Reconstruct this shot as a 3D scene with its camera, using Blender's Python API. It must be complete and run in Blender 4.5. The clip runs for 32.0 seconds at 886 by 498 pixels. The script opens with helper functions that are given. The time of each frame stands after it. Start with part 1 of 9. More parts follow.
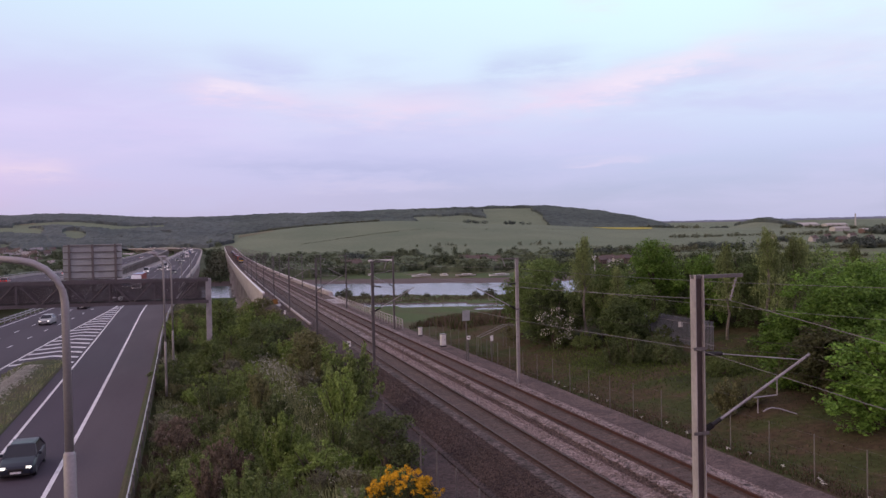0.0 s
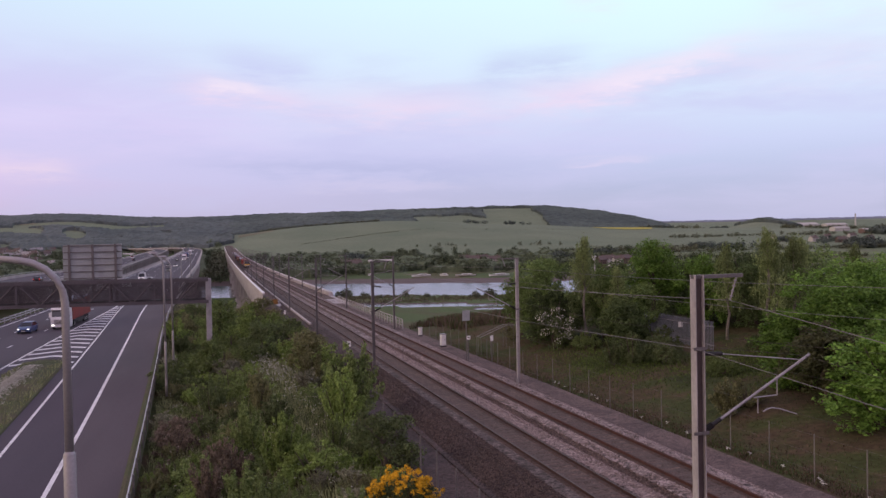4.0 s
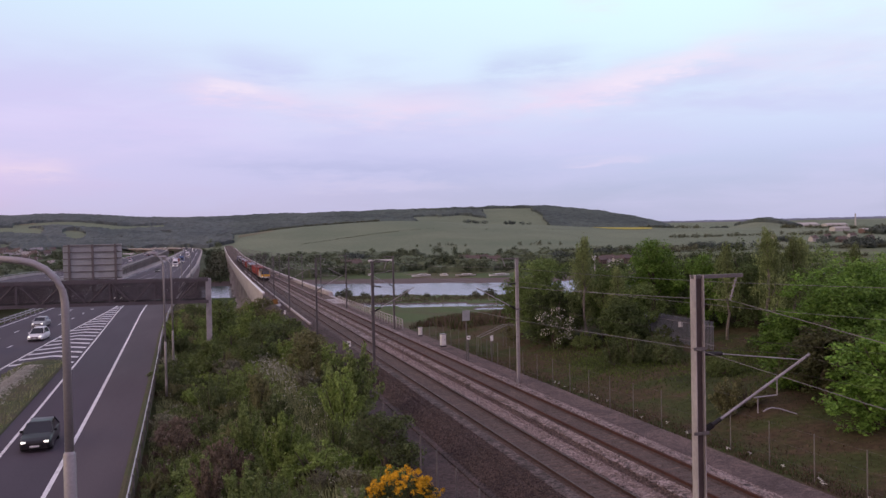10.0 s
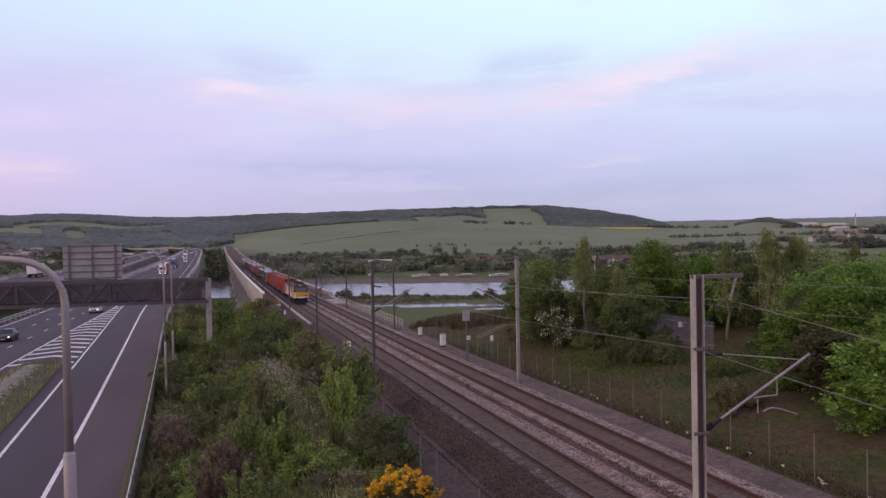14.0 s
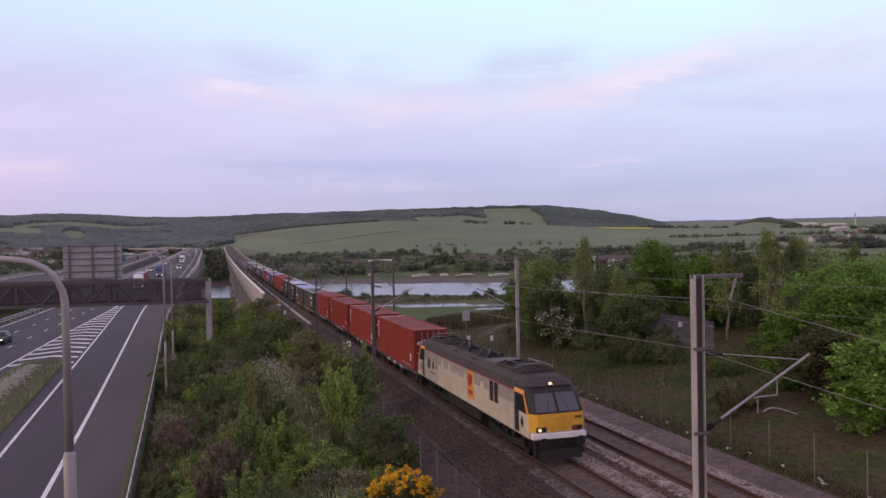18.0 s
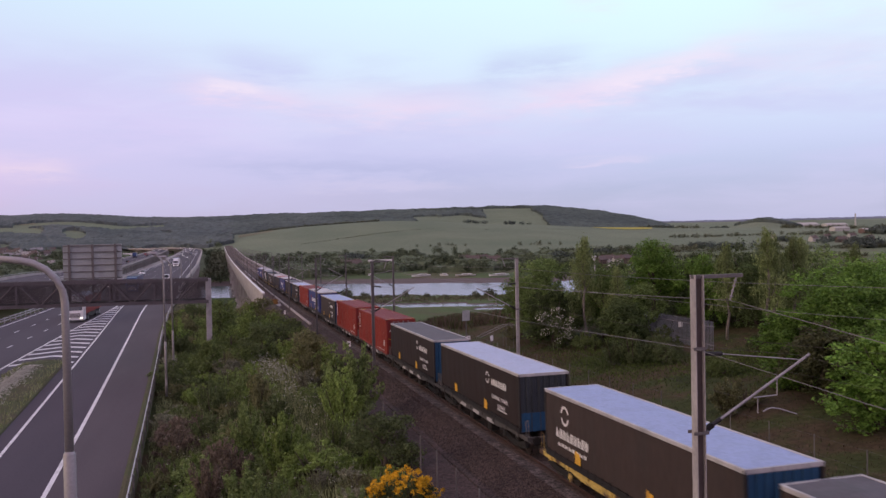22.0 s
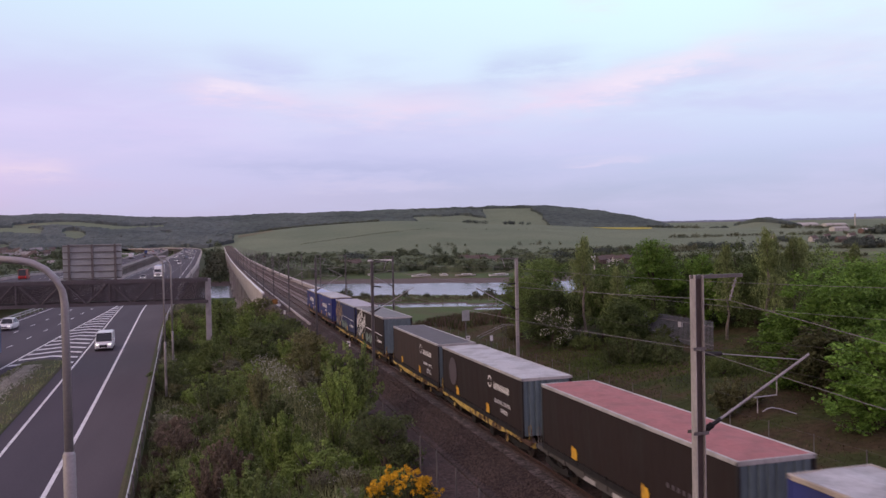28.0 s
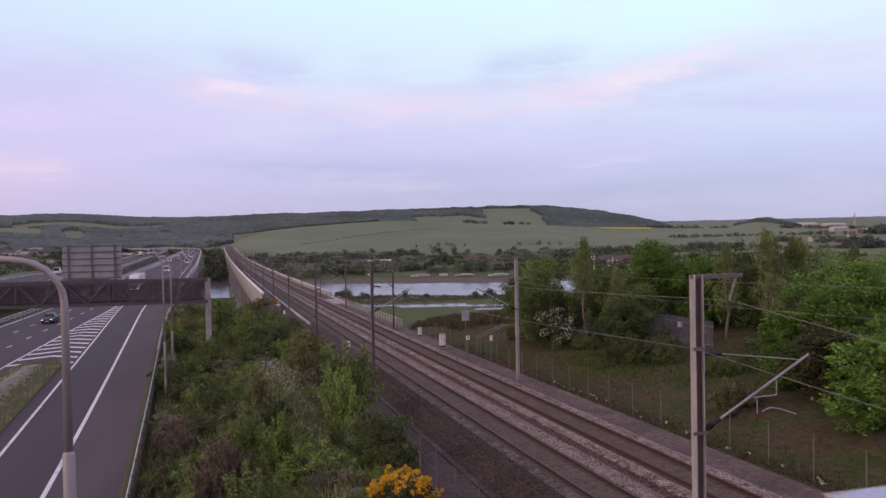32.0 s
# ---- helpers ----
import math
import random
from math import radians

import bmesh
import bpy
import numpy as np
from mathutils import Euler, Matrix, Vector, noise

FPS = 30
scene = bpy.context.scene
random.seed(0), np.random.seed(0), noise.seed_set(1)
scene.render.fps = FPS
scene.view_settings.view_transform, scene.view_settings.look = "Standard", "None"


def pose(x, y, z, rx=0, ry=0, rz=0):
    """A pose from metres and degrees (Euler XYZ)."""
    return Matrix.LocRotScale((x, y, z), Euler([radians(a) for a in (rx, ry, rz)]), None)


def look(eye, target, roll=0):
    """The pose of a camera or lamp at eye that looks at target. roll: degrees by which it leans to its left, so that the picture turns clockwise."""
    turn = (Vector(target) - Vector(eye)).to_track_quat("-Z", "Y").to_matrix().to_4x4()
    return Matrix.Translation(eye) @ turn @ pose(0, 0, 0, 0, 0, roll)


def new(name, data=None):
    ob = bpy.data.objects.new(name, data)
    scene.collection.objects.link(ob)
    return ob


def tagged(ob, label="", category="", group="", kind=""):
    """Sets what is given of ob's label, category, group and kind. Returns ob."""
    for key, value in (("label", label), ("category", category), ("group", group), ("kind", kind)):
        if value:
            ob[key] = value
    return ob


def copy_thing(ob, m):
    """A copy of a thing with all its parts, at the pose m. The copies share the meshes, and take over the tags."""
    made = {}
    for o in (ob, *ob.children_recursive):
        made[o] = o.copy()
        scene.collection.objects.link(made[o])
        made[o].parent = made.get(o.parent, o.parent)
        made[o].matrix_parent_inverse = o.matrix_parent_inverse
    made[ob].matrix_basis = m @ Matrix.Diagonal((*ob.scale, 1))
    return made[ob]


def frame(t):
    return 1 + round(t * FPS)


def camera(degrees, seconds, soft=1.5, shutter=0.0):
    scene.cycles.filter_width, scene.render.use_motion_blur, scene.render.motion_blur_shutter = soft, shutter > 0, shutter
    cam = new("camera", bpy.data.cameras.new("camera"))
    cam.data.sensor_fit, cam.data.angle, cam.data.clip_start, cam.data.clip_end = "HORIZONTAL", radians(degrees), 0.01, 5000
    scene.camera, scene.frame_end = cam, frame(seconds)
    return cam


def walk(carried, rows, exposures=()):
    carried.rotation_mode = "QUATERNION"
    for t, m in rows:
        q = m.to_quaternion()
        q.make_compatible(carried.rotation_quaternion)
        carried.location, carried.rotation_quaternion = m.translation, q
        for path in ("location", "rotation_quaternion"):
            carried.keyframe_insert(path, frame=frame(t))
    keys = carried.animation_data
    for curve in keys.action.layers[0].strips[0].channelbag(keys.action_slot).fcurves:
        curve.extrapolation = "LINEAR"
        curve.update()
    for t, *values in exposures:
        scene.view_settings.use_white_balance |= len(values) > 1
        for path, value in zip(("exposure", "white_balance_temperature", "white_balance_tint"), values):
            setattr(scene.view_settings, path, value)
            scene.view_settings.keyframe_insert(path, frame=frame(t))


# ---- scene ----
# World: y runs away from the lens along the railway, x to the right, z up; 0 is the head of the near track's rails at y = 0.
cam = camera(57.3, 32.0, soft=1.5, shutter=0.15)
EYE = Vector((-14.417, 0.0, 9.645))
AIM = Vector((0.26589, 0.96378, -0.02072))


def eye_pose(turn):
    """The lens turned by a few hundredths of a degree to its right."""
    return look(EYE, EYE + Matrix.Rotation(radians(-turn), 3, "Z") @ AIM, -1.14)


walk(cam, [(0.0, eye_pose(0.0)), (10.0, eye_pose(0.0)), (20.0, eye_pose(0.0)), (32.0, eye_pose(0.04))],
     exposures=[(0.0, -0.1), (32.0, -0.1)])

# ---- light ----
SUN_EL, SUN_AZ = radians(11), radians(-100)   # a low, veiled evening sun to the left


def make_world():
    w = bpy.data.worlds.new("evening_sky")
    scene.world = w
    w.use_nodes = True
    nt = w.node_tree
    n, l = nt.nodes, nt.links
    n.clear()
    out = n.new("ShaderNodeOutputWorld")
    bg = n.new("ShaderNodeBackground")
    l.new(bg.outputs[0], out.inputs[0])
    sky = n.new("ShaderNodeTexSky")
    sky.sky_type = "NISHITA"
    sky.sun_disc = False
    sky.sun_elevation = SUN_EL
    sky.sun_rotation = SUN_AZ
    co = n.new("ShaderNodeTexCoord")
    sep = n.new("ShaderNodeSeparateXYZ")
    l.new(co.outputs["Generated"], sep.inputs[0])

    def ramp(stops, src, mode="LINEAR"):
        r = n.new("ShaderNodeValToRGB")
        r.color_ramp.interpolation = mode
        e = r.color_ramp.elements
        while len(e) < len(stops):
            e.new(0.5)
        for el, (p, c) in zip(e, stops):
            el.position = p
            el.color = (*c, 1) if len(c) == 3 else c
        l.new(src, r.inputs[0])
        return r.outputs[0]

    def math_node(op, a, b):
        m = n.new("ShaderNodeMath")
        m.operation = op
        for i, v in enumerate((a, b)):
            if isinstance(v, (int, float)):
                m.inputs[i].default_value = v
            else:
                l.new(v, m.inputs[i])
        return m.outputs[0]

    def mix(fac, a, b, mode="MIX"):
        m = n.new("ShaderNodeMix")
        m.data_type, m.blend_type = "RGBA", mode
        for i, v in ((0, fac), (6, a), (7, b)):
            if isinstance(v, (int, float)):
                m.inputs[i].default_value = v
            elif isinstance(v, tuple):
                m.inputs[i].default_value = (*v, 1)
            else:
                l.new(v, m.inputs[i])
        return m.outputs[2]

    # clear sky by height, pinker towards the afterglow (small x)
    base = ramp([(0.0, (0.41, 0.435, 0.665)), (0.05, (0.45, 0.49, 0.76)), (0.10, (0.60, 0.64, 0.93)), (0.15, (0.70, 0.79, 1.0)),
                 (0.205, (0.76, 0.94, 1.06)), (0.27, (0.80, 1.05, 1.1)), (0.6, (0.55, 0.76, 0.95)), (1.0, (0.45, 0.62, 0.85))], sep.outputs[2])
    pink = ramp([(0.0, (0.58, 0.47, 0.70)), (0.05, (0.68, 0.55, 0.86)), (0.13, (0.74, 0.66, 0.97)), (0.20, (0.70, 0.74, 1.0)), (0.28, (0.72, 0.90, 1.04)), (0.6, (0.62, 0.75, 0.95)), (1.0, (0.45, 0.62, 0.85))], sep.outputs[2])
    side = n.new("ShaderNodeMath")
    side.operation = "ARCTAN2"
    l.new(sep.outputs[0], side.inputs[0])
    l.new(sep.outputs[1], side.inputs[1])
    az, el = side.outputs[0], sep.outputs[2]
    west = ramp([(0.38, (1, 1, 1)), (0.56, (0.45, 0.45, 0.45)), (0.75, (0, 0, 0))], math_node("MULTIPLY_ADD", sep.outputs[0], 0.5))
    west.node.inputs[0].links[0].from_node.inputs[2].default_value = 0.5
    clear = mix(west, base, pink)
    # thin evening cloud, drawn out along the horizon
    mp = n.new("ShaderNodeMapping")
    l.new(co.outputs["Generated"], mp.inputs[0])
    mp.inputs["Scale"].default_value = (2.6, 2.6, 13.0)
    mp.inputs["Rotation"].default_value = (0.0, radians(-5), 0.0)
    mp.inputs["Location"].default_value = (0.35, 0.1, 0.4)
    nz = n.new("ShaderNodeTexNoise")
    nz.inputs["Scale"].default_value = 1.6
    nz.inputs["Detail"].default_value = 8
    nz.inputs["Roughness"].default_value = 0.55
    nz.inputs["Distortion"].default_value = 0.3
    l.new(mp.outputs[0], nz.inputs[0])
    wisp = n.new("ShaderNodeTexNoise")
    wisp.inputs["Scale"].default_value = 6.0
    wisp.inputs["Detail"].default_value = 6
    wisp.inputs["Roughness"].default_value = 0.6
    l.new(mp.outputs[0], wisp.inputs[0])
    veil = ramp([(0.44, (0, 0, 0)), (0.64, (1, 1, 1))], nz.outputs[0])
    low = ramp([(0.0, (1, 1, 1)), (0.16, (1, 1, 1)), (0.235, (0, 0, 0))], el)
    colour = mix(math_node("MULTIPLY", math_node("MULTIPLY", veil, low), 0.60), clear, (0.60, 0.58, 0.90))
    wobble = math_node("MULTIPLY", math_node("SUBTRACT", wisp.outputs[0], 0.5), 0.042)

    def streak(a0, e0, a1, e1, thick, strength, tint):
        """A ragged bar of cloud between two directions (degrees), its ends fading out."""
        nonlocal colour
        a0, e0, a1, e1, thick = (radians(v) for v in (a0, e0, a1, e1, thick))
        slope = (e1 - e0) / (a1 - a0)
        off = math_node("SUBTRACT", math_node("ADD", el, wobble), math_node("MULTIPLY_ADD", az, slope))
        off.node.inputs[1].links[0].from_node.inputs[2].default_value = e0 - slope * a0
        q = math_node("DIVIDE", off, thick)
        bar = math_node("POWER", 2.718, math_node("MULTIPLY", math_node("MULTIPLY", q, q), -1.0))
        m, h = (a0 + a1) / 2, abs(a1 - a0) / 2
        p = math_node("DIVIDE", math_node("SUBTRACT", az, m), h)
        p2 = math_node("MULTIPLY", p, p)
        ends = math_node("POWER", 2.718, math_node("MULTIPLY", math_node("MULTIPLY", p2, p2), -1.2))
        rag = ramp([(0.28, (0.32, 0.32, 0.32)), (0.66, (1, 1, 1))], wisp.outputs[0])
        f = math_node("MULTIPLY", math_node("MULTIPLY", bar, ends), math_node("MULTIPLY", rag, strength))
        colour = mix(f, colour, tint)

    grey, rose, white = (0.55, 0.56, 0.88), (0.90, 0.72, 0.92), (0.95, 0.82, 0.97)
    streak(-16, 8.4, 4, 7.6, 2.4, 0.6, (0.74, 0.63, 0.96))
    streak(0, 12.0, 7, 11.0, 1.0, 0.6, (0.60, 0.60, 0.93))
    streak(18, 11.3, 26, 11.5, 1.0, 0.65, grey)
    streak(27, 10.2, 37, 10.4, 1.1, 0.6, grey)
    streak(2, 4.6, 26, 4.4, 0.9, 0.7, (0.48, 0.50, 0.80))
    streak(-2.5, 10.1, 6.5, 9.1, 0.8, 0.8, rose)
    streak(-0.8, 10.1, 3.0, 9.8, 0.35, 1.1, white)
    streak(6, 8.8, 20, 8.6, 1.25, 0.75, rose)
    streak(20, 8.8, 30, 10.0, 1.1, 0.85, rose)
    streak(25.5, 9.5, 36.5, 11.9, 0.85, 1.0, white)
    streak(33, 11.0, 47, 10.4, 1.8, 0.65, (0.80, 0.74, 0.95))
    streak(14, 6.6, 34, 6.6, 1.8, 0.45, (0.66, 0.62, 0.93))
    streak(-2, 4.9, 18, 4.5, 0.45, 0.7, (0.50, 0.50, 0.80))
    streak(5, 3.5, 17, 3.4, 0.35, 0.6, (0.66, 0.60, 0.86))
    streak(24, 4.5, 30, 4.8, 0.3, 0.7, (0.72, 0.64, 0.90))
    streak(-14, 4.6, -9, 4.5, 0.6, 0.6, (0.92, 0.72, 0.88))
    streak(24, 15.2, 29, 15.6, 0.8, 0.5, (0.86, 0.82, 0.98))
    streak(37, 14.0, 45, 13.0, 1.0, 0.5, (0.80, 0.78, 0.96))
    haze = mix(math_node("MULTIPLY", ramp([(0.0, (1, 1, 1)), (0.015, (0.8, 0.8, 0.8)), (0.07, (0, 0, 0))], el), 0.45), colour, (0.52, 0.53, 0.76))
    # warm afterglow round the sun, and a duller, greyer vault overhead and behind
    dot = n.new("ShaderNodeVectorMath")
    dot.operation = "DOT_PRODUCT"
    l.new(co.outputs["Generated"], dot.inputs[0])
    dot.inputs[1].default_value = (math.sin(SUN_AZ), math.cos(SUN_AZ), 0.12)
    vault = ramp([(0.34, (0, 0, 0)), (0.75, (1, 1, 1))], sep.outputs[2])
    back = ramp([(0.42, (1, 1, 1)), (0.62, (0, 0, 0))], math_node("MULTIPLY_ADD", sep.outputs[1], 0.5))
    back.node.inputs[0].links[0].from_node.inputs[2].default_value = 0.5
    dull = mix(vault, haze, (0.58, 0.49, 0.68))
    dull = mix(back, dull, (0.74, 0.60, 0.83))
    glow = ramp([(0.35, (0, 0, 0)), (0.98, (1, 1, 1))], dot.outputs["Value"])
    warm = mix(glow, dull, (1.30, 0.92, 0.74))
    full = mix(0.02, warm, sky.outputs[0])
    l.new(full, bg.inputs[0])
    bg.inputs[1].default_value = 1.0


make_world()
sun = new("sun", bpy.data.lights.new("sun", "SUN"))
sun.data.energy, sun.data.angle, sun.data.color = 0.55, radians(16), (1.0, 0.80, 0.66)
sun.matrix_world = look((0, 0, 50), Vector((0, 0, 50)) - Vector((math.sin(SUN_AZ) * math.cos(SUN_EL), math.cos(SUN_AZ) * math.cos(SUN_EL), math.sin(SUN_EL))))

# ---- materials ----


def material(name, colour, rough=0.8, metal=0.0, spread=0.25, scale=4.0, fine=60.0, bump=0.15, second=None, spec=0.4, rand=0.0, island=0.0, stretch=(1, 1, 1), coords="Object", thresh=(0.42, 0.62)):
    """Base colour with two scales of noise; second: the colour of stains; rand, island: shade by object or by loose piece."""
    m = bpy.data.materials.new(name)
    m.use_nodes = True
    nt = m.node_tree
    n, l = nt.nodes, nt.links
    b = n["Principled BSDF"]
    b.inputs["Roughness"].default_value = rough
    b.inputs["Metallic"].default_value = metal
    b.inputs["Specular IOR Level"].default_value = spec
    co = n.new("ShaderNodeTexCoord")
    mp = n.new("ShaderNodeMapping")
    mp.inputs["Scale"].default_value = stretch
    if coords == "World":
        g = n.new("ShaderNodeNewGeometry")
        l.new(g.outputs["Position"], mp.inputs[0])
    else:
        l.new(co.outputs[coords], mp.inputs[0])
    big = n.new("ShaderNodeTexNoise")
    big.inputs["Scale"].default_value, big.inputs["Detail"].default_value = scale, 5
    small = n.new("ShaderNodeTexNoise")
    small.inputs["Scale"].default_value, small.inputs["Detail"].default_value = fine, 3
    l.new(mp.outputs[0], big.inputs[0])
    l.new(mp.outputs[0], small.inputs[0])
    r = n.new("ShaderNodeValToRGB")
    r.color_ramp.elements[0].position, r.color_ramp.elements[1].position = thresh
    r.color_ramp.elements[0].color = (*colour, 1)
    r.color_ramp.elements[1].color = (*(second or tuple(c * (1 - spread) for c in colour)), 1)
    l.new(big.outputs[0], r.inputs[0])
    hsv = n.new("ShaderNodeHueSaturation")
    l.new(r.outputs[0], hsv.inputs["Color"])
    mr = n.new("ShaderNodeMapRange")
    mr.inputs[1].default_value, mr.inputs[2].default_value = 0.3, 0.7
    mr.inputs[3].default_value, mr.inputs[4].default_value = 1 - spread, 1 + spread
    l.new(small.outputs[0], mr.inputs[0])
    val = mr.outputs[0]
    for amount, node, key in ((rand, "ShaderNodeObjectInfo", "Random"), (island, "ShaderNodeNewGeometry", "Random Per Island")):
        if amount:
            src = n.new(node)
            q = n.new("ShaderNodeMapRange")
            q.inputs[3].default_value, q.inputs[4].default_value = 1 - amount, 1 + amount
            l.new(src.outputs[key], q.inputs[0])
            mu = n.new("ShaderNodeMath")
            mu.operation = "MULTIPLY"
            l.new(val, mu.inputs[0])
            l.new(q.outputs[0], mu.inputs[1])
            val = mu.outputs[0]
    l.new(val, hsv.inputs["Value"])
    l.new(hsv.outputs[0], b.inputs["Base Color"])
    if bump:
        bp = n.new("ShaderNodeBump")
        bp.inputs["Strength"].default_value = bump
        bp.inputs["Distance"].default_value = 0.02
        l.new(small.outputs[0], bp.inputs["Height"])
        l.new(bp.outputs[0], b.inputs["Normal"])
    return m


def glowing(name, colour, strength):
    m = bpy.data.materials.new(name)
    m.use_nodes = True
    b = m.node_tree.nodes["Principled BSDF"]
    b.inputs["Base Color"].default_value = (*colour, 1)
    b.inputs["Emission Color"].default_value = (*colour, 1)
    b.inputs["Emission Strength"].default_value = strength
    return m


M = {}
M["asphalt"] = material("asphalt", (0.050, 0.037, 0.056), 0.85, spread=0.12, scale=0.25, fine=30, bump=0.2, second=(0.062, 0.048, 0.069), coords="World", stretch=(1, 0.12, 1))
M["asphalt_worn"] = material("worn_asphalt", (0.068, 0.052, 0.066), 0.88, spread=0.12, scale=0.3, fine=30, bump=0.2, second=(0.084, 0.065, 0.080), coords="World", stretch=(1, 0.15, 1))
M["paint"] = material("road_paint", (0.72, 0.70, 0.74), 0.7, spread=0.08, scale=1.2, fine=20, second=(0.5, 0.48, 0.5), coords="World", thresh=(0.5, 0.75))


def stones(name, colour, second, size=14.0, contrast=0.55, patch=0.5):
    """Loose crushed stone: every stone its own shade, in patches of two colours."""
    m = material(name, colour, 0.95, spread=0.25, scale=patch, fine=3.0, bump=0.0, second=second, coords="World")
    nt = m.node_tree
    n, l = nt.nodes, nt.links
    b = n["Principled BSDF"]
    geo = n.new("ShaderNodeNewGeometry")
    v = n.new("ShaderNodeTexVoronoi")
    v.inputs["Scale"].default_value = size
    l.new(geo.outputs["Position"], v.inputs["Vector"])
    sep = n.new("ShaderNodeSeparateColor")
    l.new(v.outputs["Color"], sep.inputs[0])
    mr = n.new("ShaderNodeMapRange")
    mr.inputs[3].default_value, mr.inputs[4].default_value = 1 - contrast, 1 + contrast
    l.new(sep.outputs[0], mr.inputs[0])
    hsv = n.new("ShaderNodeHueSaturation")
    l.new(b.inputs["Base Color"].links[0].from_socket, hsv.inputs["Color"])
    l.new(mr.outputs[0], hsv.inputs["Value"])
    l.new(hsv.outputs[0], b.inputs["Base Color"])
    bp = n.new("ShaderNodeBump")
    bp.inputs["Strength"].default_value, bp.inputs["Distance"].default_value = 1.0, 0.04
    bp.invert = True
    l.new(v.outputs["Distance"], bp.inputs["Height"])
    l.new(bp.outputs[0], b.inputs["Normal"])
    return m


M["ballast"] = stones("ballast", (0.122, 0.082, 0.070), (0.088, 0.060, 0.053))
M["ballast_dull"] = stones("dull_ballast", (0.115, 0.089, 0.086), (0.045, 0.034, 0.033), 11.0, 0.65, 1.6)
M["ballast_fresh"] = stones("fresh_ballast", (0.250, 0.200, 0.192), (0.105, 0.073, 0.064), 8.0, 0.8, 1.1)
M["ballast_mid"] = stones("shoulder_ballast", (0.066, 0.045, 0.043), (0.038, 0.025, 0.025), 11.0, 0.75)
M["ballast_cess"] = stones("brown_cess_gravel", (0.070, 0.047, 0.046), (0.042, 0.028, 0.029), 12.0, 0.5, 0.3)
M["ballast_rust"] = stones("rust_stained_ballast", (0.085, 0.052, 0.043), (0.072, 0.046, 0.040), 14.0, 0.4)
M["cess"] = stones("cess_gravel", (0.146, 0.104, 0.097), (0.098, 0.071, 0.068), 16.0, 0.4, 0.5)
M["rail_rust"] = material("rusty_rail", (0.085, 0.036, 0.028), 0.8, 0.3, spread=0.2, scale=3, fine=40)
M["rail_dark"] = material("dark_rail_side", (0.064, 0.033, 0.028), 0.8, 0.3, spread=0.2, scale=3, fine=40)
M["rail_head"] = material("worn_rail_head", (0.10, 0.075, 0.07), 0.6, 0.25, spread=0.1, scale=3, fine=40)
M["sleeper"] = material("concrete_sleeper", (0.100, 0.072, 0.063), 0.9, spread=0.15, scale=3, fine=30, rand=0.12)
M["concrete"] = material("concrete", (0.42, 0.385, 0.385), 0.85, spread=0.12, scale=0.3, fine=8, second=(0.32, 0.29, 0.295))
M["concrete_pale"] = material("pale_concrete", (0.44, 0.40, 0.40), 0.85, spread=0.1, scale=0.3, fine=8, second=(0.35, 0.315, 0.315))
M["concrete_old"] = material("brown_grey_concrete", (0.20, 0.165, 0.165), 0.9, spread=0.18, scale=0.15, fine=3, second=(0.12, 0.098, 0.096))
M["concrete_dark"] = material("stained_concrete", (0.10, 0.088, 0.085), 0.9, spread=0.2, scale=0.4, fine=8, second=(0.06, 0.052, 0.05))
M["galv"] = material("galvanised_steel", (0.36, 0.34, 0.36), 0.55, 0.35, spread=0.12, scale=1.5, fine=25, second=(0.28, 0.26, 0.28))
M["galv_dark"] = material("weathered_steel", (0.16, 0.145, 0.15), 0.6, 0.35, spread=0.15, scale=1.5, fine=25)
M["lamp_grey"] = material("lamp_column_grey", (0.34, 0.32, 0.335), 0.5, 0.3, spread=0.08, scale=1, fine=20)
M["barrier"] = material("galvanised_barrier", (0.50, 0.48, 0.51), 0.5, 0.4, spread=0.1, scale=1.0, fine=20)
M["wire_dark"] = material("tarnished_copper_wire", (0.055, 0.045, 0.04), 0.7, 0.2, spread=0.05)
M["wire"] = material("overhead_wire", (0.20, 0.185, 0.19), 0.6, 0.3, spread=0.05)
M["water"] = material("river_water", (0.075, 0.075, 0.088), 0.16, spread=0.1, scale=0.02, fine=0.6, bump=0.25, coords="World", stretch=(0.5, 2.5, 1), spec=0.6)
M["white"] = material("white_paint", (0.75, 0.74, 0.76), 0.5, spread=0.05, scale=2, fine=20, second=(0.66, 0.64, 0.65))
M["black"] = material("black_rubber", (0.02, 0.02, 0.022), 0.7, spread=0.1)
M["yellow"] = material("yellow_paint", (0.72, 0.40, 0.04), 0.55, spread=0.12, scale=2, fine=20, second=(0.5, 0.27, 0.04))
M["letters"] = material("white_lettering", (0.72, 0.70, 0.72), 0.6, spread=0.06)
M["glass"] = material("dark_glazing", (0.022, 0.025, 0.032), 0.08, spread=0.05, bump=0.0, spec=0.45)
M["frame_black"] = material("dark_steel", (0.028, 0.025, 0.027), 0.6, 0.3, spread=0.2, scale=2, fine=20)


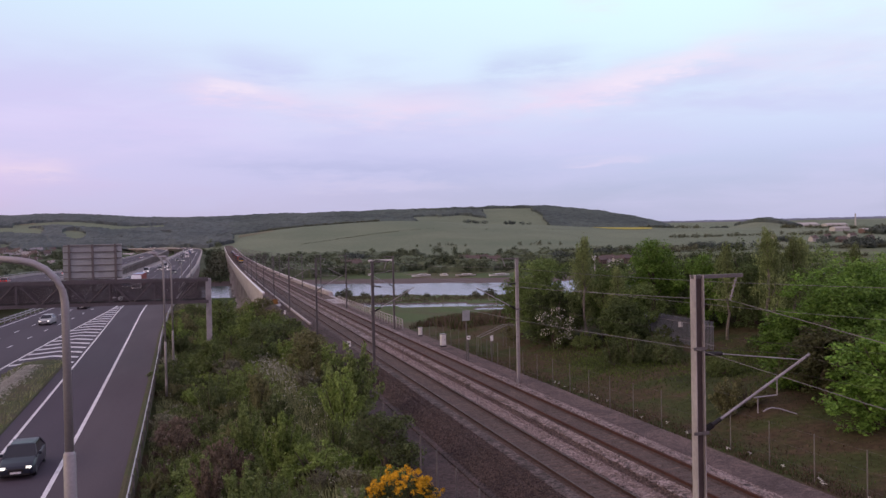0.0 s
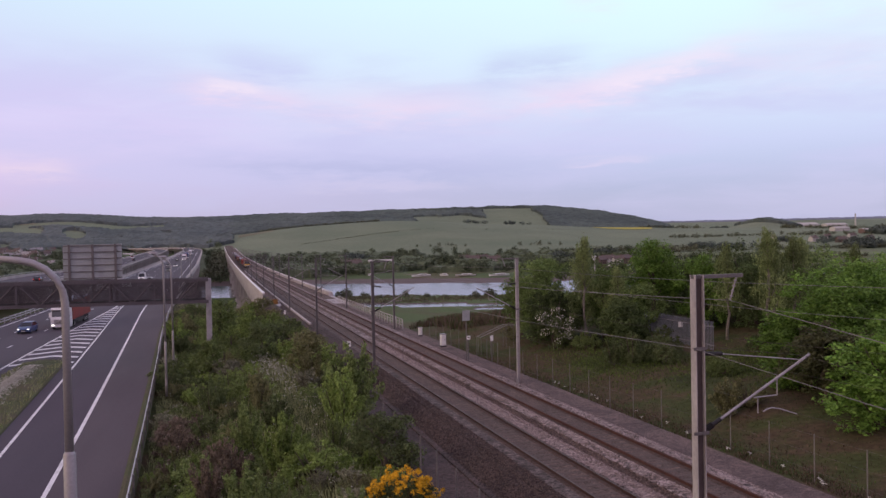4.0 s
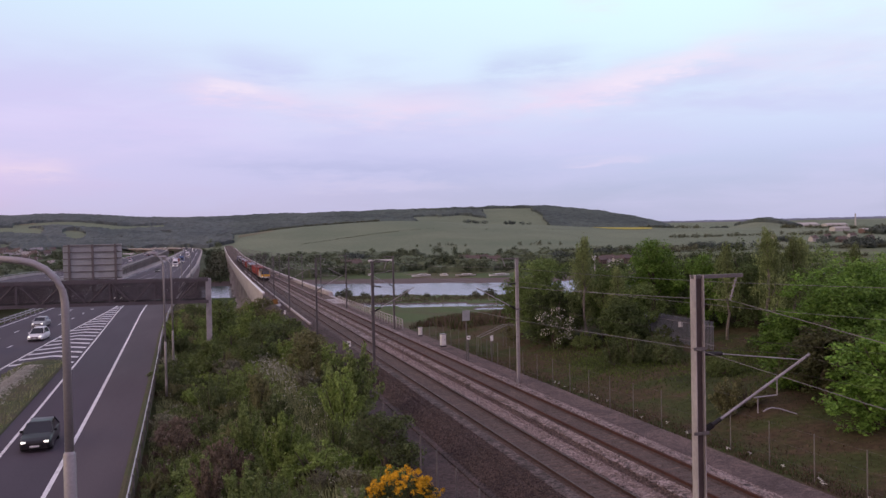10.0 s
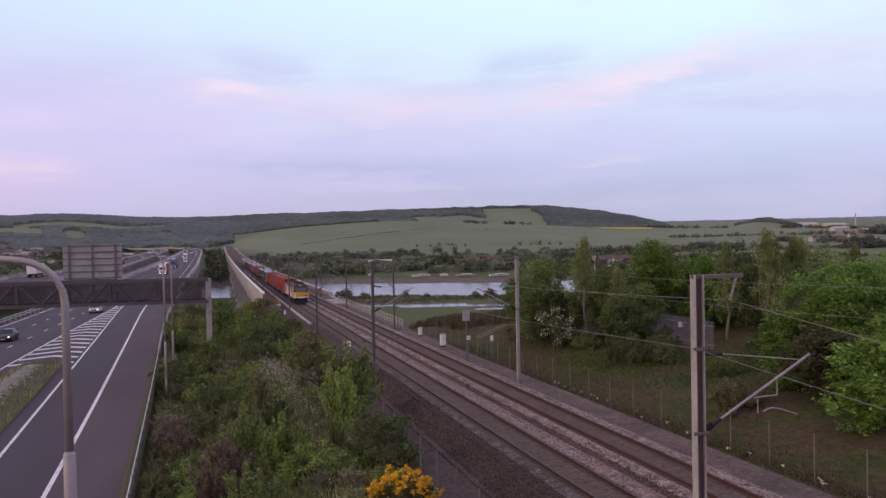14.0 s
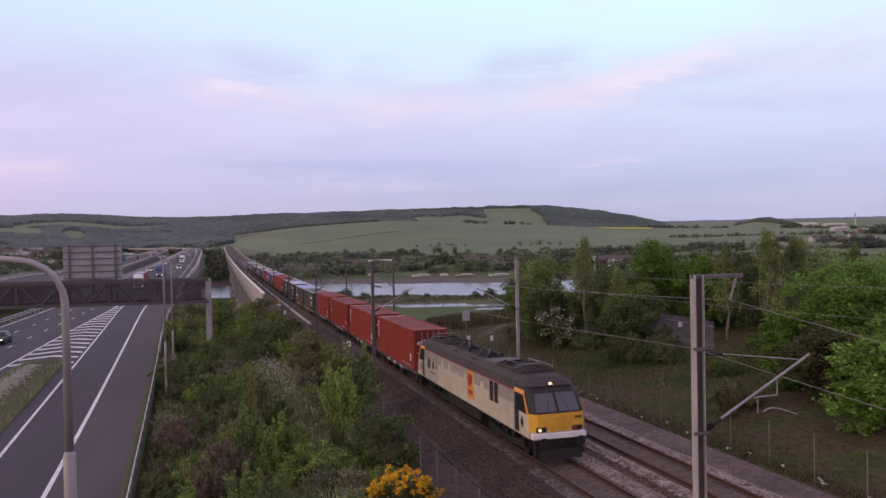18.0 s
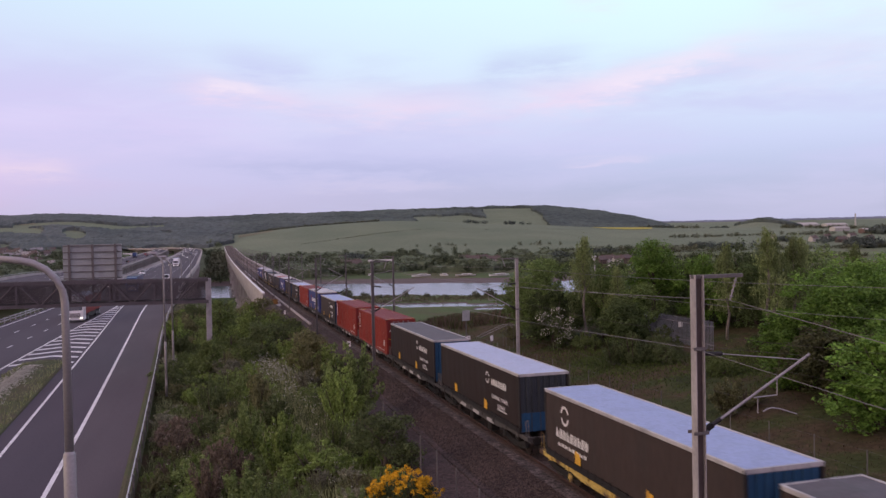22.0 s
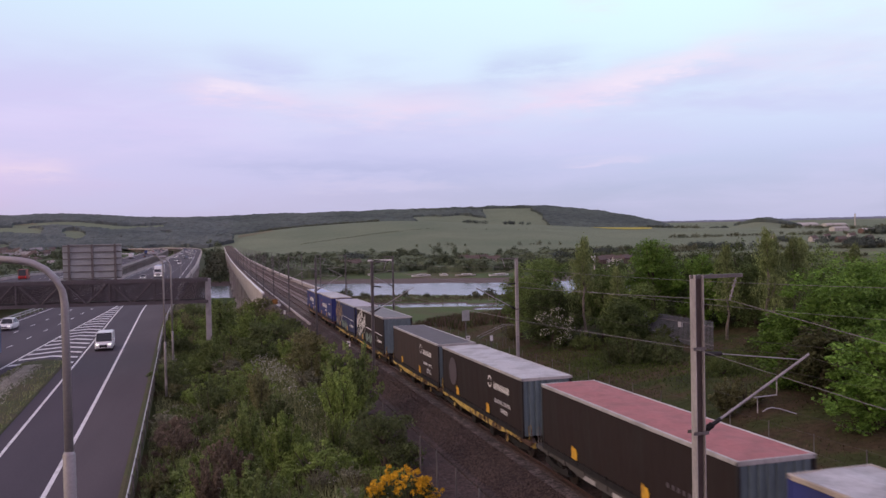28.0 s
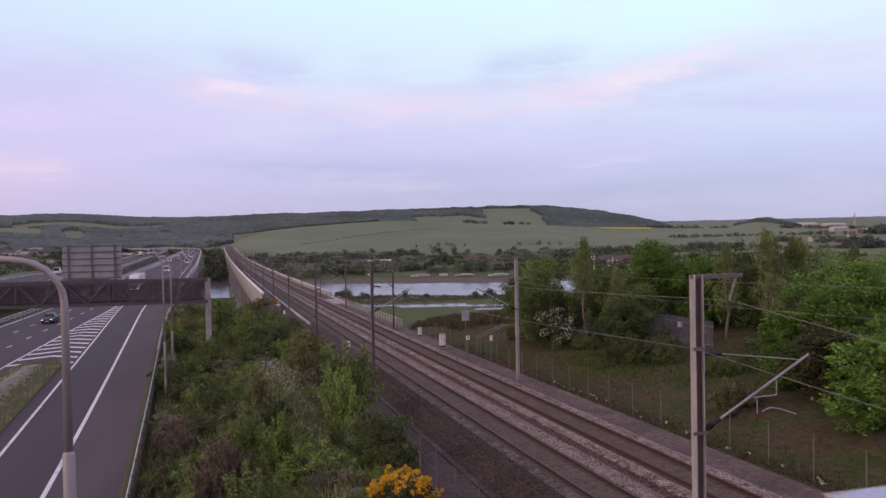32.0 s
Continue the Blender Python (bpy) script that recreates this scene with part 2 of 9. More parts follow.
# ---- building tools ----
class Geo:
    """Gathers vertices and faces of one mesh, with a material slot for each face."""

    def __init__(self):
        self.v, self.f, self.m, self.slot = [], [], [], 0

    def add(self, verts, faces):
        k = len(self.v)
        self.v.extend(verts)
        self.f.extend(tuple(i + k for i in q) for q in faces)
        self.m.extend([self.slot] * len(faces))
        return self

    def box(self, x0, x1, y0, y1, z0, z1, bevel=0.0):
        if bevel:
            return self.loft_box(x0, x1, y0, y1, z0, z1, bevel)
        v = [(x, y, z) for z in (z0, z1) for y in (y0, y1) for x in (x0, x1)]
        return self.add(v, [(0, 2, 3, 1), (4, 5, 7, 6), (0, 1, 5, 4), (2, 6, 7, 3), (0, 4, 6, 2), (1, 3, 7, 5)])

    def loft_box(self, x0, x1, y0, y1, z0, z1, b):
        """A box with chamfered edges along z and at its top and bottom."""
        def ring(i, z):
            j = b + i
            return [(x0 + j, y0 + i, z), (x1 - j, y0 + i, z), (x1 - i, y0 + j, z), (x1 - i, y1 - j, z), (x1 - j, y1 - i, z), (x0 + j, y1 - i, z), (x0 + i, y1 - j, z), (x0 + i, y0 + j, z)]
        rings = [ring(b, z0), ring(0, z0 + b), ring(0, z1 - b), ring(b, z1)]
        return self.rings(rings, True)

    def rings(self, rings, caps=True, closed=True):
        n = len(rings[0])
        v = [p for r in rings for p in r]
        f = []
        for i in range(len(rings) - 1):
            for j in range(n if closed else n - 1):
                a, c = i * n + j, i * n + (j + 1) % n
                f.append((a, c, c + n, a + n))
        if caps:
            f.append(tuple(reversed(range(n))))
            f.append(tuple(range((len(rings) - 1) * n, len(rings) * n)))
        return self.add(v, f)

    def tube(self, pts, r, n=8, caps=True):
        """A round bar along points; r: one radius or one for each point."""
        rs = r if isinstance(r, (list, tuple)) else [r] * len(pts)
        pts = [Vector(p) for p in pts]
        rings = []
        for i, p in enumerate(pts):
            d = (pts[min(i + 1, len(pts) - 1)] - pts[max(i - 1, 0)]).normalized()
            up = Vector((0, 0, 1)) if abs(d.z) < 0.9 else Vector((0, 1, 0))
            a = d.cross(up).normalized()
            c = a.cross(d)
            rings.append([tuple(p + (a * math.cos(t) + c * math.sin(t)) * rs[i]) for t in (2 * math.pi * k / n for k in range(n))])
        return self.rings(rings, caps)

    def disc_x(self, x0, x1, y, z, r, n=14):
        """A short cylinder whose axis lies along x."""
        return self.rings([[(x, y + r * math.cos(2 * math.pi * k / n), z + r * math.sin(2 * math.pi * k / n)) for k in range(n)] for x in (x0, x1)])

    def prism_y(self, profile, y0, y1):
        """A profile of (x, z) drawn out along y."""
        return self.rings([[(x, y, z) for x, z in profile] for y in (y0, y1)])

    def prism_x(self, profile, x0, x1):
        """A profile of (y, z) drawn out along x."""
        return self.rings([[(x, y, z) for y, z in profile] for x in (x0, x1)])

    def sweep(self, profile, path, caps=True, closed=True):
        """A profile of (sideways, up) swept along points (x, y, z), upright."""
        rings = []
        for i, p in enumerate(path):
            a, b = path[max(i - 1, 0)], path[min(i + 1, len(path) - 1)]
            dx, dy = b[0] - a[0], b[1] - a[1]
            s = math.hypot(dx, dy) or 1
            rings.append([(p[0] + u * dy / s, p[1] - u * dx / s, p[2] + w) for u, w in profile])
        return self.rings(rings, caps, closed)

    def mesh(self, name, mats, smooth=False):
        me = bpy.data.meshes.new(name)
        me.from_pydata(self.v, [], self.f)
        for m in mats if isinstance(mats, (list, tuple)) else [mats]:
            me.materials.append(m)
        if max(self.m, default=0):
            me.polygons.foreach_set("material_index", self.m)
        if smooth:
            me.polygons.foreach_set("use_smooth", [True] * len(me.polygons))
        me.update()
        bm = bmesh.new()
        bm.from_mesh(me)
        bmesh.ops.recalc_face_normals(bm, faces=bm.faces)
        bm.to_mesh(me)
        bm.free()
        return me


def rounded(geo, mat, r, name="body"):
    """The gathered geometry with its edges rounded off, smooth-shaded."""
    me = geo.mesh(name, mat)
    bm = bmesh.new()
    bm.from_mesh(me)
    bmesh.ops.bevel(bm, geom=bm.edges[:], offset=r, segments=2, affect="EDGES", profile=0.5, clamp_overlap=True)
    for f in bm.faces:
        f.smooth = True
    bm.to_mesh(me)
    bm.free()
    return me


def part(name, geo, mats=None, parent=None, label="", smooth=False, at=None):
    """Links gathered geometry (or a finished mesh) as one mesh object under a thing or a part."""
    me = geo.mesh(name, mats, smooth) if isinstance(geo, Geo) else geo
    ob = new(name, me)
    if parent is not None:
        ob.parent = parent
    if at is not None:
        ob.matrix_basis = at
    if label:
        ob["label"] = label
    return ob


def thing(name, label, category, at=None, group="", kind=""):
    ob = new(name)
    ob.empty_display_size = 0.3
    if at is not None:
        ob.matrix_basis = at
    return tagged(ob, label, category, group, kind)


def smooth_step(a, b, x):
    t = min(1.0, max(0.0, (x - a) / (b - a)))
    return t * t * (3 - 2 * t)


def lerp(a, b, t):
    return a + (b - a) * t

# ---- lie of the land ----
T2 = 4.31            # from track to track
ABUT = 163.0         # where the railway viaduct begins
R_ABUT = 205.0       # where the road viaducts begin
WATER = -28.0


def rail_z(y):
    """Head of the rails: falling towards the river, rising again behind it."""
    y = max(y, -60.0)
    return -0.0226 * y + 1.2e-5 * y * y


def course(*pts):
    """A function that runs through a few points (y, x), its corners rounded off."""
    ys, xs = zip(*pts)
    return lambda y: float(sum(np.interp(y + d, ys, xs) for d in (-24, -12, 0, 12, 24))) / 5


def road_z(y):
    return -2.7 - 0.004 * max(y, -40.0)


# edges and lines of the near carriageway
road_r = course((-60, -15.4), (0, -17.5), (65, -20.0), (133, -23.0), (270, -24.0), (420, -26.3), (800, -32), (1100, -37), (1300, -46), (1420, -64), (1550, -96), (2000, -260))
road_l = course((-60, -54.5), (0, -52.5), (100, -48.8), (134, -47.2), (169, -46.2), (300, -46.4), (450, -45.2), (1000, -54), (1200, -64.5), (1350, -86), (1500, -125), (2000, -300))
slip_l = course((-60, -21.5), (0, -24.6), (52, -26.9), (72, -27.9), (102, -29.3), (172, -32.9), (230, -34))
slip_r = course((-60, -19.4), (0, -21.7), (43, -23.0), (60, -23.7), (86, -24.9), (172, -28.9), (260, -28.4), (450, -30.5), (1000, -40), (1200, -46), (1350, -60), (1500, -92), (2000, -266))
chev_l = course((-60, -38), (0, -37), (88, -35.7), (104, -35.5), (127, -34.9), (172, -33.4), (230, -34.2))
lane_1 = course((-60, -42.4), (60, -40.6), (107, -39.3), (131, -38.3), (170, -37.2), (300, -36.6), (450, -36.4), (1000, -45.4), (1200, -54.5), (1350, -71), (1500, -107), (2000, -279))
lane_2 = course((-60, -46.5), (60, -44.6), (107, -43.3), (131, -42.0), (170, -40.8), (300, -40.5), (450, -40.1), (1000, -49.2), (1200, -59), (1350, -77), (1500, -113), (2000, -286))
west_r = course((-60, -62), (200, -53), (442, -61.5), (713, -67.5), (1150, -81), (1350, -108), (1500, -150), (2000, -330))


def west_z(y):
    return road_z(y) + 2.8 * smooth_step(420, 230, y)


def hollow(x, y, z):
    """Cuttings and the space under the roads and the railway."""
    if 950 < y < 1700:
        z0 = z
        for xa, xb, zz in ((road_l(y) - 3, road_r(y) + 3, road_z(y)), (west_r(y) - 18, west_r(y) + 3, west_z(y)), (-8.0, 12.5, rail_z(y))):
            d = max(xa - x, x - xb, 0.0)
            z = min(z, zz - 1.3 + 0.55 * d)
        z = lerp(z, z0, smooth_step(1480, 1690, y))
    return z


def bend(pts, x):
    """A value read off a few points, its corners rounded off."""
    xs, vs = zip(*pts)
    return float(sum(np.interp(x + d, xs, vs) for d in (-1.2, -0.6, 0, 0.6, 1.2))) / 5


# angle of sight (azimuth, elevation, in degrees) of the brow of the great field and of the ridge behind it
BROW = ((-19, -0.5), (-13, -0.35), (-6, -0.45), (-2, -0.3), (1.2, 0.10), (4.3, 0.50), (8.2, 0.74), (12.1, 0.90), (15.3, 0.80), (18, 0.56), (22.5, 0.42), (25.6, 0.16), (29.8, 0.08), (31.5, -0.06), (36, -0.12), (46, -0.30), (60, -0.3))
RIDGE = ((-19, 1.40), (-13, 1.42), (-8.4, 1.49), (-4.2, 1.18), (0.5, 1.23), (3.5, 1.34), (6.6, 1.38), (10, 1.47), (13.7, 1.53), (16, 1.56), (19, 1.58), (22, 1.63), (24, 1.46), (26, 1.18), (27.9, 0.86), (29.8, 0.56), (30.9, 0.05), (32, -0.3), (46, -0.4), (60, -0.4))


def hill(x, y):
    r, a = math.hypot(x - EYE.x, y), math.degrees(math.atan2(x - EYE.x, y))
    if r < 1000:
        return 0.0
    low = EYE.z + 26.5
    brow = low + 1900 * math.tan(radians(bend(BROW, a)))
    ridge = low + 2900 * math.tan(radians(bend(RIDGE, a)))
    z = brow * smooth_step(1060, 1960, r) ** 0.9
    if a > 1:
        z -= 7 * smooth_step(1960, 2120, r) * (1 - smooth_step(2120, 2350, r)) * smooth_step(1, 4, a)
    z += (ridge - brow) * smooth_step(2100 - 500 * smooth_step(2, -4, a), 2900, r)
    z += (66 - ridge) * smooth_step(3000, 4700, r)
    z += 22 * math.exp(-((a - 37.0) / 1.9) ** 2 - ((r - 2450) / 260) ** 2)
    z += 3.5 * noise.noise((x * 0.0022, y * 0.0022, 0)) * smooth_step(1000, 1600, r) * (1 - smooth_step(1800, 2300, r))
    if y < 0:
        z *= smooth_step(-0.3, 0.3, y / r + 0.3)
    return z


RIVER = [(-900, 250, 590), (-300, 350, 595), (-20, 510, 612), (40, 500, 596), (88, 487, 578), (134, 461, 555), (170, 450, 534), (216, 438, 520), (280, 430, 560), (330, 445, 572), (500, 430, 570), (900, 520, 620), (1500, 600, 680)]


def banks(x):
    """Near and far edge of the river."""
    pts = RIVER
    if x <= pts[0][0]:
        return pts[0][1:]
    for (xa, na, fa), (xb, nb, fb) in zip(pts, pts[1:]):
        if x <= xb:
            t = smooth_step(xa, xb, x)
            return lerp(na, nb, t), lerp(fa, fb, t)
    return pts[-1][1:]


def ground_z(x, y):
    near = -1.75 + 0.2 * noise.noise((x * 0.08, y * 0.08, 1))
    rail = rail_z(max(-60.0, min(y, 300.0)))
    # bench of the railway, verge towards the road, bank on the right
    k = smooth_step(-16.5, -9, x)
    shelf = lerp(road_z(min(y, 200.0)) - 0.75, rail - 1.25, k)
    shelf += 1.1 * smooth_step(12.0, 19, x) + 2.0 * smooth_step(19, 40, x) + 0.25 * near + 0.44 - 0.35 * smooth_step(-15, -19, x) * smooth_step(-110, -90, x)
    if x < -60:
        shelf -= 3.5 * smooth_step(-60, -160, x)
    lo = lerp(105, 100, smooth_step(0, 12, x)) + 60 * smooth_step(-14, -20, x)
    hi = lerp(430, 235, smooth_step(-2, 12, x))
    f = smooth_step(lo, hi, y + 0.22 * max(0.0, x - 12))
    n, fbank = banks(x)
    valley = WATER + 1.5 - 0.85 * smooth_step(300, 345, y) * (1 - smooth_step(480, 520, y)) * smooth_step(10, 40, x) + 0.35 * noise.noise((x * 0.02, y * 0.02, 3))
    if n - 40 < y < fbank + 120:
        edge = max(smooth_step(n, n - 14, y), 0.15 * smooth_step(fbank - 12, fbank + 4, y) + 0.38 * smooth_step(fbank - 5, fbank + 40, y) + 0.47 * smooth_step(fbank + 92, fbank + 112, y))
        valley = lerp(WATER - 1.2, valley, edge)
    # ponds of the saltings
    for px, py, pw, ph in ((88, 406, 38, 9), (126, 366, 24, 8), (180, 340, 40, 14)):
        u, w = (x - px) * 0.885 - (y - py) * 0.465, (x - px) * 0.465 + (y - py) * 0.885
        d = (u / pw) ** 2 + (w / ph) ** 2 + 0.35 * noise.noise((x * 0.05, y * 0.08, 7))
        if d < 1.3:
            valley = min(valley, WATER + lerp(-1.0, 1.0, smooth_step(0.8, 1.3, d)))
    return hollow(x, y, lerp(shelf, valley, f) + hill(x, y))


def build_ground():
    radii = [1.5]
    while radii[-1] < 4850:
        r = radii[-1]
        radii.append(r * (1.024 if r < 1200 else 1.03) + (0.25 if r < 90 else 0))
    az = [-19 + 0.28 * i for i in range(247)] + [52 + 4.2 * i for i in range(1, 69)]
    n = len(az)
    v, f = [], []
    for r in radii:
        for a in az:
            x, y = EYE.x + r * math.sin(radians(a)), r * math.cos(radians(a))
            v.append((x, y, ground_z(x, y)))
    for i in range(len(radii) - 1):
        for j in range(n):
            a, c = i * n + j, i * n + (j + 1) % n
            f.append((a, a + n, c + n, c))
    f.append(tuple(range(n)))
    me = bpy.data.meshes.new("ground")
    me.from_pydata(v, [], f)
    me.materials.append(M["land"])
    me.polygons.foreach_set("use_smooth", [True] * len(me.polygons))
    me.update()
    return tagged(new("ground", me), "rough grass verges, saltings and rolling green chalk fields", "ground", kind="structure")


def land_material():
    """Grass, scrub, crops and mud, by place and height."""
    m = bpy.data.materials.new("land")
    m.use_nodes = True
    nt = m.node_tree
    n, l = nt.nodes, nt.links
    b = n["Principled BSDF"]
    b.inputs["Roughness"].default_value = 0.95
    b.inputs["Specular IOR Level"].default_value = 0.1
    geo = n.new("ShaderNodeNewGeometry")
    sep = n.new("ShaderNodeSeparateXYZ")
    l.new(geo.outputs["Position"], sep.inputs[0])

    def noise_at(scale, detail=4):
        t = n.new("ShaderNodeTexNoise")
        t.inputs["Scale"].default_value, t.inputs["Detail"].default_value = scale, detail
        l.new(geo.outputs["Position"], t.inputs[0])
        return t.outputs[0]

    def ramp(src, stops):
        r = n.new("ShaderNodeValToRGB")
        e = r.color_ramp.elements
        while len(e) < len(stops):
            e.new(0.5)
        for el, (p, c) in zip(e, stops):
            el.position, el.color = p, (*c, 1)
        l.new(src, r.inputs[0])
        return r.outputs[0]

    def mixc(fac, a, c, mode="MIX"):
        q = n.new("ShaderNodeMix")
        q.data_type, q.blend_type = "RGBA", mode
        for i, s in ((0, fac), (6, a), (7, c)):
            if isinstance(s, tuple):
                q.inputs[i].default_value = (*s, 1)
            elif isinstance(s, float):
                q.inputs[i].default_value = s
            else:
                l.new(s, q.inputs[i])
        return q.outputs[2]

    def rng(src, a, c, lo=0.0, hi=1.0):
        q = n.new("ShaderNodeMapRange")
        q.inputs[1].default_value, q.inputs[2].default_value, q.inputs[3].default_value, q.inputs[4].default_value = a, c, lo, hi
        l.new(src, q.inputs[0])
        return q.outputs[0]

    # near verge: dry and green grass
    verge = ramp(noise_at(0.22, 6), [(0.30, (0.036, 0.046, 0.017)), (0.45, (0.060, 0.070, 0.026)), (0.55, (0.080, 0.058, 0.037)), (0.72, (0.062, 0.060, 0.027))])
    # saltings and meadow
    marsh = ramp(noise_at(0.018, 5), [(0.34, (0.075, 0.105, 0.05)), (0.50, (0.095, 0.13, 0.055)), (0.60, (0.11, 0.10, 0.06)), (0.72, (0.085, 0.115, 0.055))])
    # large fields in strips
    vor = n.new("ShaderNodeTexVoronoi")
    vor.inputs["Scale"].default_value = 0.0022
    mp = n.new("ShaderNodeMapping")
    mp.inputs["Scale"].default_value = (0.75, 1.3, 0.0)
    mp.inputs["Rotation"].default_value = (0, 0, 0.5)
    l.new(geo.outputs["Position"], mp.inputs[0])
    l.new(mp.outputs[0], vor.inputs[0])
    fsep = n.new("ShaderNodeSeparateColor")
    l.new(vor.outputs["Color"], fsep.inputs[0])
    # crop colours lifted and greyed: distance haze put into the base colour
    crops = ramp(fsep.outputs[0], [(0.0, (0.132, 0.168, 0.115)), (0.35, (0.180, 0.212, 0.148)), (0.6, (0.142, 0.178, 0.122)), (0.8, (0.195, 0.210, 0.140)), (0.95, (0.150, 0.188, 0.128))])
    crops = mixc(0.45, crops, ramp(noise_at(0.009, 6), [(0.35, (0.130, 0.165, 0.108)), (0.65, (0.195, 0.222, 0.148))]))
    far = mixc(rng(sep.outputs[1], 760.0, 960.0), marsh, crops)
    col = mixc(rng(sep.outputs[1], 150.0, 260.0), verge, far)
    # bare mud by the water's edge
    col = mixc(rng(sep.outputs[2], WATER + 0.42, WATER + 0.28), col, (0.135, 0.105, 0.105))
    fine = rng(noise_at(2.5, 5), 0.3, 0.7, 0.75, 1.25)
    hsv = n.new("ShaderNodeHueSaturation")
    l.new(col, hsv.inputs["Color"])
    l.new(fine, hsv.inputs["Value"])
    l.new(hsv.outputs[0], b.inputs["Base Color"])
    bp = n.new("ShaderNodeBump")
    bp.inputs["Strength"].default_value, bp.inputs["Distance"].default_value = 0.6, 0.1
    l.new(noise_at(5.0, 5), bp.inputs["Height"])
    l.new(bp.outputs[0], b.inputs["Normal"])
    return m


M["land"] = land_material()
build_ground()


def build_water():
    g = Geo()
    xs = [-1500 + 25 * i for i in range(141)]
    v, f = [], []
    for x in xs:
        n, fb = banks(x)
        v += [(x, min(n, 330) - 20, WATER), (x, fb + 40, WATER)]
    for i in range(len(xs) - 1):
        f.append((2 * i, 2 * i + 2, 2 * i + 3, 2 * i + 1))
    g.add(v, f)
    return tagged(part("water", g, M["water"]), "calm grey tidal river reflecting the evening sky", "river", kind="structure")


build_water()

# ---- railway ----
def along(x, y0, y1, dz=0.0, step=12.0, dx=None):
    k = max(1, int((y1 - y0) / step))
    return [(x + (dx(y) if dx else 0), y, rail_z(y) + dz) for y in (y0 + (y1 - y0) * i / k for i in range(k + 1))]


RAIL_END = 1500.0


def build_track_bed():
    g = Geo()
    g.sweep([(-4.9, -0.97), (-3.5, -0.95), (-2.6, -0.47), (-1.5, -0.148), (1.5, -0.148), (T2 / 2, -0.30), (T2 - 1.5, -0.148), (T2 + 1.5, -0.148), (T2 + 1.95, -0.24), (T2 + 2.7, -0.80), (T2 + 4.4, -0.95)],
            along(0, -420, RAIL_END), False, False)
    tagged(part("track_bed", g, M["ballast"]), "brown stone ballast shoulders of a double-track railway", "track bed", kind="structure")
    mid = T2 / 2
    for profile in ([(1.02, -0.2), (1.08, -0.128), (1.45, -0.125), (1.8, -0.15), (mid - 0.12, -0.20), (mid - 0.05, -0.29)],
                    [(mid + 0.36, -0.31), (mid + 0.43, -0.188), (T2 - 1.75, -0.15), (T2 - 1.4, -0.125), (T2 - 1.06, -0.128), (T2 - 1.0, -0.2)],
                    [(T2 + 1.02, -0.2), (T2 + 1.1, -0.128), (T2 + 1.5, -0.13), (T2 + 1.95, -0.215), (T2 + 2.62, -0.71), (T2 + 2.66, -0.85)],
                    [(-1.66, -0.28), (-1.6, -0.165), (-1.45, -0.13), (-1.08, -0.128), (-1.02, -0.2)]):
        g = Geo()
        g.sweep(profile, along(0, -420, 700), False, False)
        tagged(part("ballast_strip", g, M["ballast_fresh" if profile[0][0] > 0 else "ballast_dull"]), "pale grey crushed stone ballast beside the sleeper ends", "ballast", kind="structure")
    g = Geo()
    g.sweep([(-3.5, -0.93), (-3.3, -0.82), (-2.6, -0.44), (-2.0, -0.25), (-1.55, -0.155), (-1.5, -0.25)], along(0, -60, 700), False, False)
    tagged(part("ballast_shoulder", g, M["ballast_mid"]), "brown-grey crushed stone shoulder of the track bed", "ballast", kind="structure")
    g = Geo()
    g.sweep([(-3.72, -0.95), (-3.72, -0.80), (-3.44, -0.80), (-3.44, -0.95)], along(0, -60, 160), False, True)
    tagged(part("cable_trough", g, M["ballast_mid"]), "low concrete cable trough at the foot of the ballast", "cable trough", kind="structure")
    for x in (-0.7525, 0.7525, T2 - 0.7525, T2 + 0.7525):
        g = Geo()
        g.sweep([(x - 0.24, -0.2), (x - 0.2, -0.128), (x + 0.2, -0.128), (x + 0.24, -0.2)], along(0, -30, 500), False, False)
        tagged(part("stained_ballast", g, M["ballast_rust"]), "rust-stained ballast along the rail", "ballast", kind="structure")
    for x0, x1, dz in ((-6.12, -2.8, -0.52), (T2 + 2.6, 9.3, -0.56)):
        g = Geo()
        g.sweep([(x0, dz - 0.1), (x0, dz), (x1, dz), (x1, dz - 0.1)], along(0, ABUT + 2, 1320, step=20))
        tagged(part("deck_walkway", g, M["ballast"]), "brown gravel walkway on the viaduct deck", "path", kind="structure")
    for name, a, b, dz, mat in (("cess", T2 + 2.55, T2 + 5.1, -0.79, "cess"), ("cess", -6.6, -3.42, -0.9, "ballast_cess")):
        g = Geo()
        g.sweep([(a, dz - 0.6), (a, dz), (b, dz), (b, dz - 0.6)], along(0, -420, ABUT), True, True)
        tagged(part(name, g, M[mat]), "grey gravel service path beside the railway", "path", kind="structure")


RAIL = [(-0.07, -0.16), (0.07, -0.16), (0.07, -0.145), (0.012, -0.12), (0.012, -0.045), (0.036, -0.03), (0.036, 0.0), (-0.036, 0.0), (-0.036, -0.03), (-0.012, -0.045), (-0.012, -0.12), (-0.07, -0.145)]


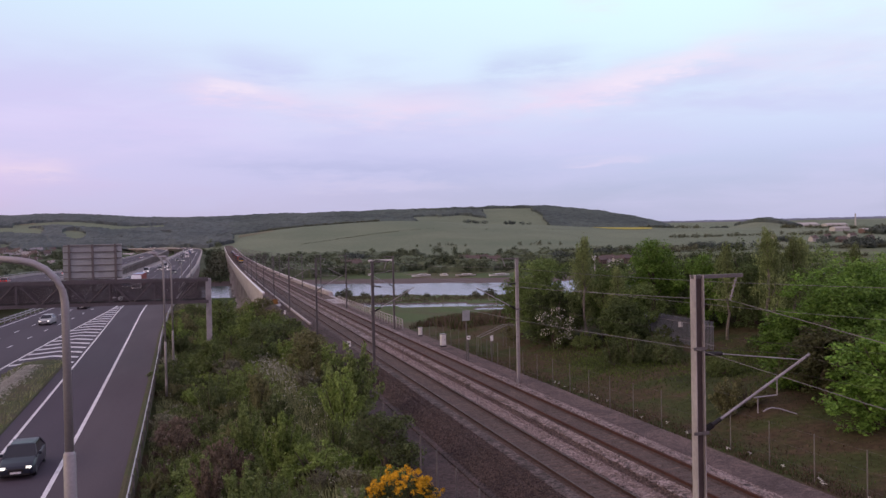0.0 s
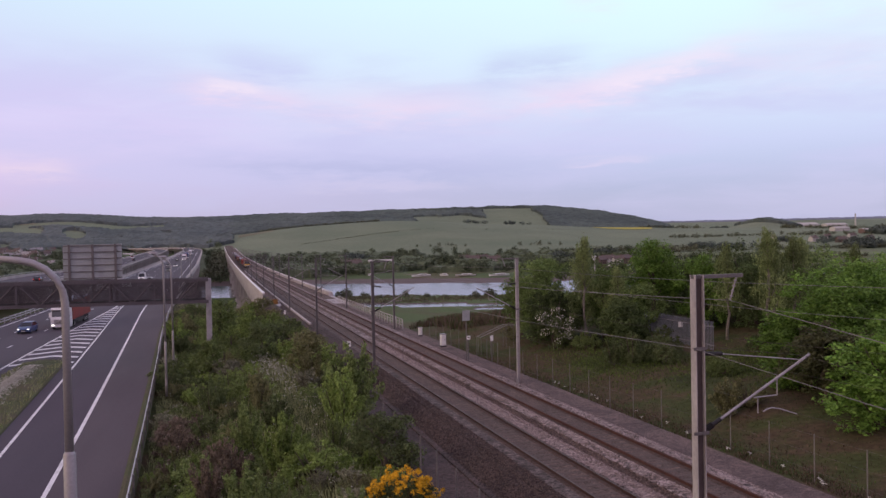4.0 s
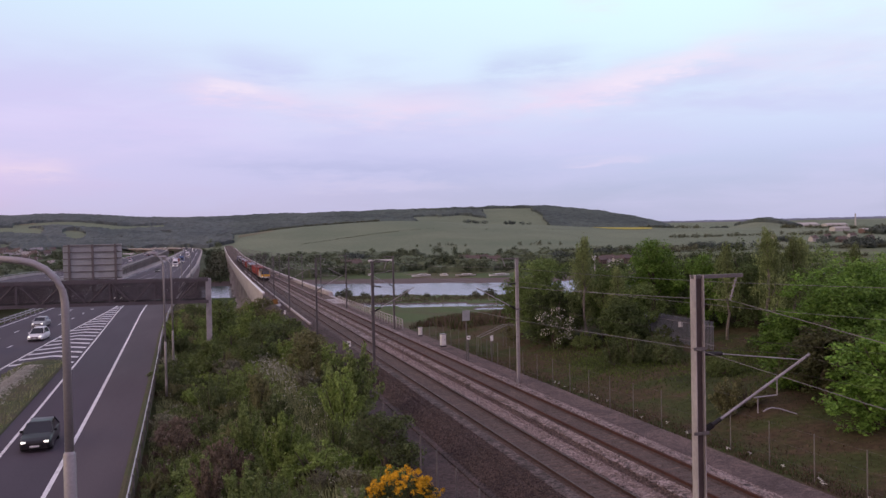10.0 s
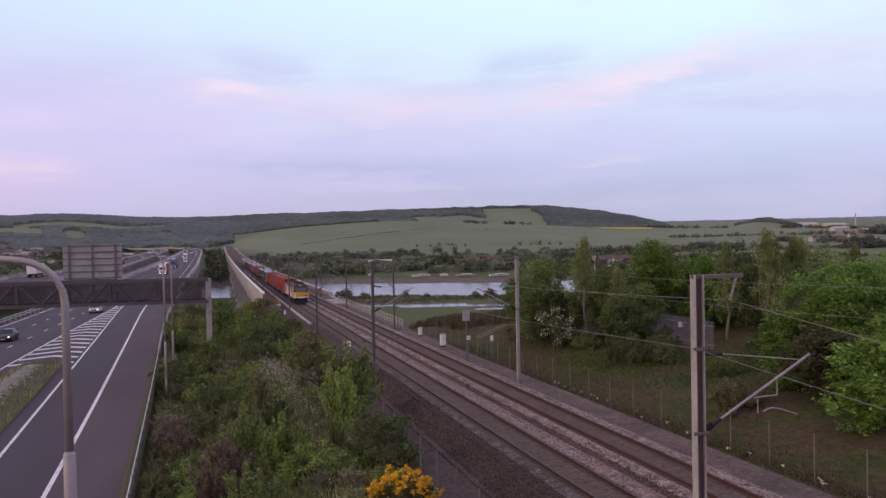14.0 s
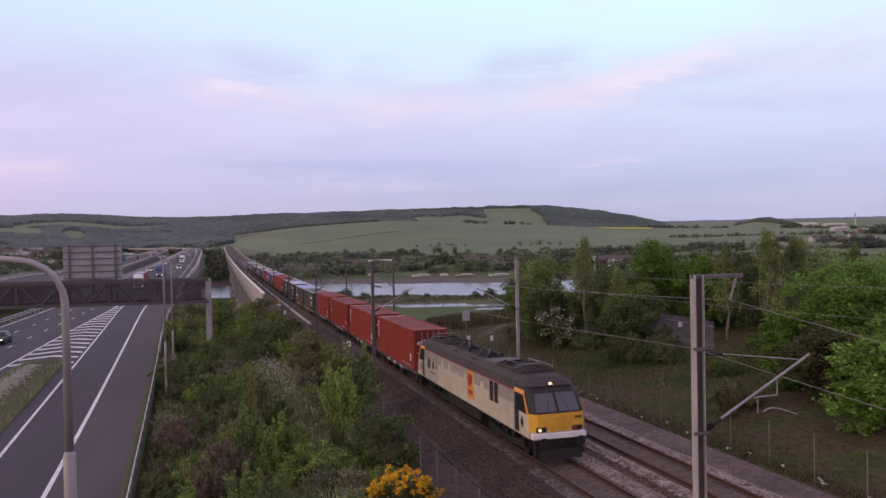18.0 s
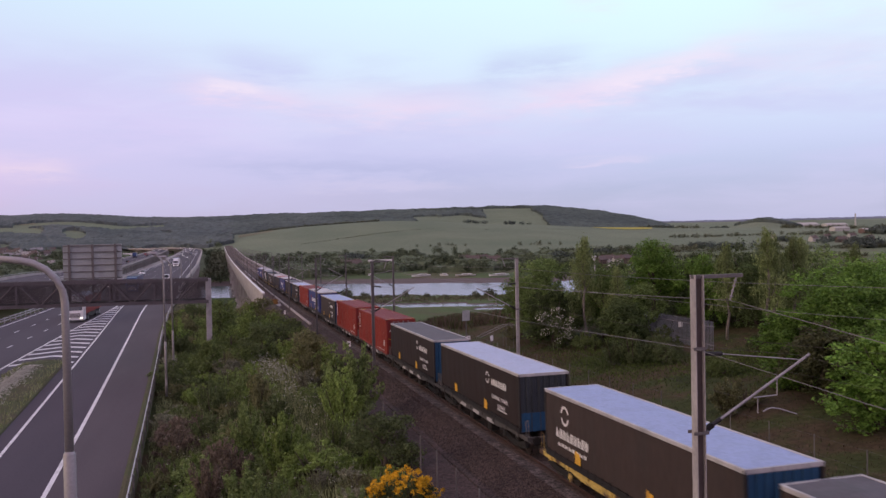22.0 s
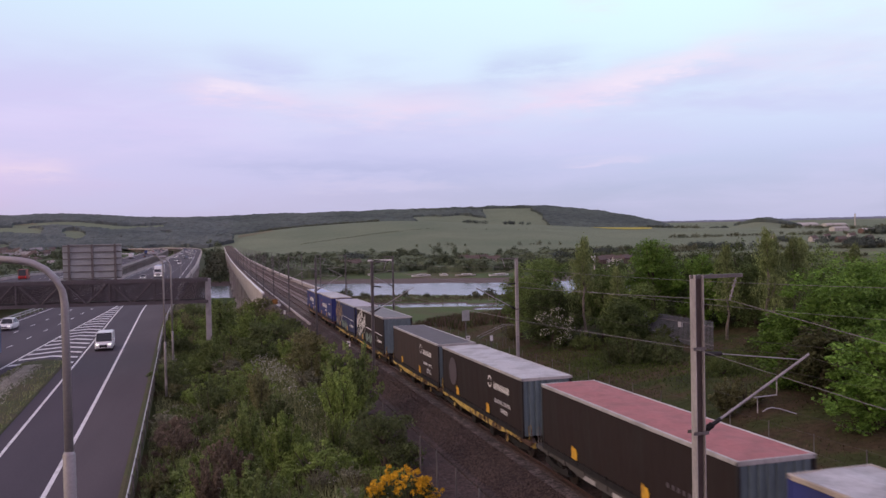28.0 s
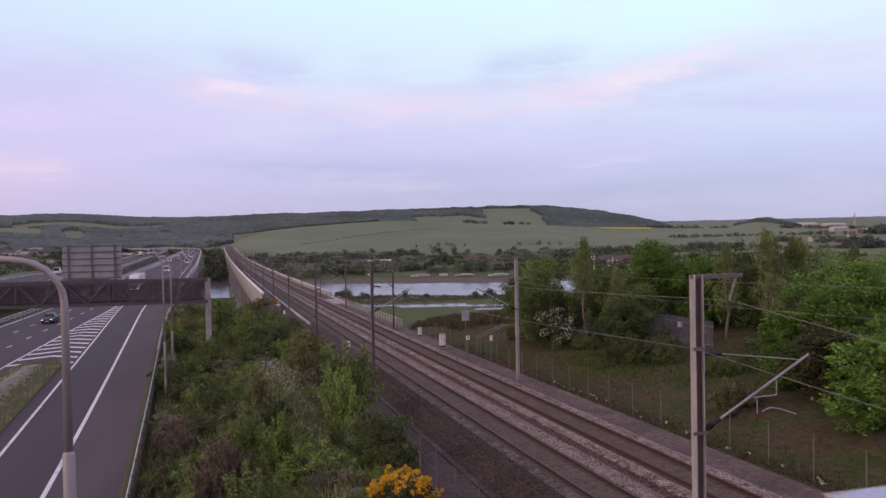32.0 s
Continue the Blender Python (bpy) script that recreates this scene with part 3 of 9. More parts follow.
def build_tracks():
    for x0, shade in ((0.0, "head"), (T2, "rust")):
        tr = thing("railway_track", "standard-gauge track with rust-brown rails on concrete sleepers", "railway track", pose(x0, 0, 0), "railway tracks")
        for s in (-0.7525, 0.7525):
            g = Geo()
            g.sweep(RAIL, along(s, -420, 420, step=8) + along(s, 440, RAIL_END, step=25))
            g2 = g.mesh("rail", [M["rail_dark" if shade == "head" else "rail_rust"], M["rail_head"]])
            if shade == "head":
                for p in g2.polygons:
                    if p.normal.z > 0.9 and p.center.z > rail_z(p.center.y) - 0.02:
                        p.material_index = 1
            part("rail", g2, None, tr)
        sl = Geo()
        sl.rings([[(-1.25, -0.13, -0.10), (-1.25, 0.13, -0.10), (1.25, 0.13, -0.10), (1.25, -0.13, -0.10)],
                  [(-1.22, -0.10, 0.06), (-1.22, 0.10, 0.06), (1.22, 0.10, 0.06), (1.22, -0.10, 0.06)]])
        me = sl.mesh("sleeper", M["sleeper"])
        for i in range(220):
            y = 12 + 0.65 * i
            part("sleeper", me, None, tr, at=pose(0, y, rail_z(y) - 0.20))
        far = Geo()
        for i in range(400):
            y = 12 + 0.65 * (220 + i)
            z = rail_z(y) - 0.15
            far.box(-1.25, 1.25, y - 0.11, y + 0.11, z - 0.1, z + 0.01)
        tagged(part("sleeper_run", far, M["sleeper"], tr), kind="stuff")


def build_viaduct():
    v = thing("railway_viaduct", "long pale concrete railway viaduct on tall slab piers", "viaduct", group="")
    cx = 1.9
    w = 8.4
    g = Geo()
    g.sweep([(cx - w + 0.06, -0.6), (cx - w + 0.06, -3.2), (cx - w + 0.8, -3.6), (cx - 4.6, -4.8), (cx + 4.6, -4.6), (cx + w - 1.2, -2.7), (cx + w, -2.3), (cx + w, -0.6)], along(0, ABUT, 1330, step=20))
    part("deck_girder", g, M["concrete"], v)
    g = Geo()
    g.sweep([(cx - w, -3.2), (cx - w, 1.72), (cx - w + 0.30, 1.72), (cx - w + 0.30, -0.62)], along(0, ABUT - 2, 1330, step=20))
    part("parapet", g, M["concrete"], v, "tall pale concrete noise parapet")
    g = Geo()
    g.sweep([(cx - w - 0.12, 1.72), (cx - w - 0.12, 1.93), (cx - w + 0.36, 1.96), (cx - w + 0.36, 1.72)], along(0, ABUT - 2, 1330, step=20))
    part("coping", g, M["white"], v, "pale coping along the parapet")
    g = Geo()
    g.sweep([(cx + w - 0.9, -0.62), (cx + w - 0.9, 0.25), (cx + w, 0.3), (cx + w, -1.6)], along(0, ABUT + 22, 1330, step=20))
    part("parapet", g, M["concrete_pale"], v, "low pale concrete parapet")
    g = Geo()
    g.sweep([(-2.62, -0.62), (-2.62, -0.2), (-2.34, -0.2), (-2.34, -0.62)], along(0, 113, 420, step=15))
    part("kerb", g, M["concrete_pale"], v, "low pale kerb along the ballast")
    g = Geo()
    k = [(cx - w + 0.02 + 2.4 * u, ABUT - 2 - 14 * u, rail_z(ABUT) + lerp(1.5, -0.3, u)) for u in (0, 0.33, 0.66, 1)]
    g.rings([[(x, y, z), (x + 0.35, y, z), (x + 0.35, y, z - 5), (x, y, z - 5)] for x, y, z in k])
    part("wing_wall", g, M["concrete_dark"], v, "dark sloping concrete wing wall")
    y = ABUT + 14
    while y < 1300:
        g = Geo()
        zt, zb = rail_z(y) - 5.0, ground_z(cx, y) - 2
        g.loft_box(cx - w + 0.12, cx + w - 0.7, y - 3.0, y + 3.0, zb, zt + 3.0, 0.4)
        g.loft_box(cx - w - 0.3, cx + w - 0.2, y - 3.5, y + 3.5, zb, min(zb + 4.0, zt - 1), 0.3)
        part("pier", g, M["concrete"], v)
        y += 40 if y < 450 or y > 640 else 70
    g = Geo()
    g.loft_box(cx - w, cx + w, ABUT - 3, ABUT + 8, rail_z(ABUT) - 16, rail_z(ABUT) - 0.62, 0.3)
    part("abutment", g, M["concrete"], v)


def loose_stones(name, label, mat, bands, n, y0, y1, seed):
    """Uncounted loose stones lying on the ballast; bands: (x0, z0, x1, z1)."""
    rng = np.random.default_rng(seed)
    y = y0 + (y1 - y0) * rng.random(n) ** 1.5
    k = rng.integers(len(bands), size=n)
    b = np.array(bands)[k]
    u = rng.random(n)
    c = np.stack([b[:, 0] + (b[:, 2] - b[:, 0]) * u, y, np.array([rail_z(q) for q in y]) + b[:, 1] + (b[:, 3] - b[:, 1]) * u + 0.008], axis=1)
    o = np.array([(1, 0, 0), (-1, 0, 0), (0, 1, 0), (0, -1, 0), (0, 0, 0.8), (0, 0, -0.8)], float)
    v = c[:, None, :] + (o[None] * (0.6 + 0.8 * rng.random((n, 6, 1))) + rng.normal(size=(n, 6, 3)) * 0.2) * (0.022 + 0.026 * rng.random((n, 1, 1)))
    tri = np.array([(0, 2, 4), (2, 1, 4), (1, 3, 4), (3, 0, 4), (2, 0, 5), (1, 2, 5), (3, 1, 5), (0, 3, 5)])
    f = (tri[None] + 6 * np.arange(n)[:, None, None]).reshape(-1, 3)
    me = bpy.data.meshes.new(name)
    me.vertices.add(6 * n)
    me.vertices.foreach_set("co", v.astype(np.float32).ravel())
    me.loops.add(3 * len(f))
    me.loops.foreach_set("vertex_index", f.astype(np.int32).ravel())
    me.polygons.add(len(f))
    me.polygons.foreach_set("loop_start", np.arange(0, 3 * len(f), 3, dtype=np.int32))
    me.materials.append(M[mat])
    me.update(calc_edges=True)
    tagged(part(name, me), label, "ballast", kind="stuff")


build_track_bed()
build_tracks()
M["stone_pale"] = material("pale_ballast_stone", (0.31, 0.245, 0.235), 0.95, island=0.55, spread=0.15, bump=0.0)
M["stone_mid"] = material("brown_grey_ballast_stone", (0.165, 0.122, 0.112), 0.95, island=0.6, spread=0.15, bump=0.0)
M["stone_brown"] = material("brown_ballast_stone", (0.070, 0.051, 0.047), 0.95, island=0.7, spread=0.15, bump=0.0)
loose_stones("ballast_stones", "loose pale crushed stones between the tracks", "stone_pale", [(1.05, -0.13, 1.8, -0.15), (1.8, -0.15, T2 / 2 - 0.1, -0.2), (T2 / 2 + 0.5, -0.18, T2 - 1.05, -0.13), (T2 + 1.08, -0.13, T2 + 1.9, -0.2)], 34000, 20, 85, 3)
loose_stones("ballast_stones", "loose brown stones between the tracks", "stone_mid", [(T2 / 2 - 0.6, -0.20, T2 / 2 + 0.7, -0.20), (1.6, -0.14, T2 - 1.4, -0.15)], 9000, 20, 80, 8)
loose_stones("ballast_stones", "loose brown stones on the track bed shoulder", "stone_brown", [(-3.3, -0.82, -2.6, -0.44), (-2.6, -0.44, -2.0, -0.27), (-3.3, -0.82, -2.0, -0.27), (-2.2, -0.3, -1.6, -0.165)], 30000, 20, 75, 4)
build_viaduct()

# ---- motorway ----
def road_path(fx, y0, y1, dz=0.0, step=10.0, fz=road_z):
    k = max(1, int((y1 - y0) / step))
    return [(fx(y), y, fz(y) + dz) for y in (y0 + (y1 - y0) * i / k for i in range(k + 1))]


def strip(name, left, right, y0, y1, dz, mat, label, category, thick=0.5, step=10.0, fz=road_z, parent=None):
    """A slab of carriageway between two edges."""
    a, b = road_path(left, y0, y1, dz, step, fz), road_path(right, y0, y1, dz, step, fz)
    g = Geo()
    g.rings([[p, q, (q[0], q[1], q[2] - thick), (p[0], p[1], p[2] - thick)] for p, q in zip(a, b)])
    if parent is not None:
        return part(name, g, M[mat], parent)
    return tagged(part(name, g, M[mat]), label, category, kind="structure")


ROAD_END = 1650.0
road = strip("road", road_l, lambda y: road_r(y) + 0.25, -560, ROAD_END, 0.0, "asphalt", "dark asphalt motorway carriageway with white markings", "road")
road_west = strip("road_westbound", lambda y: west_r(y) - 15.5, west_r, -300, ROAD_END, 0.0, "asphalt", "asphalt carriageway on its own viaduct", "road", fz=west_z)
strip("hard_shoulder", lambda y: slip_r(y) + 0.12, lambda y: road_r(y) - 0.05, -560, 215, 0.008, "asphalt_worn", "paler worn asphalt hard shoulder", "hard shoulder", 0.02)


def line(fx, width, y0, y1, dz=0.014, step=6.0, fz=road_z, to=road):
    return strip("road_marking", fx, lambda y: fx(y) + width, y0, y1, dz, "paint", "", "", 0.006, step, fz, to)


line(slip_r, 0.24, 12, 190)
line(lambda y: slip_r(y) + 1.2 * smooth_step(190, 215, y), 0.2, 190, 900)
line(lambda y: slip_l(y) - 0.2, 0.2, 30, 172)
line(chev_l, 0.22, 50, 172)
line(lambda y: road_l(y) + 1.0, 0.22, 60, 900)
for lane in (lane_1, lane_2):
    for i in range(45):
        line(lane, 0.17, 62 + 9.0 * i, 64.4 + 9.0 * i, step=3)
for i in range(40):
    line(lambda y: (slip_r(y) + lane_1(y)) / 2 + 0.6, 0.17, 190 + 9.0 * i, 192.4 + 9.0 * i, step=3)
for i in range(60):
    line(lambda y: west_r(y) - 7.5, 0.17, 180 + 9.0 * i, 182.5 + 9.0 * i, step=3, fz=west_z, to=road_west)


def build_hatching():
    for i in range(19):
        y = 93 + 4.0 * i
        xl, xr = chev_l(y) + 0.3, slip_l(y) - 0.35
        w = xr - xl
        if w < 0.5:
            continue
        g = Geo()
        xm = xl + w * 0.52
        def row(x, yy):
            z = road_z(yy)
            return [(x, yy - 0.5, z + 0.014), (x, yy + 0.5, z + 0.014), (x, yy + 0.5, z + 0.004), (x, yy - 0.5, z + 0.004)]
        g.rings([row(xl, y - 0.35 * w), row(xm, y), row(xr, y - 0.35 * w)])
        part("road_marking", g, M["paint"], road)


build_hatching()


def build_gore():
    """Grass wedge between the carriageway and the slip road."""
    g = Geo()
    rows = []
    for i in range(40):
        y = -60 + 152 * i / 39
        b = slip_l(y) - 1.1
        a = min(chev_l(y) + 1.4, b - 0.05)
        z = road_z(y)
        c = (a + b) / 2
        rows.append([(a, y, z - 0.1), (a + 0.1, y, z + 0.1), (c, y, z + 0.1 + 0.25 * min(1, (b - a) / 4)), (b - 0.1, y, z + 0.1), (b, y, z - 0.1)])
    g.rings(rows, True, False)
    tagged(part("grass_wedge", g, M["verge_grass"]), "rough grass wedge between the slip road and the main lanes", "verge", kind="structure")


M["verge_grass"] = material("verge_grass", (0.060, 0.070, 0.026), 0.95, spread=0.35, scale=0.5, fine=9, bump=0.8, second=(0.075, 0.066, 0.036), coords="World")
build_gore()
g = Geo()
g.sweep([(-0.05, -0.4), (-0.05, 0.06), (0.15, 0.10), (0.5, 0.04), (0.6, -0.5)], road_path(lambda y: road_r(y) - 0.25, -60, 205, 0, 6))
tagged(part("verge", g, M["verge_grass"]), "narrow weedy verge along the hard shoulder", "verge", kind="structure")


# ---- road furniture ----
def build_barrier(fx, y0, y1, name, label, z=road_z, double=False, gap=3.2):
    b = thing(name, label, "crash barrier")
    W_BEAM = [(0.0, 0.09), (0.06, 0.09), (0.06, 0.21), (0.0, 0.21), (0.0, 0.19), (0.04, 0.19), (0.04, 0.11), (0.0, 0.11)]
    for h in ((0.42,) if not double else (0.25, 0.62)):
        g = Geo()
        g.sweep(W_BEAM if not double else [(0, 0), (0.08, 0), (0.08, 0.17), (0, 0.17)], [(x, y, zz + h) for x, y, zz in road_path(fx, y0, y1, 0, 4, z)])
        part("rail_beam", g, M["barrier"], b)
    g = Geo()
    g.box(-0.05, 0.05, -0.06, 0.06, -0.4, 0.9 if double else 0.68)
    me = g.mesh("barrier_post", M["barrier" if double else "galv_dark"])
    y = y0 + 0.4
    while y < y1:
        part("barrier_post", me, None, b, at=pose(fx(y) + 0.1, y, z(y)))
        y += gap
    return b


build_barrier(lambda y: road_r(y) + 0.2, 14, 92, "crash_barrier", "galvanised steel crash barrier along the hard shoulder")
build_barrier(lambda y: road_r(y) + 0.15, 92, 205, "crash_barrier", "pale galvanised safety fence with open double rails", double=True)
build_barrier(lambda y: road_l(y) - 0.3, 96, 205, "crash_barrier", "pale open-railed safety fence along the central reserve", double=True)
build_barrier(lambda y: road_l(y) - 1.6, 14, 96, "crash_barrier", "galvanised steel crash barrier on the central reserve")


def build_road_viaduct(fl, fr, fz, label, y0=R_ABUT, arches=False):
    v = thing("road_viaduct", label, "viaduct")
    path = road_path(lambda y: (fl(y) + fr(y)) / 2, y0, 1560, 0, 20, fz)
    h = abs(fr(400) - fl(400)) / 2
    g = Geo()
    g.sweep([(-h - 1.2, -0.02), (-h - 1.2, -1.0), (-h + 2.2, -1.7), (-h + 3.4, -4.2), (h - 3.4, -4.2), (h - 2.2, -1.7), (h + 1.2, -1.0), (h + 1.2, -0.02)], path)
    part("deck_girder", g, M["concrete_old" if arches else "concrete"], v)
    for s in (-1, 1):
        g = Geo()
        g.sweep([(s * h + s * 0.95 - 0.2, -1.1), (s * h + s * 0.95 - 0.2, 0.75), (s * h + s * 0.95 + 0.2, 0.75), (s * h + s * 0.95 + 0.2, -1.1)], path)
        part("parapet", g, M["concrete_pale"], v)
        g = Geo()
        g.sweep([(s * h + s * 0.95 - 0.05, 1.05), (s * h + s * 0.95 - 0.05, 1.17), (s * h + s * 0.95 + 0.05, 1.17), (s * h + s * 0.95 + 0.05, 1.05)], path)
        part("handrail", g, M["barrier"], v)
    y = y0 + 38
    while y < 1500:
        cx, z = (fl(y) + fr(y)) / 2, fz(y)
        zb = ground_z(cx, y) - 2
        for dx in (-h * 0.55, h * 0.55):
            g = Geo()
            g.loft_box(cx + dx - 2.6, cx + dx + 2.6, y - 1.6, y + 1.6, zb, z - 4.0, 0.4)
            part("pier", g, M["concrete"], v)
        if arches:
            g = Geo()
            n = 12
            top = [(y - 26 + 52 * i / n, z - 1.4) for i in range(n + 1)]
            low = [(y - 26 + 52 * i / n, z - 4.3 - 6.0 * (1 - abs(2 * i / n - 1)) ** 1.6) for i in range(n, -1, -1)]
            g.prism_x(top + low, cx + h - 0.6, cx + h + 0.4)
            part("haunch", g, M["concrete_old"], v)
        y += 52
    g = Geo()
    cx = (fl(y0) + fr(y0)) / 2
    g.box(cx - h - 1, cx + h + 1, y0 - 4, y0 + 4, fz(y0) - 14, fz(y0) - 0.5)
    part("abutment", g, M["concrete"], v)


build_road_viaduct(road_l, road_r, road_z, "concrete motorway viaduct with pale parapets and slab piers")
build_road_viaduct(lambda y: west_r(y) - 15.5, west_r, west_z, "older concrete motorway viaduct with arched haunches", arches=True)


def build_gantry():
    """Sign gantry across the carriageway, seen from the back of its sign."""
    y0 = 87.0
    gz = road_z(y0)
    t = thing("sign_gantry", "dark steel lattice sign gantry spanning the motorway", "gantry", pose(0, y0, 0))
    xa, xb, za, zb = -55.0, -15.6, 3.05, 5.28
    rise = 0.0105
    def zz(x, z):
        return z + (xb - x) * rise
    for yy in (-0.75, 0.75):
        for z in (za, zb):
            g = Geo()
            g.rings([[(x, yy - 0.14, zz(x, z) - 0.16), (x, yy + 0.14, zz(x, z) - 0.16), (x, yy + 0.14, zz(x, z) + 0.16), (x, yy - 0.14, zz(x, z) + 0.16)] for x in (xa, xb)])
            part("chord", g, M["gantry"], t)
        x, k = xa + 0.6, 0
        while x < xb - 1.2:
            g = Geo()
            z0, z1 = (za, zb) if k % 2 else (zb, za)
            g.tube([(x, yy, zz(x, z0)), (x + 2.1, yy, zz(x, z1))], 0.085, 6)
            part("brace", g, M["gantry"], t)
            if k % 2 == 0:
                g = Geo()
                g.box(x - 0.07, x + 0.07, yy - 0.07, yy + 0.07, zz(x, za), zz(x, zb))
                part("brace", g, M["gantry"], t)
            x, k = x + 2.1, k + 1
    g = Geo()
    g.rings([[(x, -0.7, zz(x, za) + 0.17), (x, 0.7, zz(x, za) + 0.17), (x, 0.7, zz(x, za) + 0.23), (x, -0.7, zz(x, za) + 0.23)] for x in (xa + 0.3, xb - 0.3)])
    part("walkway", g, M["frame_black"], t, "dark walkway grating")
    g = Geo()
    n = 390
    for k in range(n):
        x = lerp(xa + 0.3, xb - 0.3, (k + 0.5) / n)
        g.box(x - 0.041, x + 0.041, 0.62, 0.66, zz(x, za) + 0.2, zz(x, zb) - 0.1)
    tagged(part("mesh_panel", g, M["gantry_mesh"], t, "dark open mesh screen"), kind="stuff")
    for x in (xa, xb):
        g = Geo()
        g.loft_box(x - 0.28, x + 0.28, -0.3, 0.3, gz - 1.5, zz(x, zb) + 0.1, 0.04)
        part("post", g, M["galv"], t)
        g = Geo()
        g.box(x - 0.6, x + 0.6, -0.6, 0.6, gz - 1.9, gz - 0.7)
        part("footing", g, M["concrete"], t)
    # the sign, its grey back with rails and posts
    xs0, xs1, zs0, zs1 = -29.45, -23.95, 5.62, 9.12
    g = Geo()
    g.box(xs0, xs1, 0.95, 1.0, zs0, zs1)
    sign = part("sign_panel", g, M["sign_back"], t, "grey back of a large road sign")
    for i in range(6):
        z = zs0 + 0.12 + (zs1 - zs0 - 0.24) * i / 5
        g = Geo()
        g.box(xs0 + 0.02, xs1 - 0.02, 0.86, 0.945, z - 0.045, z + 0.045)
        part("stiffener", g, M["galv_dark"], sign)
    for x in (xs0 + 0.6, (xs0 + xs1) / 2, xs1 - 0.6):
        g = Geo()
        g.box(x - 0.10, x + 0.10, 0.70, 0.855, zs0 - 2.2, zs1)
        part("sign_post", g, M["galv_dark"], sign)


M["gantry"] = material("gantry_steel", (0.095, 0.082, 0.095), 0.65, 0.2, spread=0.15, scale=1, fine=15)
M["gantry_mesh"] = material("gantry_mesh", (0.075, 0.064, 0.074), 0.8, spread=0.2, scale=2, fine=30)
M["sign_back"] = material("sign_back_grey", (0.34, 0.36, 0.375), 0.6, 0.1, spread=0.08, scale=0.8, fine=10, second=(0.29, 0.305, 0.32))
build_gantry()


def lamp_column(x, y, z0, height, reach, both=False, near=False):
    """Tapering steel column with a curved arm and a flat lantern."""
    t = thing("street_lamp", "tall grey steel street lamp with a curved arm", "street lamp", pose(x, y, z0), "motorway lighting columns")
    r, k, joint = (0.095, 1.4, 0.65) if near else (0.085, 1.2, 0.36)
    g = Geo()
    g.tube([(0, 0, -0.3), (0, 0, height * joint), (0, 0, height * joint + 0.08)], [r * k, r * k, r * 1.02], 14)
    part("base_shaft", g, M["lamp_grey"], t, smooth=True)
    g = Geo()
    g.box(-0.07, 0.07, -r * k - 0.01, -r * k * 0.95, 0.6, 1.2)
    part("access_door", g, M["galv"], t)
    for s in ((-1, 1) if both else (-1,)):
        g = Geo()
        bend_r = 0.95
        pts = [(0, 0, height * joint + 0.06), (0, 0, height - bend_r)]
        pts += [(s * bend_r * (1 - math.cos(a)), 0, height - bend_r + bend_r * math.sin(a)) for a in (0.3, 0.6, 0.9, 1.2, 1.45)]
        pts.append((s * reach, 0, height + 0.12))
        g.tube(pts, [r, r * 0.86] + [r * 0.8] * 5 + [r * 0.6], 12)
        part("shaft", g, M["lamp_grey"], t, smooth=True)
        g = Geo()
        g.rings([[(s * (reach + u), -w, height + 0.12 + lo), (s * (reach + u), w, height + 0.12 + lo), (s * (reach + u), w * 0.8, height + 0.12 + hi), (s * (reach + u), -w * 0.8, height + 0.12 + hi)]
                 for u, w, lo, hi in ((-0.05, 0.08, -0.06, 0.06), (0.15, 0.17, -0.09, 0.10), (0.6, 0.18, -0.08, 0.08), (0.8, 0.08, -0.03, 0.03))])
        part("lantern", g, M["galv"], t)
    return t


lamp_column(-17.65, 19.0, road_z(19) - 0.1, 9.37 - road_z(19) - 0.05, 1.7, near=True)
lamp_column(-18.87, 70.0, road_z(70) - 0.1, 11.4, 0.4)
lamp_column(-18.82, 80.0, road_z(80) - 0.1, 10.9, 0.4)
for y in (185, 260):
    lamp_column(road_r(y) + 0.9, y, road_z(y) - 0.1, 9.0, 0.4)

# ---- overhead line ----
LEFT_MASTS = [-27.0, 17.8, 62.5, 101.0, 142.0, 183.0, 226.0, 270.0, 315.0, 360.0, 410.0, 460.0, 515.0, 570.0, 640.0, 710.0, 790.0, 880.0]
RIGHT_MASTS = [-31.0, 13.0, 58.5, 104.5, 146.0, 184.0, 227.0, 270.0, 315.0, 360.0, 410.0, 460.0, 515.0, 570.0, 640.0, 710.0, 790.0, 880.0]
LX, RX = -2.95, T2 + 3.25


def h_beam(w, d):
    t = 0.022
    return [(-d, -w), (-d + t, -w), (-d + t, -t / 2), (d - t, -t / 2), (d - t, -w), (d, -w), (d, w), (d - t, w), (d - t, t / 2), (-d + t, t / 2), (-d + t, w), (-d, w)]


# Recess shade of the mast web put into a brown; loco insulators share it.
M["shade_brown"] = material("web_shade_and_insulator_brown", (0.085, 0.062, 0.062), 0.75, 0.1, spread=0.2, scale=1.2, fine=12, stretch=(1, 1, 0.3))


M["galv_pale"] = material("pale_galvanised_mast", (0.44, 0.41, 0.42), 0.55, 0.2, spread=0.15, scale=1.2, fine=18, second=(0.34, 0.31, 0.32), stretch=(1, 1, 0.4))


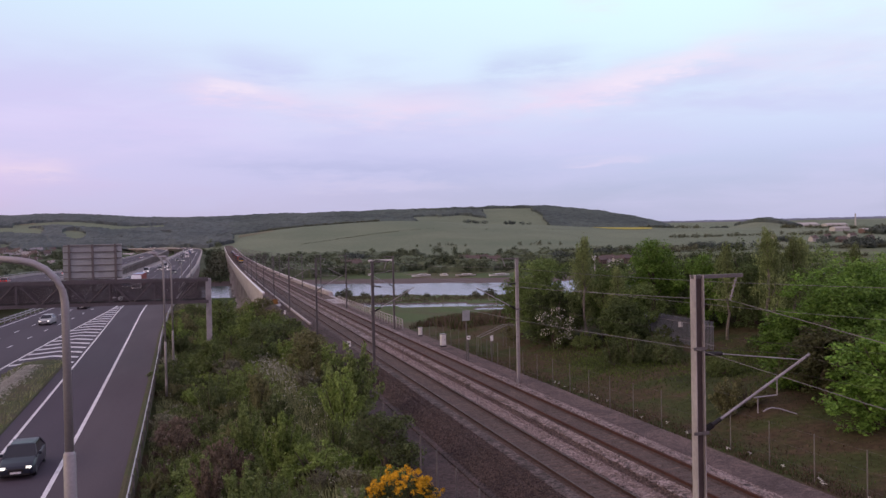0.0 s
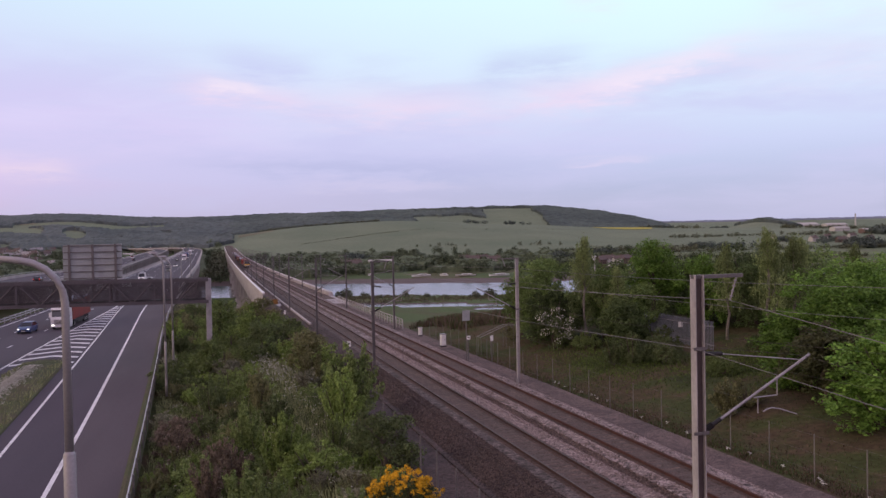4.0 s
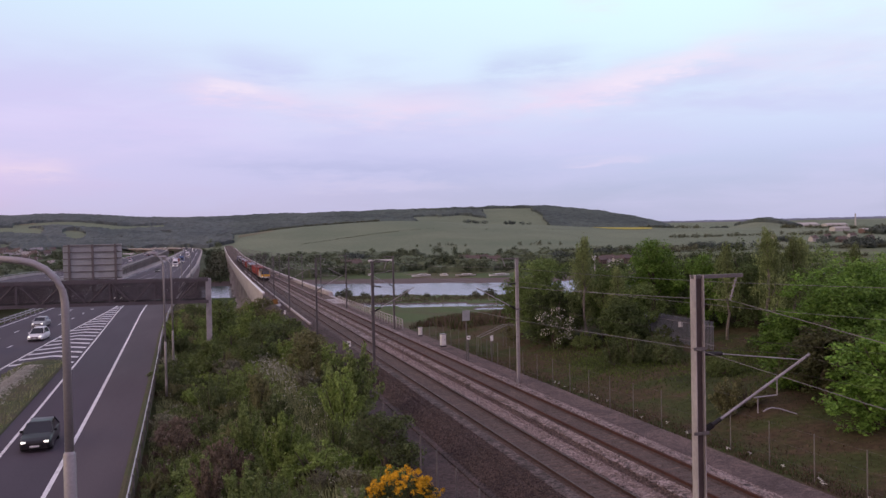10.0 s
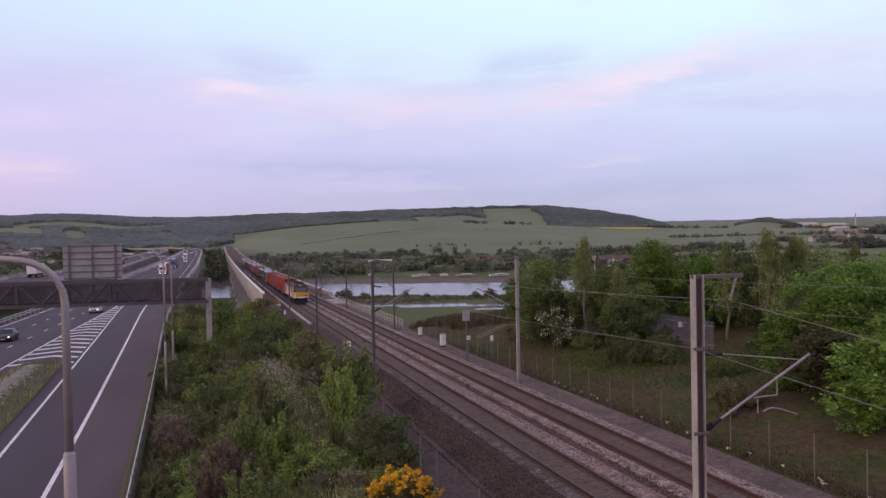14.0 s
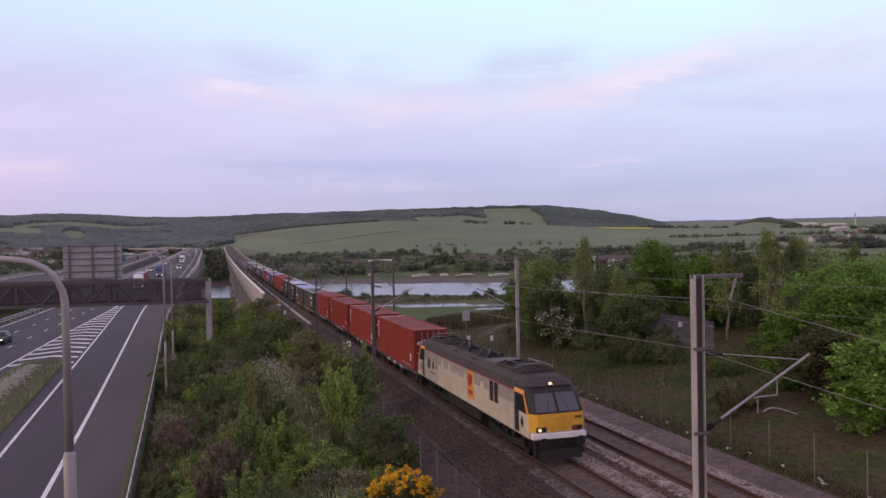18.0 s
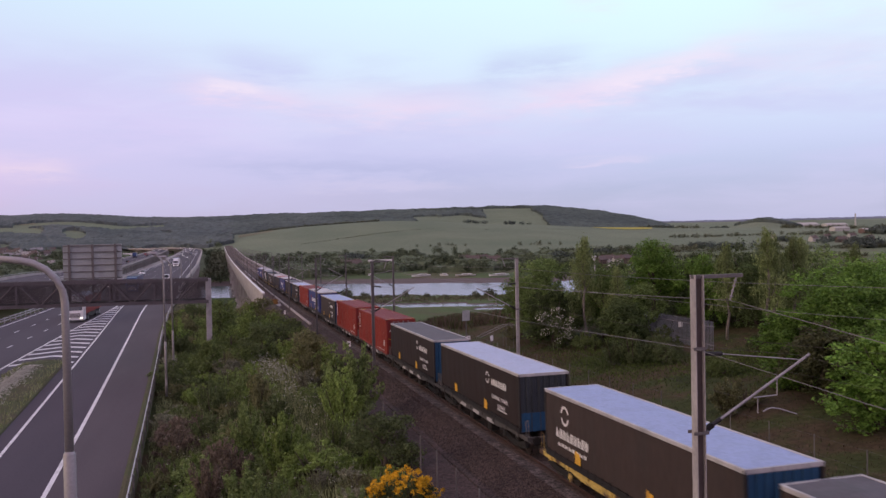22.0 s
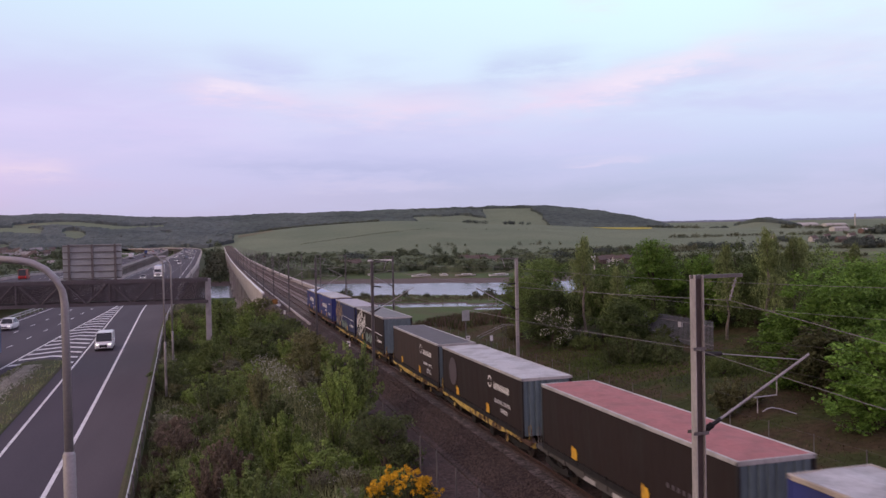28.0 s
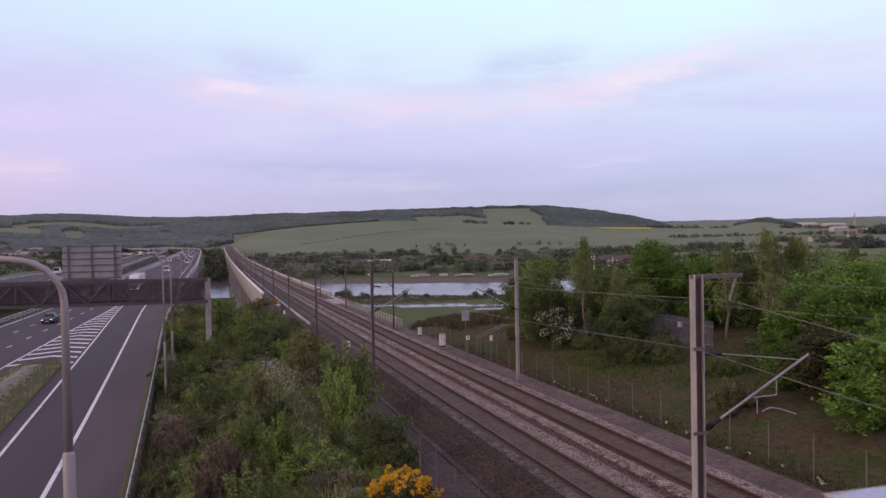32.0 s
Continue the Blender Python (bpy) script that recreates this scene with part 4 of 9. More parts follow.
def mast_meshes():
    out = {}
    g = Geo()
    g.rings([[(x, y, z) for x, y in h_beam(0.12, 0.125)] for z in (-1.3, 8.85)])
    out["mast"] = g.mesh("mast", M["galv_pale"])
    g = Geo()
    g.rings([[(x, y, z) for x, y in h_beam(0.10, 0.11)] for z in (-1.3, 8.85)])
    out["slim"] = g.mesh("mast", M["galv_dark"])
    # plate added over the web, coloured dark for the recess's shade
    g = Geo()
    g.box(-0.102, 0.102, -0.02, 0.02, -1.3, 8.84)
    out["web_plate"] = g.mesh("web_plate", M["shade_brown"])
    g = Geo()
    g.loft_box(-0.4, 0.4, -0.4, 0.4, -1.6, -0.80, 0.04)
    out["footing"] = g.mesh("footing", M["concrete"])
    g = Geo()
    g.tube([(0.14, 0, 4.93), (0.62, 0, 5.19)], 0.055, 8)
    for k in range(5):
        u = 0.2 + 0.07 * k
        g.tube([(0.14 + 0.48 * u, 0, 4.93 + 0.26 * u), (0.14 + 0.48 * (u + 0.03), 0, 4.93 + 0.26 * (u + 0.03))], 0.085, 8)
    out["insulator"] = g.mesh("insulator", M["frame_black"])
    g = Geo()
    g.tube([(0.12, 0, 6.88), (0.68, 0, 6.84)], 0.055, 8)
    out["tie_insulator"] = g.mesh("tie_insulator", M["frame_black"])
    g = Geo()
    g.tube([(0.62, 0, 5.19), (3.29, 0, 6.67)], 0.034, 8)
    out["cantilever_tube"] = g.mesh("cantilever_tube", M["galv"])
    g = Geo()
    g.tube([(0.66, 0, 6.84), (3.08, 0, 6.54)], 0.016, 6)
    out["tie"] = g.mesh("tie", M["galv"])
    g = Geo()
    g.tube([(1.60, 0, 5.66), (2.30, 0, 5.68), (2.30, 0, 6.10)], 0.02, 6)
    out["registration_tube"] = g.mesh("registration_tube", M["galv"])
    g = Geo()
    g.tube([(1.72, 0, 5.68), (1.72, 0, 5.25)], 0.016, 6)
    out["dropper_bracket"] = g.mesh("dropper_bracket", M["galv"])
    g = Geo()
    g.tube([(1.87, 0, 5.28), (2.0, 0, 5.34), (2.14, 0, 5.36), (2.4, 0, 5.31), (2.89, 0, 5.14)], 0.017, 6)
    out["steady_arm"] = g.mesh("steady_arm", M["galv"])
    g = Geo()
    g.box(-0.15, 1.3, -0.05, 0.05, 8.76, 8.85)
    out["bracket"] = g.mesh("bracket", M["galv_dark"])
    g = Geo()
    g.tube([(1.14, 0, 8.78), (0.94, 0, 8.18)], 0.02, 6)
    for k in range(4):
        g.tube([(1.11 - 0.043 * k, 0, 8.69 - 0.13 * k), (1.10 - 0.043 * k, 0, 8.66 - 0.13 * k)], 0.042, 8)
    out["hanger"] = g.mesh("hanger", M["galv"])
    g = Geo()
    g.box(-0.22, 0.2, -0.15, -0.125, 4.87, 4.95)
    g.box(-0.22, 0.2, 0.125, 0.15, 4.87, 4.95)
    g.box(-0.2, 0.16, -0.15, -0.125, 6.98, 7.06)
    out["clamp"] = g.mesh("clamp", M["galv_dark"])
    return out


def build_masts():
    ms = mast_meshes()
    proto = {}
    ms["bright"] = ms["slim"].copy()
    ms["bright"].materials[0] = M["galv_pale"]
    for side, ys in ((1, LEFT_MASTS), (-1, RIGHT_MASTS)):
        for i, y in enumerate(ys):
            x = LX if side > 0 else RX
            at = pose(x, y, rail_z(y), 0, 0, 0 if side > 0 else 180)
            kind = "mast" if y < 50 else "slim" if side > 0 or y > 70 else "bright"
            if kind in proto:
                copy_thing(proto[kind], at)
                continue
            t = thing("catenary_mast", "grey steel overhead-line mast with a cantilever arm beside the railway", "overhead mast", at, "overhead-line masts")
            for k, me in ms.items():
                if k == "web_plate" and kind != "mast":
                    continue
                if k in ("slim", "mast", "bright"):
                    if k == kind:
                        part("column", me, None, t)
                    continue
                part(k, me, None, t)
            proto[kind] = t


def build_wires():
    def wire(name, x, h, ys, sag, r, label, mat, near_sag):
        g = Geo()
        pts = []
        for i, (a, b) in enumerate(zip(ys, ys[1:])):
            for k in range(8):
                u = k / 8
                y = lerp(a, b, u)
                pts.append((x, y, lerp(rail_z(a), rail_z(b), u) + h - 4 * (near_sag if i == 0 else sag) * u * (1 - u)))
        g.tube(pts, r, 5, False)
        tagged(part(name, g, M[mat]), label, "overhead wire")
    for x, ys, s in ((0.0, LEFT_MASTS, 1), (T2, RIGHT_MASTS, -1)):
        m = LX if s > 0 else RX
        wire("contact_wire", x, 5.14, ys, 0.0, 0.005, "thin dark copper contact wire strung over the track", "wire_dark", 0.0)
        wire("messenger_wire", x + s * 0.2, 6.64, ys, 0.75, 0.006, "sagging dark bronze catenary wire strung over the track", "wire_dark", 1.1)
        wire("feeder_wire", m + s * 0.94, 8.18, ys, 0.28, 0.009, "grey feeder cable hung from the mast brackets", "wire", 1.5)
        wire("return_wire", m - s * 0.13, 7.02, ys, 0.3, 0.008, "grey return conductor clamped along the masts", "wire", 0.9)
        g = Geo()
        for a, b in zip(ys[:6], ys[1:7]):
            for k in range(1, 7):
                u = k / 7
                y = lerp(a, b, u)
                z = lerp(rail_z(a), rail_z(b), u)
                g.tube([(x, y, z + 5.14), (x + s * 0.2, y, z + 6.64 - 3 * u * (1 - u))], 0.003, 4, False)
        tagged(part("dropper_wires", g, M["wire_dark"]), "thin dropper wires between catenary and contact wire", "dropper wires", kind="stuff")


build_masts()
build_wires()


# ---- fences, signs and cabinets by the line ----
M["galv_dull"] = material("dull_fence_steel", (0.20, 0.185, 0.175), 0.65, 0.2, spread=0.15, scale=1.5, fine=20)


def fence_line(name, label, fx, y0, y1, gap, h, fz, mat, mesh_mat=None, r=0.035):
    f = thing(name, label, "fence")
    g = Geo()
    g.tube([(0, 0, -0.4), (0, 0, h - 0.3), (0.0, 0, h)], [r, r, r * 0.9], 7)
    me = g.mesh("fence_post", M[mat])
    y = y0
    pts = []
    while y <= y1:
        part("fence_post", me, None, f, at=pose(fx(y), y, fz(y)))
        pts.append((fx(y), y, fz(y)))
        y += gap
    for hh in (0.08, h * 0.5, h - 0.06):
        g = Geo()
        g.tube([(x, y, z + hh) for x, y, z in pts], 0.004, 4, False)
        part("line_wire", g, M["galv_dark"], f)
    return f


fence_line("boundary_fence", "tall chain-link boundary fence on slim grey posts", lambda y: float(np.interp(y, (20, 37, 45, 70, 100), (11.1, 10.95, 10.35, 9.9, 9.7))), 18.2, 96, 3.05, 1.75, lambda y: rail_z(y) - 0.78, "galv_dull", None, 0.026)
fence_line("boundary_fence", "dark chain-link fence on slim posts beside the ballast", lambda y: -5.5, 16, 46, 3.0, 1.8, lambda y: rail_z(y) - 0.9, "galv_dark")


def rail_guard():
    """Open guard railing of the viaduct's approach on the far side."""
    f = thing("guard_railing", "pale metal guard railing beside the viaduct approach", "railing")
    ys = [104 + 2.0 * i for i in range(31)]
    for h in (0.25, 0.6, 1.0):
        g = Geo()
        g.tube([(RX + 1.0, y, rail_z(y) - 0.5 + h) for y in ys], 0.045, 6)
        part("bar", g, M["concrete_pale"], f)
    g = Geo()
    g.box(-0.05, 0.05, -0.05, 0.05, -0.5, 1.05)
    me = g.mesh("post", M["concrete_pale"])
    for y in ys:
        part("post", me, None, f, at=pose(RX + 1.0, y, rail_z(y) - 0.5))


rail_guard()


def cabinet(x, y, z, w, d, h):
    t = thing("equipment_cabinet", "white steel trackside equipment cabinet on a dark plinth", "cabinet", pose(x, y, z))
    g = Geo()
    g.loft_box(-w / 2 - 0.03, w / 2 + 0.03, -d / 2 - 0.03, d / 2 + 0.03, -0.3, 0.12, 0.02)
    part("plinth", g, M["frame_black"], t)
    g = Geo()
    g.loft_box(-w / 2, w / 2, -d / 2, d / 2, 0.12, h, 0.025)
    body = part("body", g, M["white"], t)
    g = Geo()
    g.loft_box(-w / 2 + 0.05, w / 2 - 0.05, -d / 2 - 0.022, -d / 2 - 0.002, 0.18, h - 0.1, 0.008)
    door = part("door", g, M["white"], t)
    g = Geo()
    g.box(w / 2 - 0.16, w / 2 - 0.12, -d / 2 - 0.05, -d / 2 - 0.02, h * 0.5, h * 0.5 + 0.14)
    part("handle", g, M["frame_black"], door)
    g = Geo()
    g.loft_box(-w / 2 - 0.06, w / 2 + 0.06, -d / 2 - 0.06, d / 2 + 0.06, h, h + 0.07, 0.02)
    part("lid", g, M["galv"], t)


cabinet(8.45, 83.6, rail_z(83.6) - 0.80, 0.56, 0.5, 1.3)
cabinet(8.75, 95.0, rail_z(95) - 0.80, 0.42, 0.4, 1.0)


def sign_post(x, y, z, h, w, ph, label, plate="white", bars=True):
    t = thing("line_sign", label, "sign", pose(x, y, z))
    g = Geo()
    g.tube([(0, 0, -0.3), (0, 0, h)], 0.045, 8)
    part("post", g, M["galv_dark"], t)
    g = Geo()
    g.loft_box(-w / 2, w / 2, -0.07, -0.046, h - ph, h, 0.008)
    p = part("plate", g, M[plate], t)
    if bars:
        g = Geo()
        g.box(-w * 0.25, w * 0.25, -0.078, -0.072, h - ph * 0.65, h - ph * 0.35)
        part("bar", g, M["frame_black"], p)


sign_post(RX - 0.15, 71.0, rail_z(71.0) - 0.8, 2.45, 0.36, 0.36, "small white number plate on a slim post beside the track")
sign_post(RX - 0.22, 71.4, rail_z(71.4) - 0.8, 4.75, 0.72, 0.95, "grey square line-side board on a tall post", "sign_back", False)
sign_post(RX + 2.1, 71.0, rail_z(71) - 0.75, 2.3, 0.28, 0.5, "small white notice on a post by the fence", bars=False)
sign_post(-3.41, 72.5, rail_z(72.5) - 0.85, 2.45, 0.36, 0.5, "small white number plate on a slim post beside the track")
sign_post(RX + 0.4, 106.0, rail_z(106) - 0.7, 1.6, 0.3, 0.55, "small white notice on a post by the fence", bars=False)
sign_post(-4.6, 131.0, rail_z(131) - 0.85, 1.3, 0.3, 0.6, "small white marker on a post beside the track", bars=False)


M["orange_dull"] = material("dull_orange_paint", (0.30, 0.15, 0.04), 0.7, spread=0.2, scale=2, fine=9, second=(0.14, 0.07, 0.03))


def orange_box():
    t = thing("warning_box", "weathered orange trackside equipment box on a post", "equipment box", pose(-4.9, 150.0, rail_z(150) - 0.6))
    g = Geo()
    g.tube([(0, 0, -0.3), (0, 0, 1.2)], 0.06, 8)
    part("post", g, M["galv_dark"], t)
    g = Geo()
    g.loft_box(-0.5, 0.5, -0.25, 0.25, 0.9, 1.8, 0.06)
    part("box", g, M["orange_dull"], t)


orange_box()


def stair_rail():
    """Handrails of the access path up the bank beyond the fence."""
    t = thing("handrail", "pair of thin grey tubular handrails beside the access path", "handrail", pose(13.6, 78.0, rail_z(78) - 0.4))
    for s in (0.0, 0.9):
        g = Geo()
        g.tube([(-2.8, s, 1.0), (0.0, s, 2.1), (1.2, s, 2.05)], 0.025, 6)
        part("rail", g, M["galv"], t)
        for x, z in ((-2.7, 1.02), (-1.4, 1.55), (0.0, 2.1), (1.15, 2.05)):
            g = Geo()
            g.tube([(x, s, z - 2.4), (x, s, z)], 0.018, 6)
            part("baluster", g, M["galv_dull"], t)


stair_rail()


M["palisade"] = material("pale_galvanised_steel", (0.21, 0.22, 0.26), 0.6, 0.1, spread=0.12, scale=1, fine=15)


def palisade(xa, ya, xb, yb, h):
    f = thing("palisade_fence", "grey galvanised palisade fence among the trees", "fence")
    n = int(math.hypot(xb - xa, yb - ya) / 0.22)
    g = Geo()
    g.rings([[(-0.035, -0.012, -0.2), (0.035, -0.012, -0.2), (0.035, 0.012, -0.2), (-0.035, 0.012, -0.2)], [(-0.035, -0.012, h - 0.1), (0.035, -0.012, h - 0.1), (0.035, 0.012, h - 0.1), (-0.035, 0.012, h - 0.1)],
             [(-0.008, -0.006, h), (0.008, -0.006, h), (0.008, 0.006, h), (-0.008, 0.006, h)]])
    me = g.mesh("pale", M["palisade"])
    for i in range(n):
        u = i / n
        x, y = lerp(xa, xb, u), lerp(ya, yb, u)
        part("pale", me, None, f, at=pose(x, y, ground_z(x, y)))
    for hh in (0.4, h - 0.5):
        g = Geo()
        g.tube([(lerp(xa, xb, u / 8), lerp(ya, yb, u / 8) + 0.05, ground_z(lerp(xa, xb, u / 8), lerp(ya, yb, u / 8)) + hh) for u in range(9)], 0.03, 4)
        part("rail", g, M["galv"], f)
    g = Geo()
    u = 0.55
    x, y = lerp(xa, xb, u), lerp(ya, yb, u)
    g.box(x - 0.25, x + 0.25, y - 0.1, y - 0.07, ground_z(x, y) + 1.5, ground_z(x, y) + 2.0)
    part("notice", g, M["white"], f)


palisade(26.6, 73.0, 26.2, 60.5, 2.5)

# ---- trees and bushes ----
RNG = np.random.default_rng(7)


def leaf_material(name, colour, spread=0.42):
    """Leaves that let some light through."""
    m = material(name, colour, 0.75, spread=spread * 0.5, scale=0.7, fine=9, bump=0.0, island=spread, rand=0.28, spec=0.2, second=tuple(c * 0.72 for c in colour))
    nt = m.node_tree
    b = nt.nodes["Principled BSDF"]
    out = [q for q in nt.nodes if q.type == "OUTPUT_MATERIAL"][0]
    tr = nt.nodes.new("ShaderNodeBsdfTranslucent")
    nt.links.new(b.inputs["Base Color"].links[0].from_socket, tr.inputs["Color"])
    mx = nt.nodes.new("ShaderNodeMixShader")
    mx.inputs[0].default_value = 0.36
    nt.links.new(b.outputs[0], mx.inputs[1])
    nt.links.new(tr.outputs[0], mx.inputs[2])
    nt.links.new(mx.outputs[0], out.inputs[0])
    return m


M["leaf_fresh"] = leaf_material("fresh_tree_leaves", (0.165, 0.285, 0.058))
M["leaf_umber"] = leaf_material("olive_tree_leaves", (0.135, 0.145, 0.070))
M["leaf_wood"] = leaf_material("tree_leaves", (0.185, 0.260, 0.085))
# Tree leaves again, with the shade deep in the wood put into their colour.
M["leaf_deep"] = leaf_material("shade_darkened_tree_leaves", (0.105, 0.145, 0.055))
M["leaf_mid"] = leaf_material("mid_green_leaves", (0.185, 0.240, 0.085))
M["leaf_light"] = leaf_material("light_green_leaves", (0.245, 0.330, 0.095))
M["leaf_dark"] = leaf_material("dark_green_leaves", (0.115, 0.145, 0.062))
M["leaf_olive"] = leaf_material("olive_leaves", (0.215, 0.215, 0.105))
M["leaf_birch"] = leaf_material("birch_leaves", (0.190, 0.235, 0.095))
M["leaf_brown"] = leaf_material("dry_brown_twigs", (0.205, 0.160, 0.125))
M["leaf_grey"] = leaf_material("grey_green_leaves", (0.300, 0.300, 0.210))
M["gorse"] = leaf_material("gorse_flowers", (0.74, 0.45, 0.035), 0.3)
M["blossom"] = leaf_material("white_blossom", (0.70, 0.67, 0.62), 0.2)
M["bark"] = material("grey_bark", (0.10, 0.08, 0.065), 0.9, spread=0.3, scale=3, fine=25, bump=0.6, stretch=(1, 1, 0.3))
M["bark_pale"] = material("birch_bark", (0.17, 0.15, 0.135), 0.8, spread=0.2, scale=2, fine=14, bump=0.4, second=(0.12, 0.10, 0.09), stretch=(1, 1, 3), thresh=(0.55, 0.62))


def leaves(centres, per, radius, size, up=0.3, rng=RNG):
    """Arrays of leaf quads strewn round clump centres."""
    c = np.repeat(np.asarray(centres, float), per, axis=0)
    n = len(c)
    d = rng.normal(size=(n, 3))
    d /= np.linalg.norm(d, axis=1, keepdims=True)
    r = np.repeat(np.broadcast_to(radius, len(centres)), per) if np.ndim(radius) else radius
    pos = c + d * (np.asarray(r).reshape(-1, 1) if np.ndim(r) else r) * (rng.random((n, 1)) ** 0.45) * np.array([1, 1, 0.8])
    nrm = d * 0.7 + rng.normal(size=(n, 3)) * 0.6 + np.array([0, 0, up])
    nrm /= np.linalg.norm(nrm, axis=1, keepdims=True)
    a = np.cross(nrm, rng.normal(size=(n, 3)))
    a /= np.linalg.norm(a, axis=1, keepdims=True)
    b = np.cross(nrm, a)
    s = size * (0.6 + 0.8 * rng.random((n, 1)))
    quad = np.stack([pos - a * s, pos - b * s * 0.55 + nrm * s * 0.15, pos + a * s, pos + b * s * 0.55 + nrm * s * 0.15], axis=1)
    return quad.reshape(-1, 3)


def quads_mesh(name, verts, mats, split=None):
    me = bpy.data.meshes.new(name)
    n = len(verts) // 4
    me.vertices.add(len(verts))
    me.vertices.foreach_set("co", verts.astype(np.float32).ravel())
    me.loops.add(4 * n)
    me.loops.foreach_set("vertex_index", np.arange(4 * n, dtype=np.int32))
    me.polygons.add(n)
    me.polygons.foreach_set("loop_start", np.arange(0, 4 * n, 4, dtype=np.int32))
    for m in mats:
        me.materials.append(m)
    if split is not None:
        me.polygons.foreach_set("material_index", split.astype(np.int32))
    me.update(calc_edges=True)
    return me


def crown_centres(n, w, h, z0, shape="round", rng=RNG, lobes=5):
    """Clump centres in an uneven crown: several lobes of differing size."""
    out = []
    ls = []
    for k in range(lobes):
        a = rng.random() * 6.283
        zz = z0 + h * (0.15 + 0.75 * rng.random())
        t = (zz - z0) / h
        reach = w * (0.55 if shape == "round" else 0.5) * (math.sin(math.pi * min(1, 0.15 + 0.85 * t)) if shape == "round" else (1.02 - t))
        ls.append((reach * math.cos(a), reach * math.sin(a), zz, w * (0.36 + 0.25 * rng.random()) * (1 if shape == "round" else 1.1 - 0.7 * t)))
    if shape == "round":
        ls += [(0, 0, z0 + h * 0.5, w * 0.55), (0, 0, z0 + h * 0.82, w * 0.32)]
    else:
        ls += [(0, 0, z0 + h * 0.30, w * 0.55), (0, 0, z0 + h * 0.52, w * 0.42), (0, 0, z0 + h * 0.70, w * 0.28), (0, 0, z0 + h * 0.86, w * 0.17), (0, 0, z0 + h * 0.97, w * 0.09)]
    for k in range(n):
        x, y, z, r = ls[rng.integers(len(ls))]
        d = rng.normal(size=3)
        d /= np.linalg.norm(d)
        q = r * (0.55 + 0.5 * rng.random())
        out.append((x + d[0] * q, y + d[1] * q, max(z0 * 0.6, z + d[2] * q * 0.9)))
    return np.array(out), ls


def tree(x, y, h, w, leaf, bark="bark", label="", clumps=70, per=60, size=0.16, base=0.25, shape="round", seed=0, lean=0.0, blossom=None, name="tree", category="tree", trunks=1, z=None, clump=0.11, droop=1.0):
    """A tapered trunk, limbs that reach into the lobes of the crown, and tufts of leaves; clump: size of a tuft against the crown, droop: its height against its width."""
    rng = np.random.default_rng(seed + 101)
    t = thing(name, label, category, pose(x, y, (ground_z(x, y) if z is None else z) - 0.1))
    cs, ls = crown_centres(clumps, w / 2, h * (1 - base), h * base, shape, rng, 5 if shape == "cone" else 8)
    top = h * 0.86
    for k in range(trunks):
        off = (k - (trunks - 1) / 2) * w * 0.12
        g = Geo()
        pts = [(off + lean * top * (i / 6) ** 1.5 + 0.12 * math.sin(i * 1.7 + seed + k), 0.1 * math.cos(i * 2.1 + seed), top * i / 6) for i in range(7)]
        r0 = (0.018 if bark == "bark" else 0.011) * h + 0.03
        g.tube(pts, [r0 * (1.25 - 1.1 * i / 6) for i in range(7)], 8)
        trunk = part("trunk", g, M[bark], t, smooth=True)
    for k, (lx, ly, lz, lr) in enumerate(ls[:-1]):
        g = Geo()
        s = max(0.12, (lz - 0.35 * math.hypot(lx, ly) - h * 0.08) / top)
        g.tube([(lean * top * s, 0, top * s), (lx * 0.5, ly * 0.5, (top * s + lz) / 2 + 0.1), (lx, ly, lz + lr * 0.4)], [r0 * 0.55, r0 * 0.35, r0 * 0.12], 6)
        part("limb", g, M[bark], t, smooth=True)
    rad = w * clump * (0.6 + 0.8 * rng.random(len(cs)))
    v = leaves(cs, per, rad, size, rng=rng)
    if droop != 1.0:
        c = np.repeat(cs, 4 * per, axis=0)
        v = c + (v - c) * np.array([1 / math.sqrt(droop), 1 / math.sqrt(droop), droop]) - np.array([0, 0, 0.35 * w * clump * (droop - 1)])
    part("crown", quads_mesh("crown", v, [M[leaf]]), None, t)
    if blossom:
        pick = cs[rng.random(len(cs)) < 0.45]
        part("blossom", quads_mesh("blossom", leaves(pick, max(8, per // 2), w * 0.12, size * 0.7, rng=rng), [M[blossom]]), None, t)
    return t


def shrub_mesh(leaf, seed, style=0):
    """A bush within a unit radius and height: a mound, a sheaf of feathery shoots, or a low spread."""
    rng = np.random.default_rng(seed + 900)
    cs, rad = [], []
    if style == 0:
        for k in range(96):
            a, q = rng.random() * 6.283, math.sqrt(rng.random())
            top = (1 - 0.75 * q * q) * (0.7 + 0.5 * rng.random())
            cs.append((q * math.cos(a), q * math.sin(a), top * (0.3 + 0.7 * rng.random() ** 0.5)))
            rad.append(0.10 + 0.09 * rng.random())
    else:
        for k in range(24 if style == 1 else 30):
            a, q = rng.random() * 6.283, (0.75 if style == 1 else 1.0) * rng.random() ** 0.6
            h = (0.7 + 0.55 * rng.random()) * (1 - 0.5 * q * q) * (1.0 if style == 1 else 0.8)
            bow = 0.10 * rng.normal(size=2)
            for i in range(7 if style == 1 else 5):
                u = (i + 1.3 + 0.4 * rng.random()) / (7.8 if style == 1 else 5.8)
                cs.append((q * math.cos(a) * u ** 0.8 + bow[0] * u, q * math.sin(a) * u ** 0.8 + bow[1] * u, h * u))
                rad.append(0.05 + 0.13 * (1.0 - 0.75 * u))
    return quads_mesh("foliage", leaves(np.array(cs), 56 if style == 0 else 34, np.array(rad), 0.036, 0.5, rng), [M[leaf]])


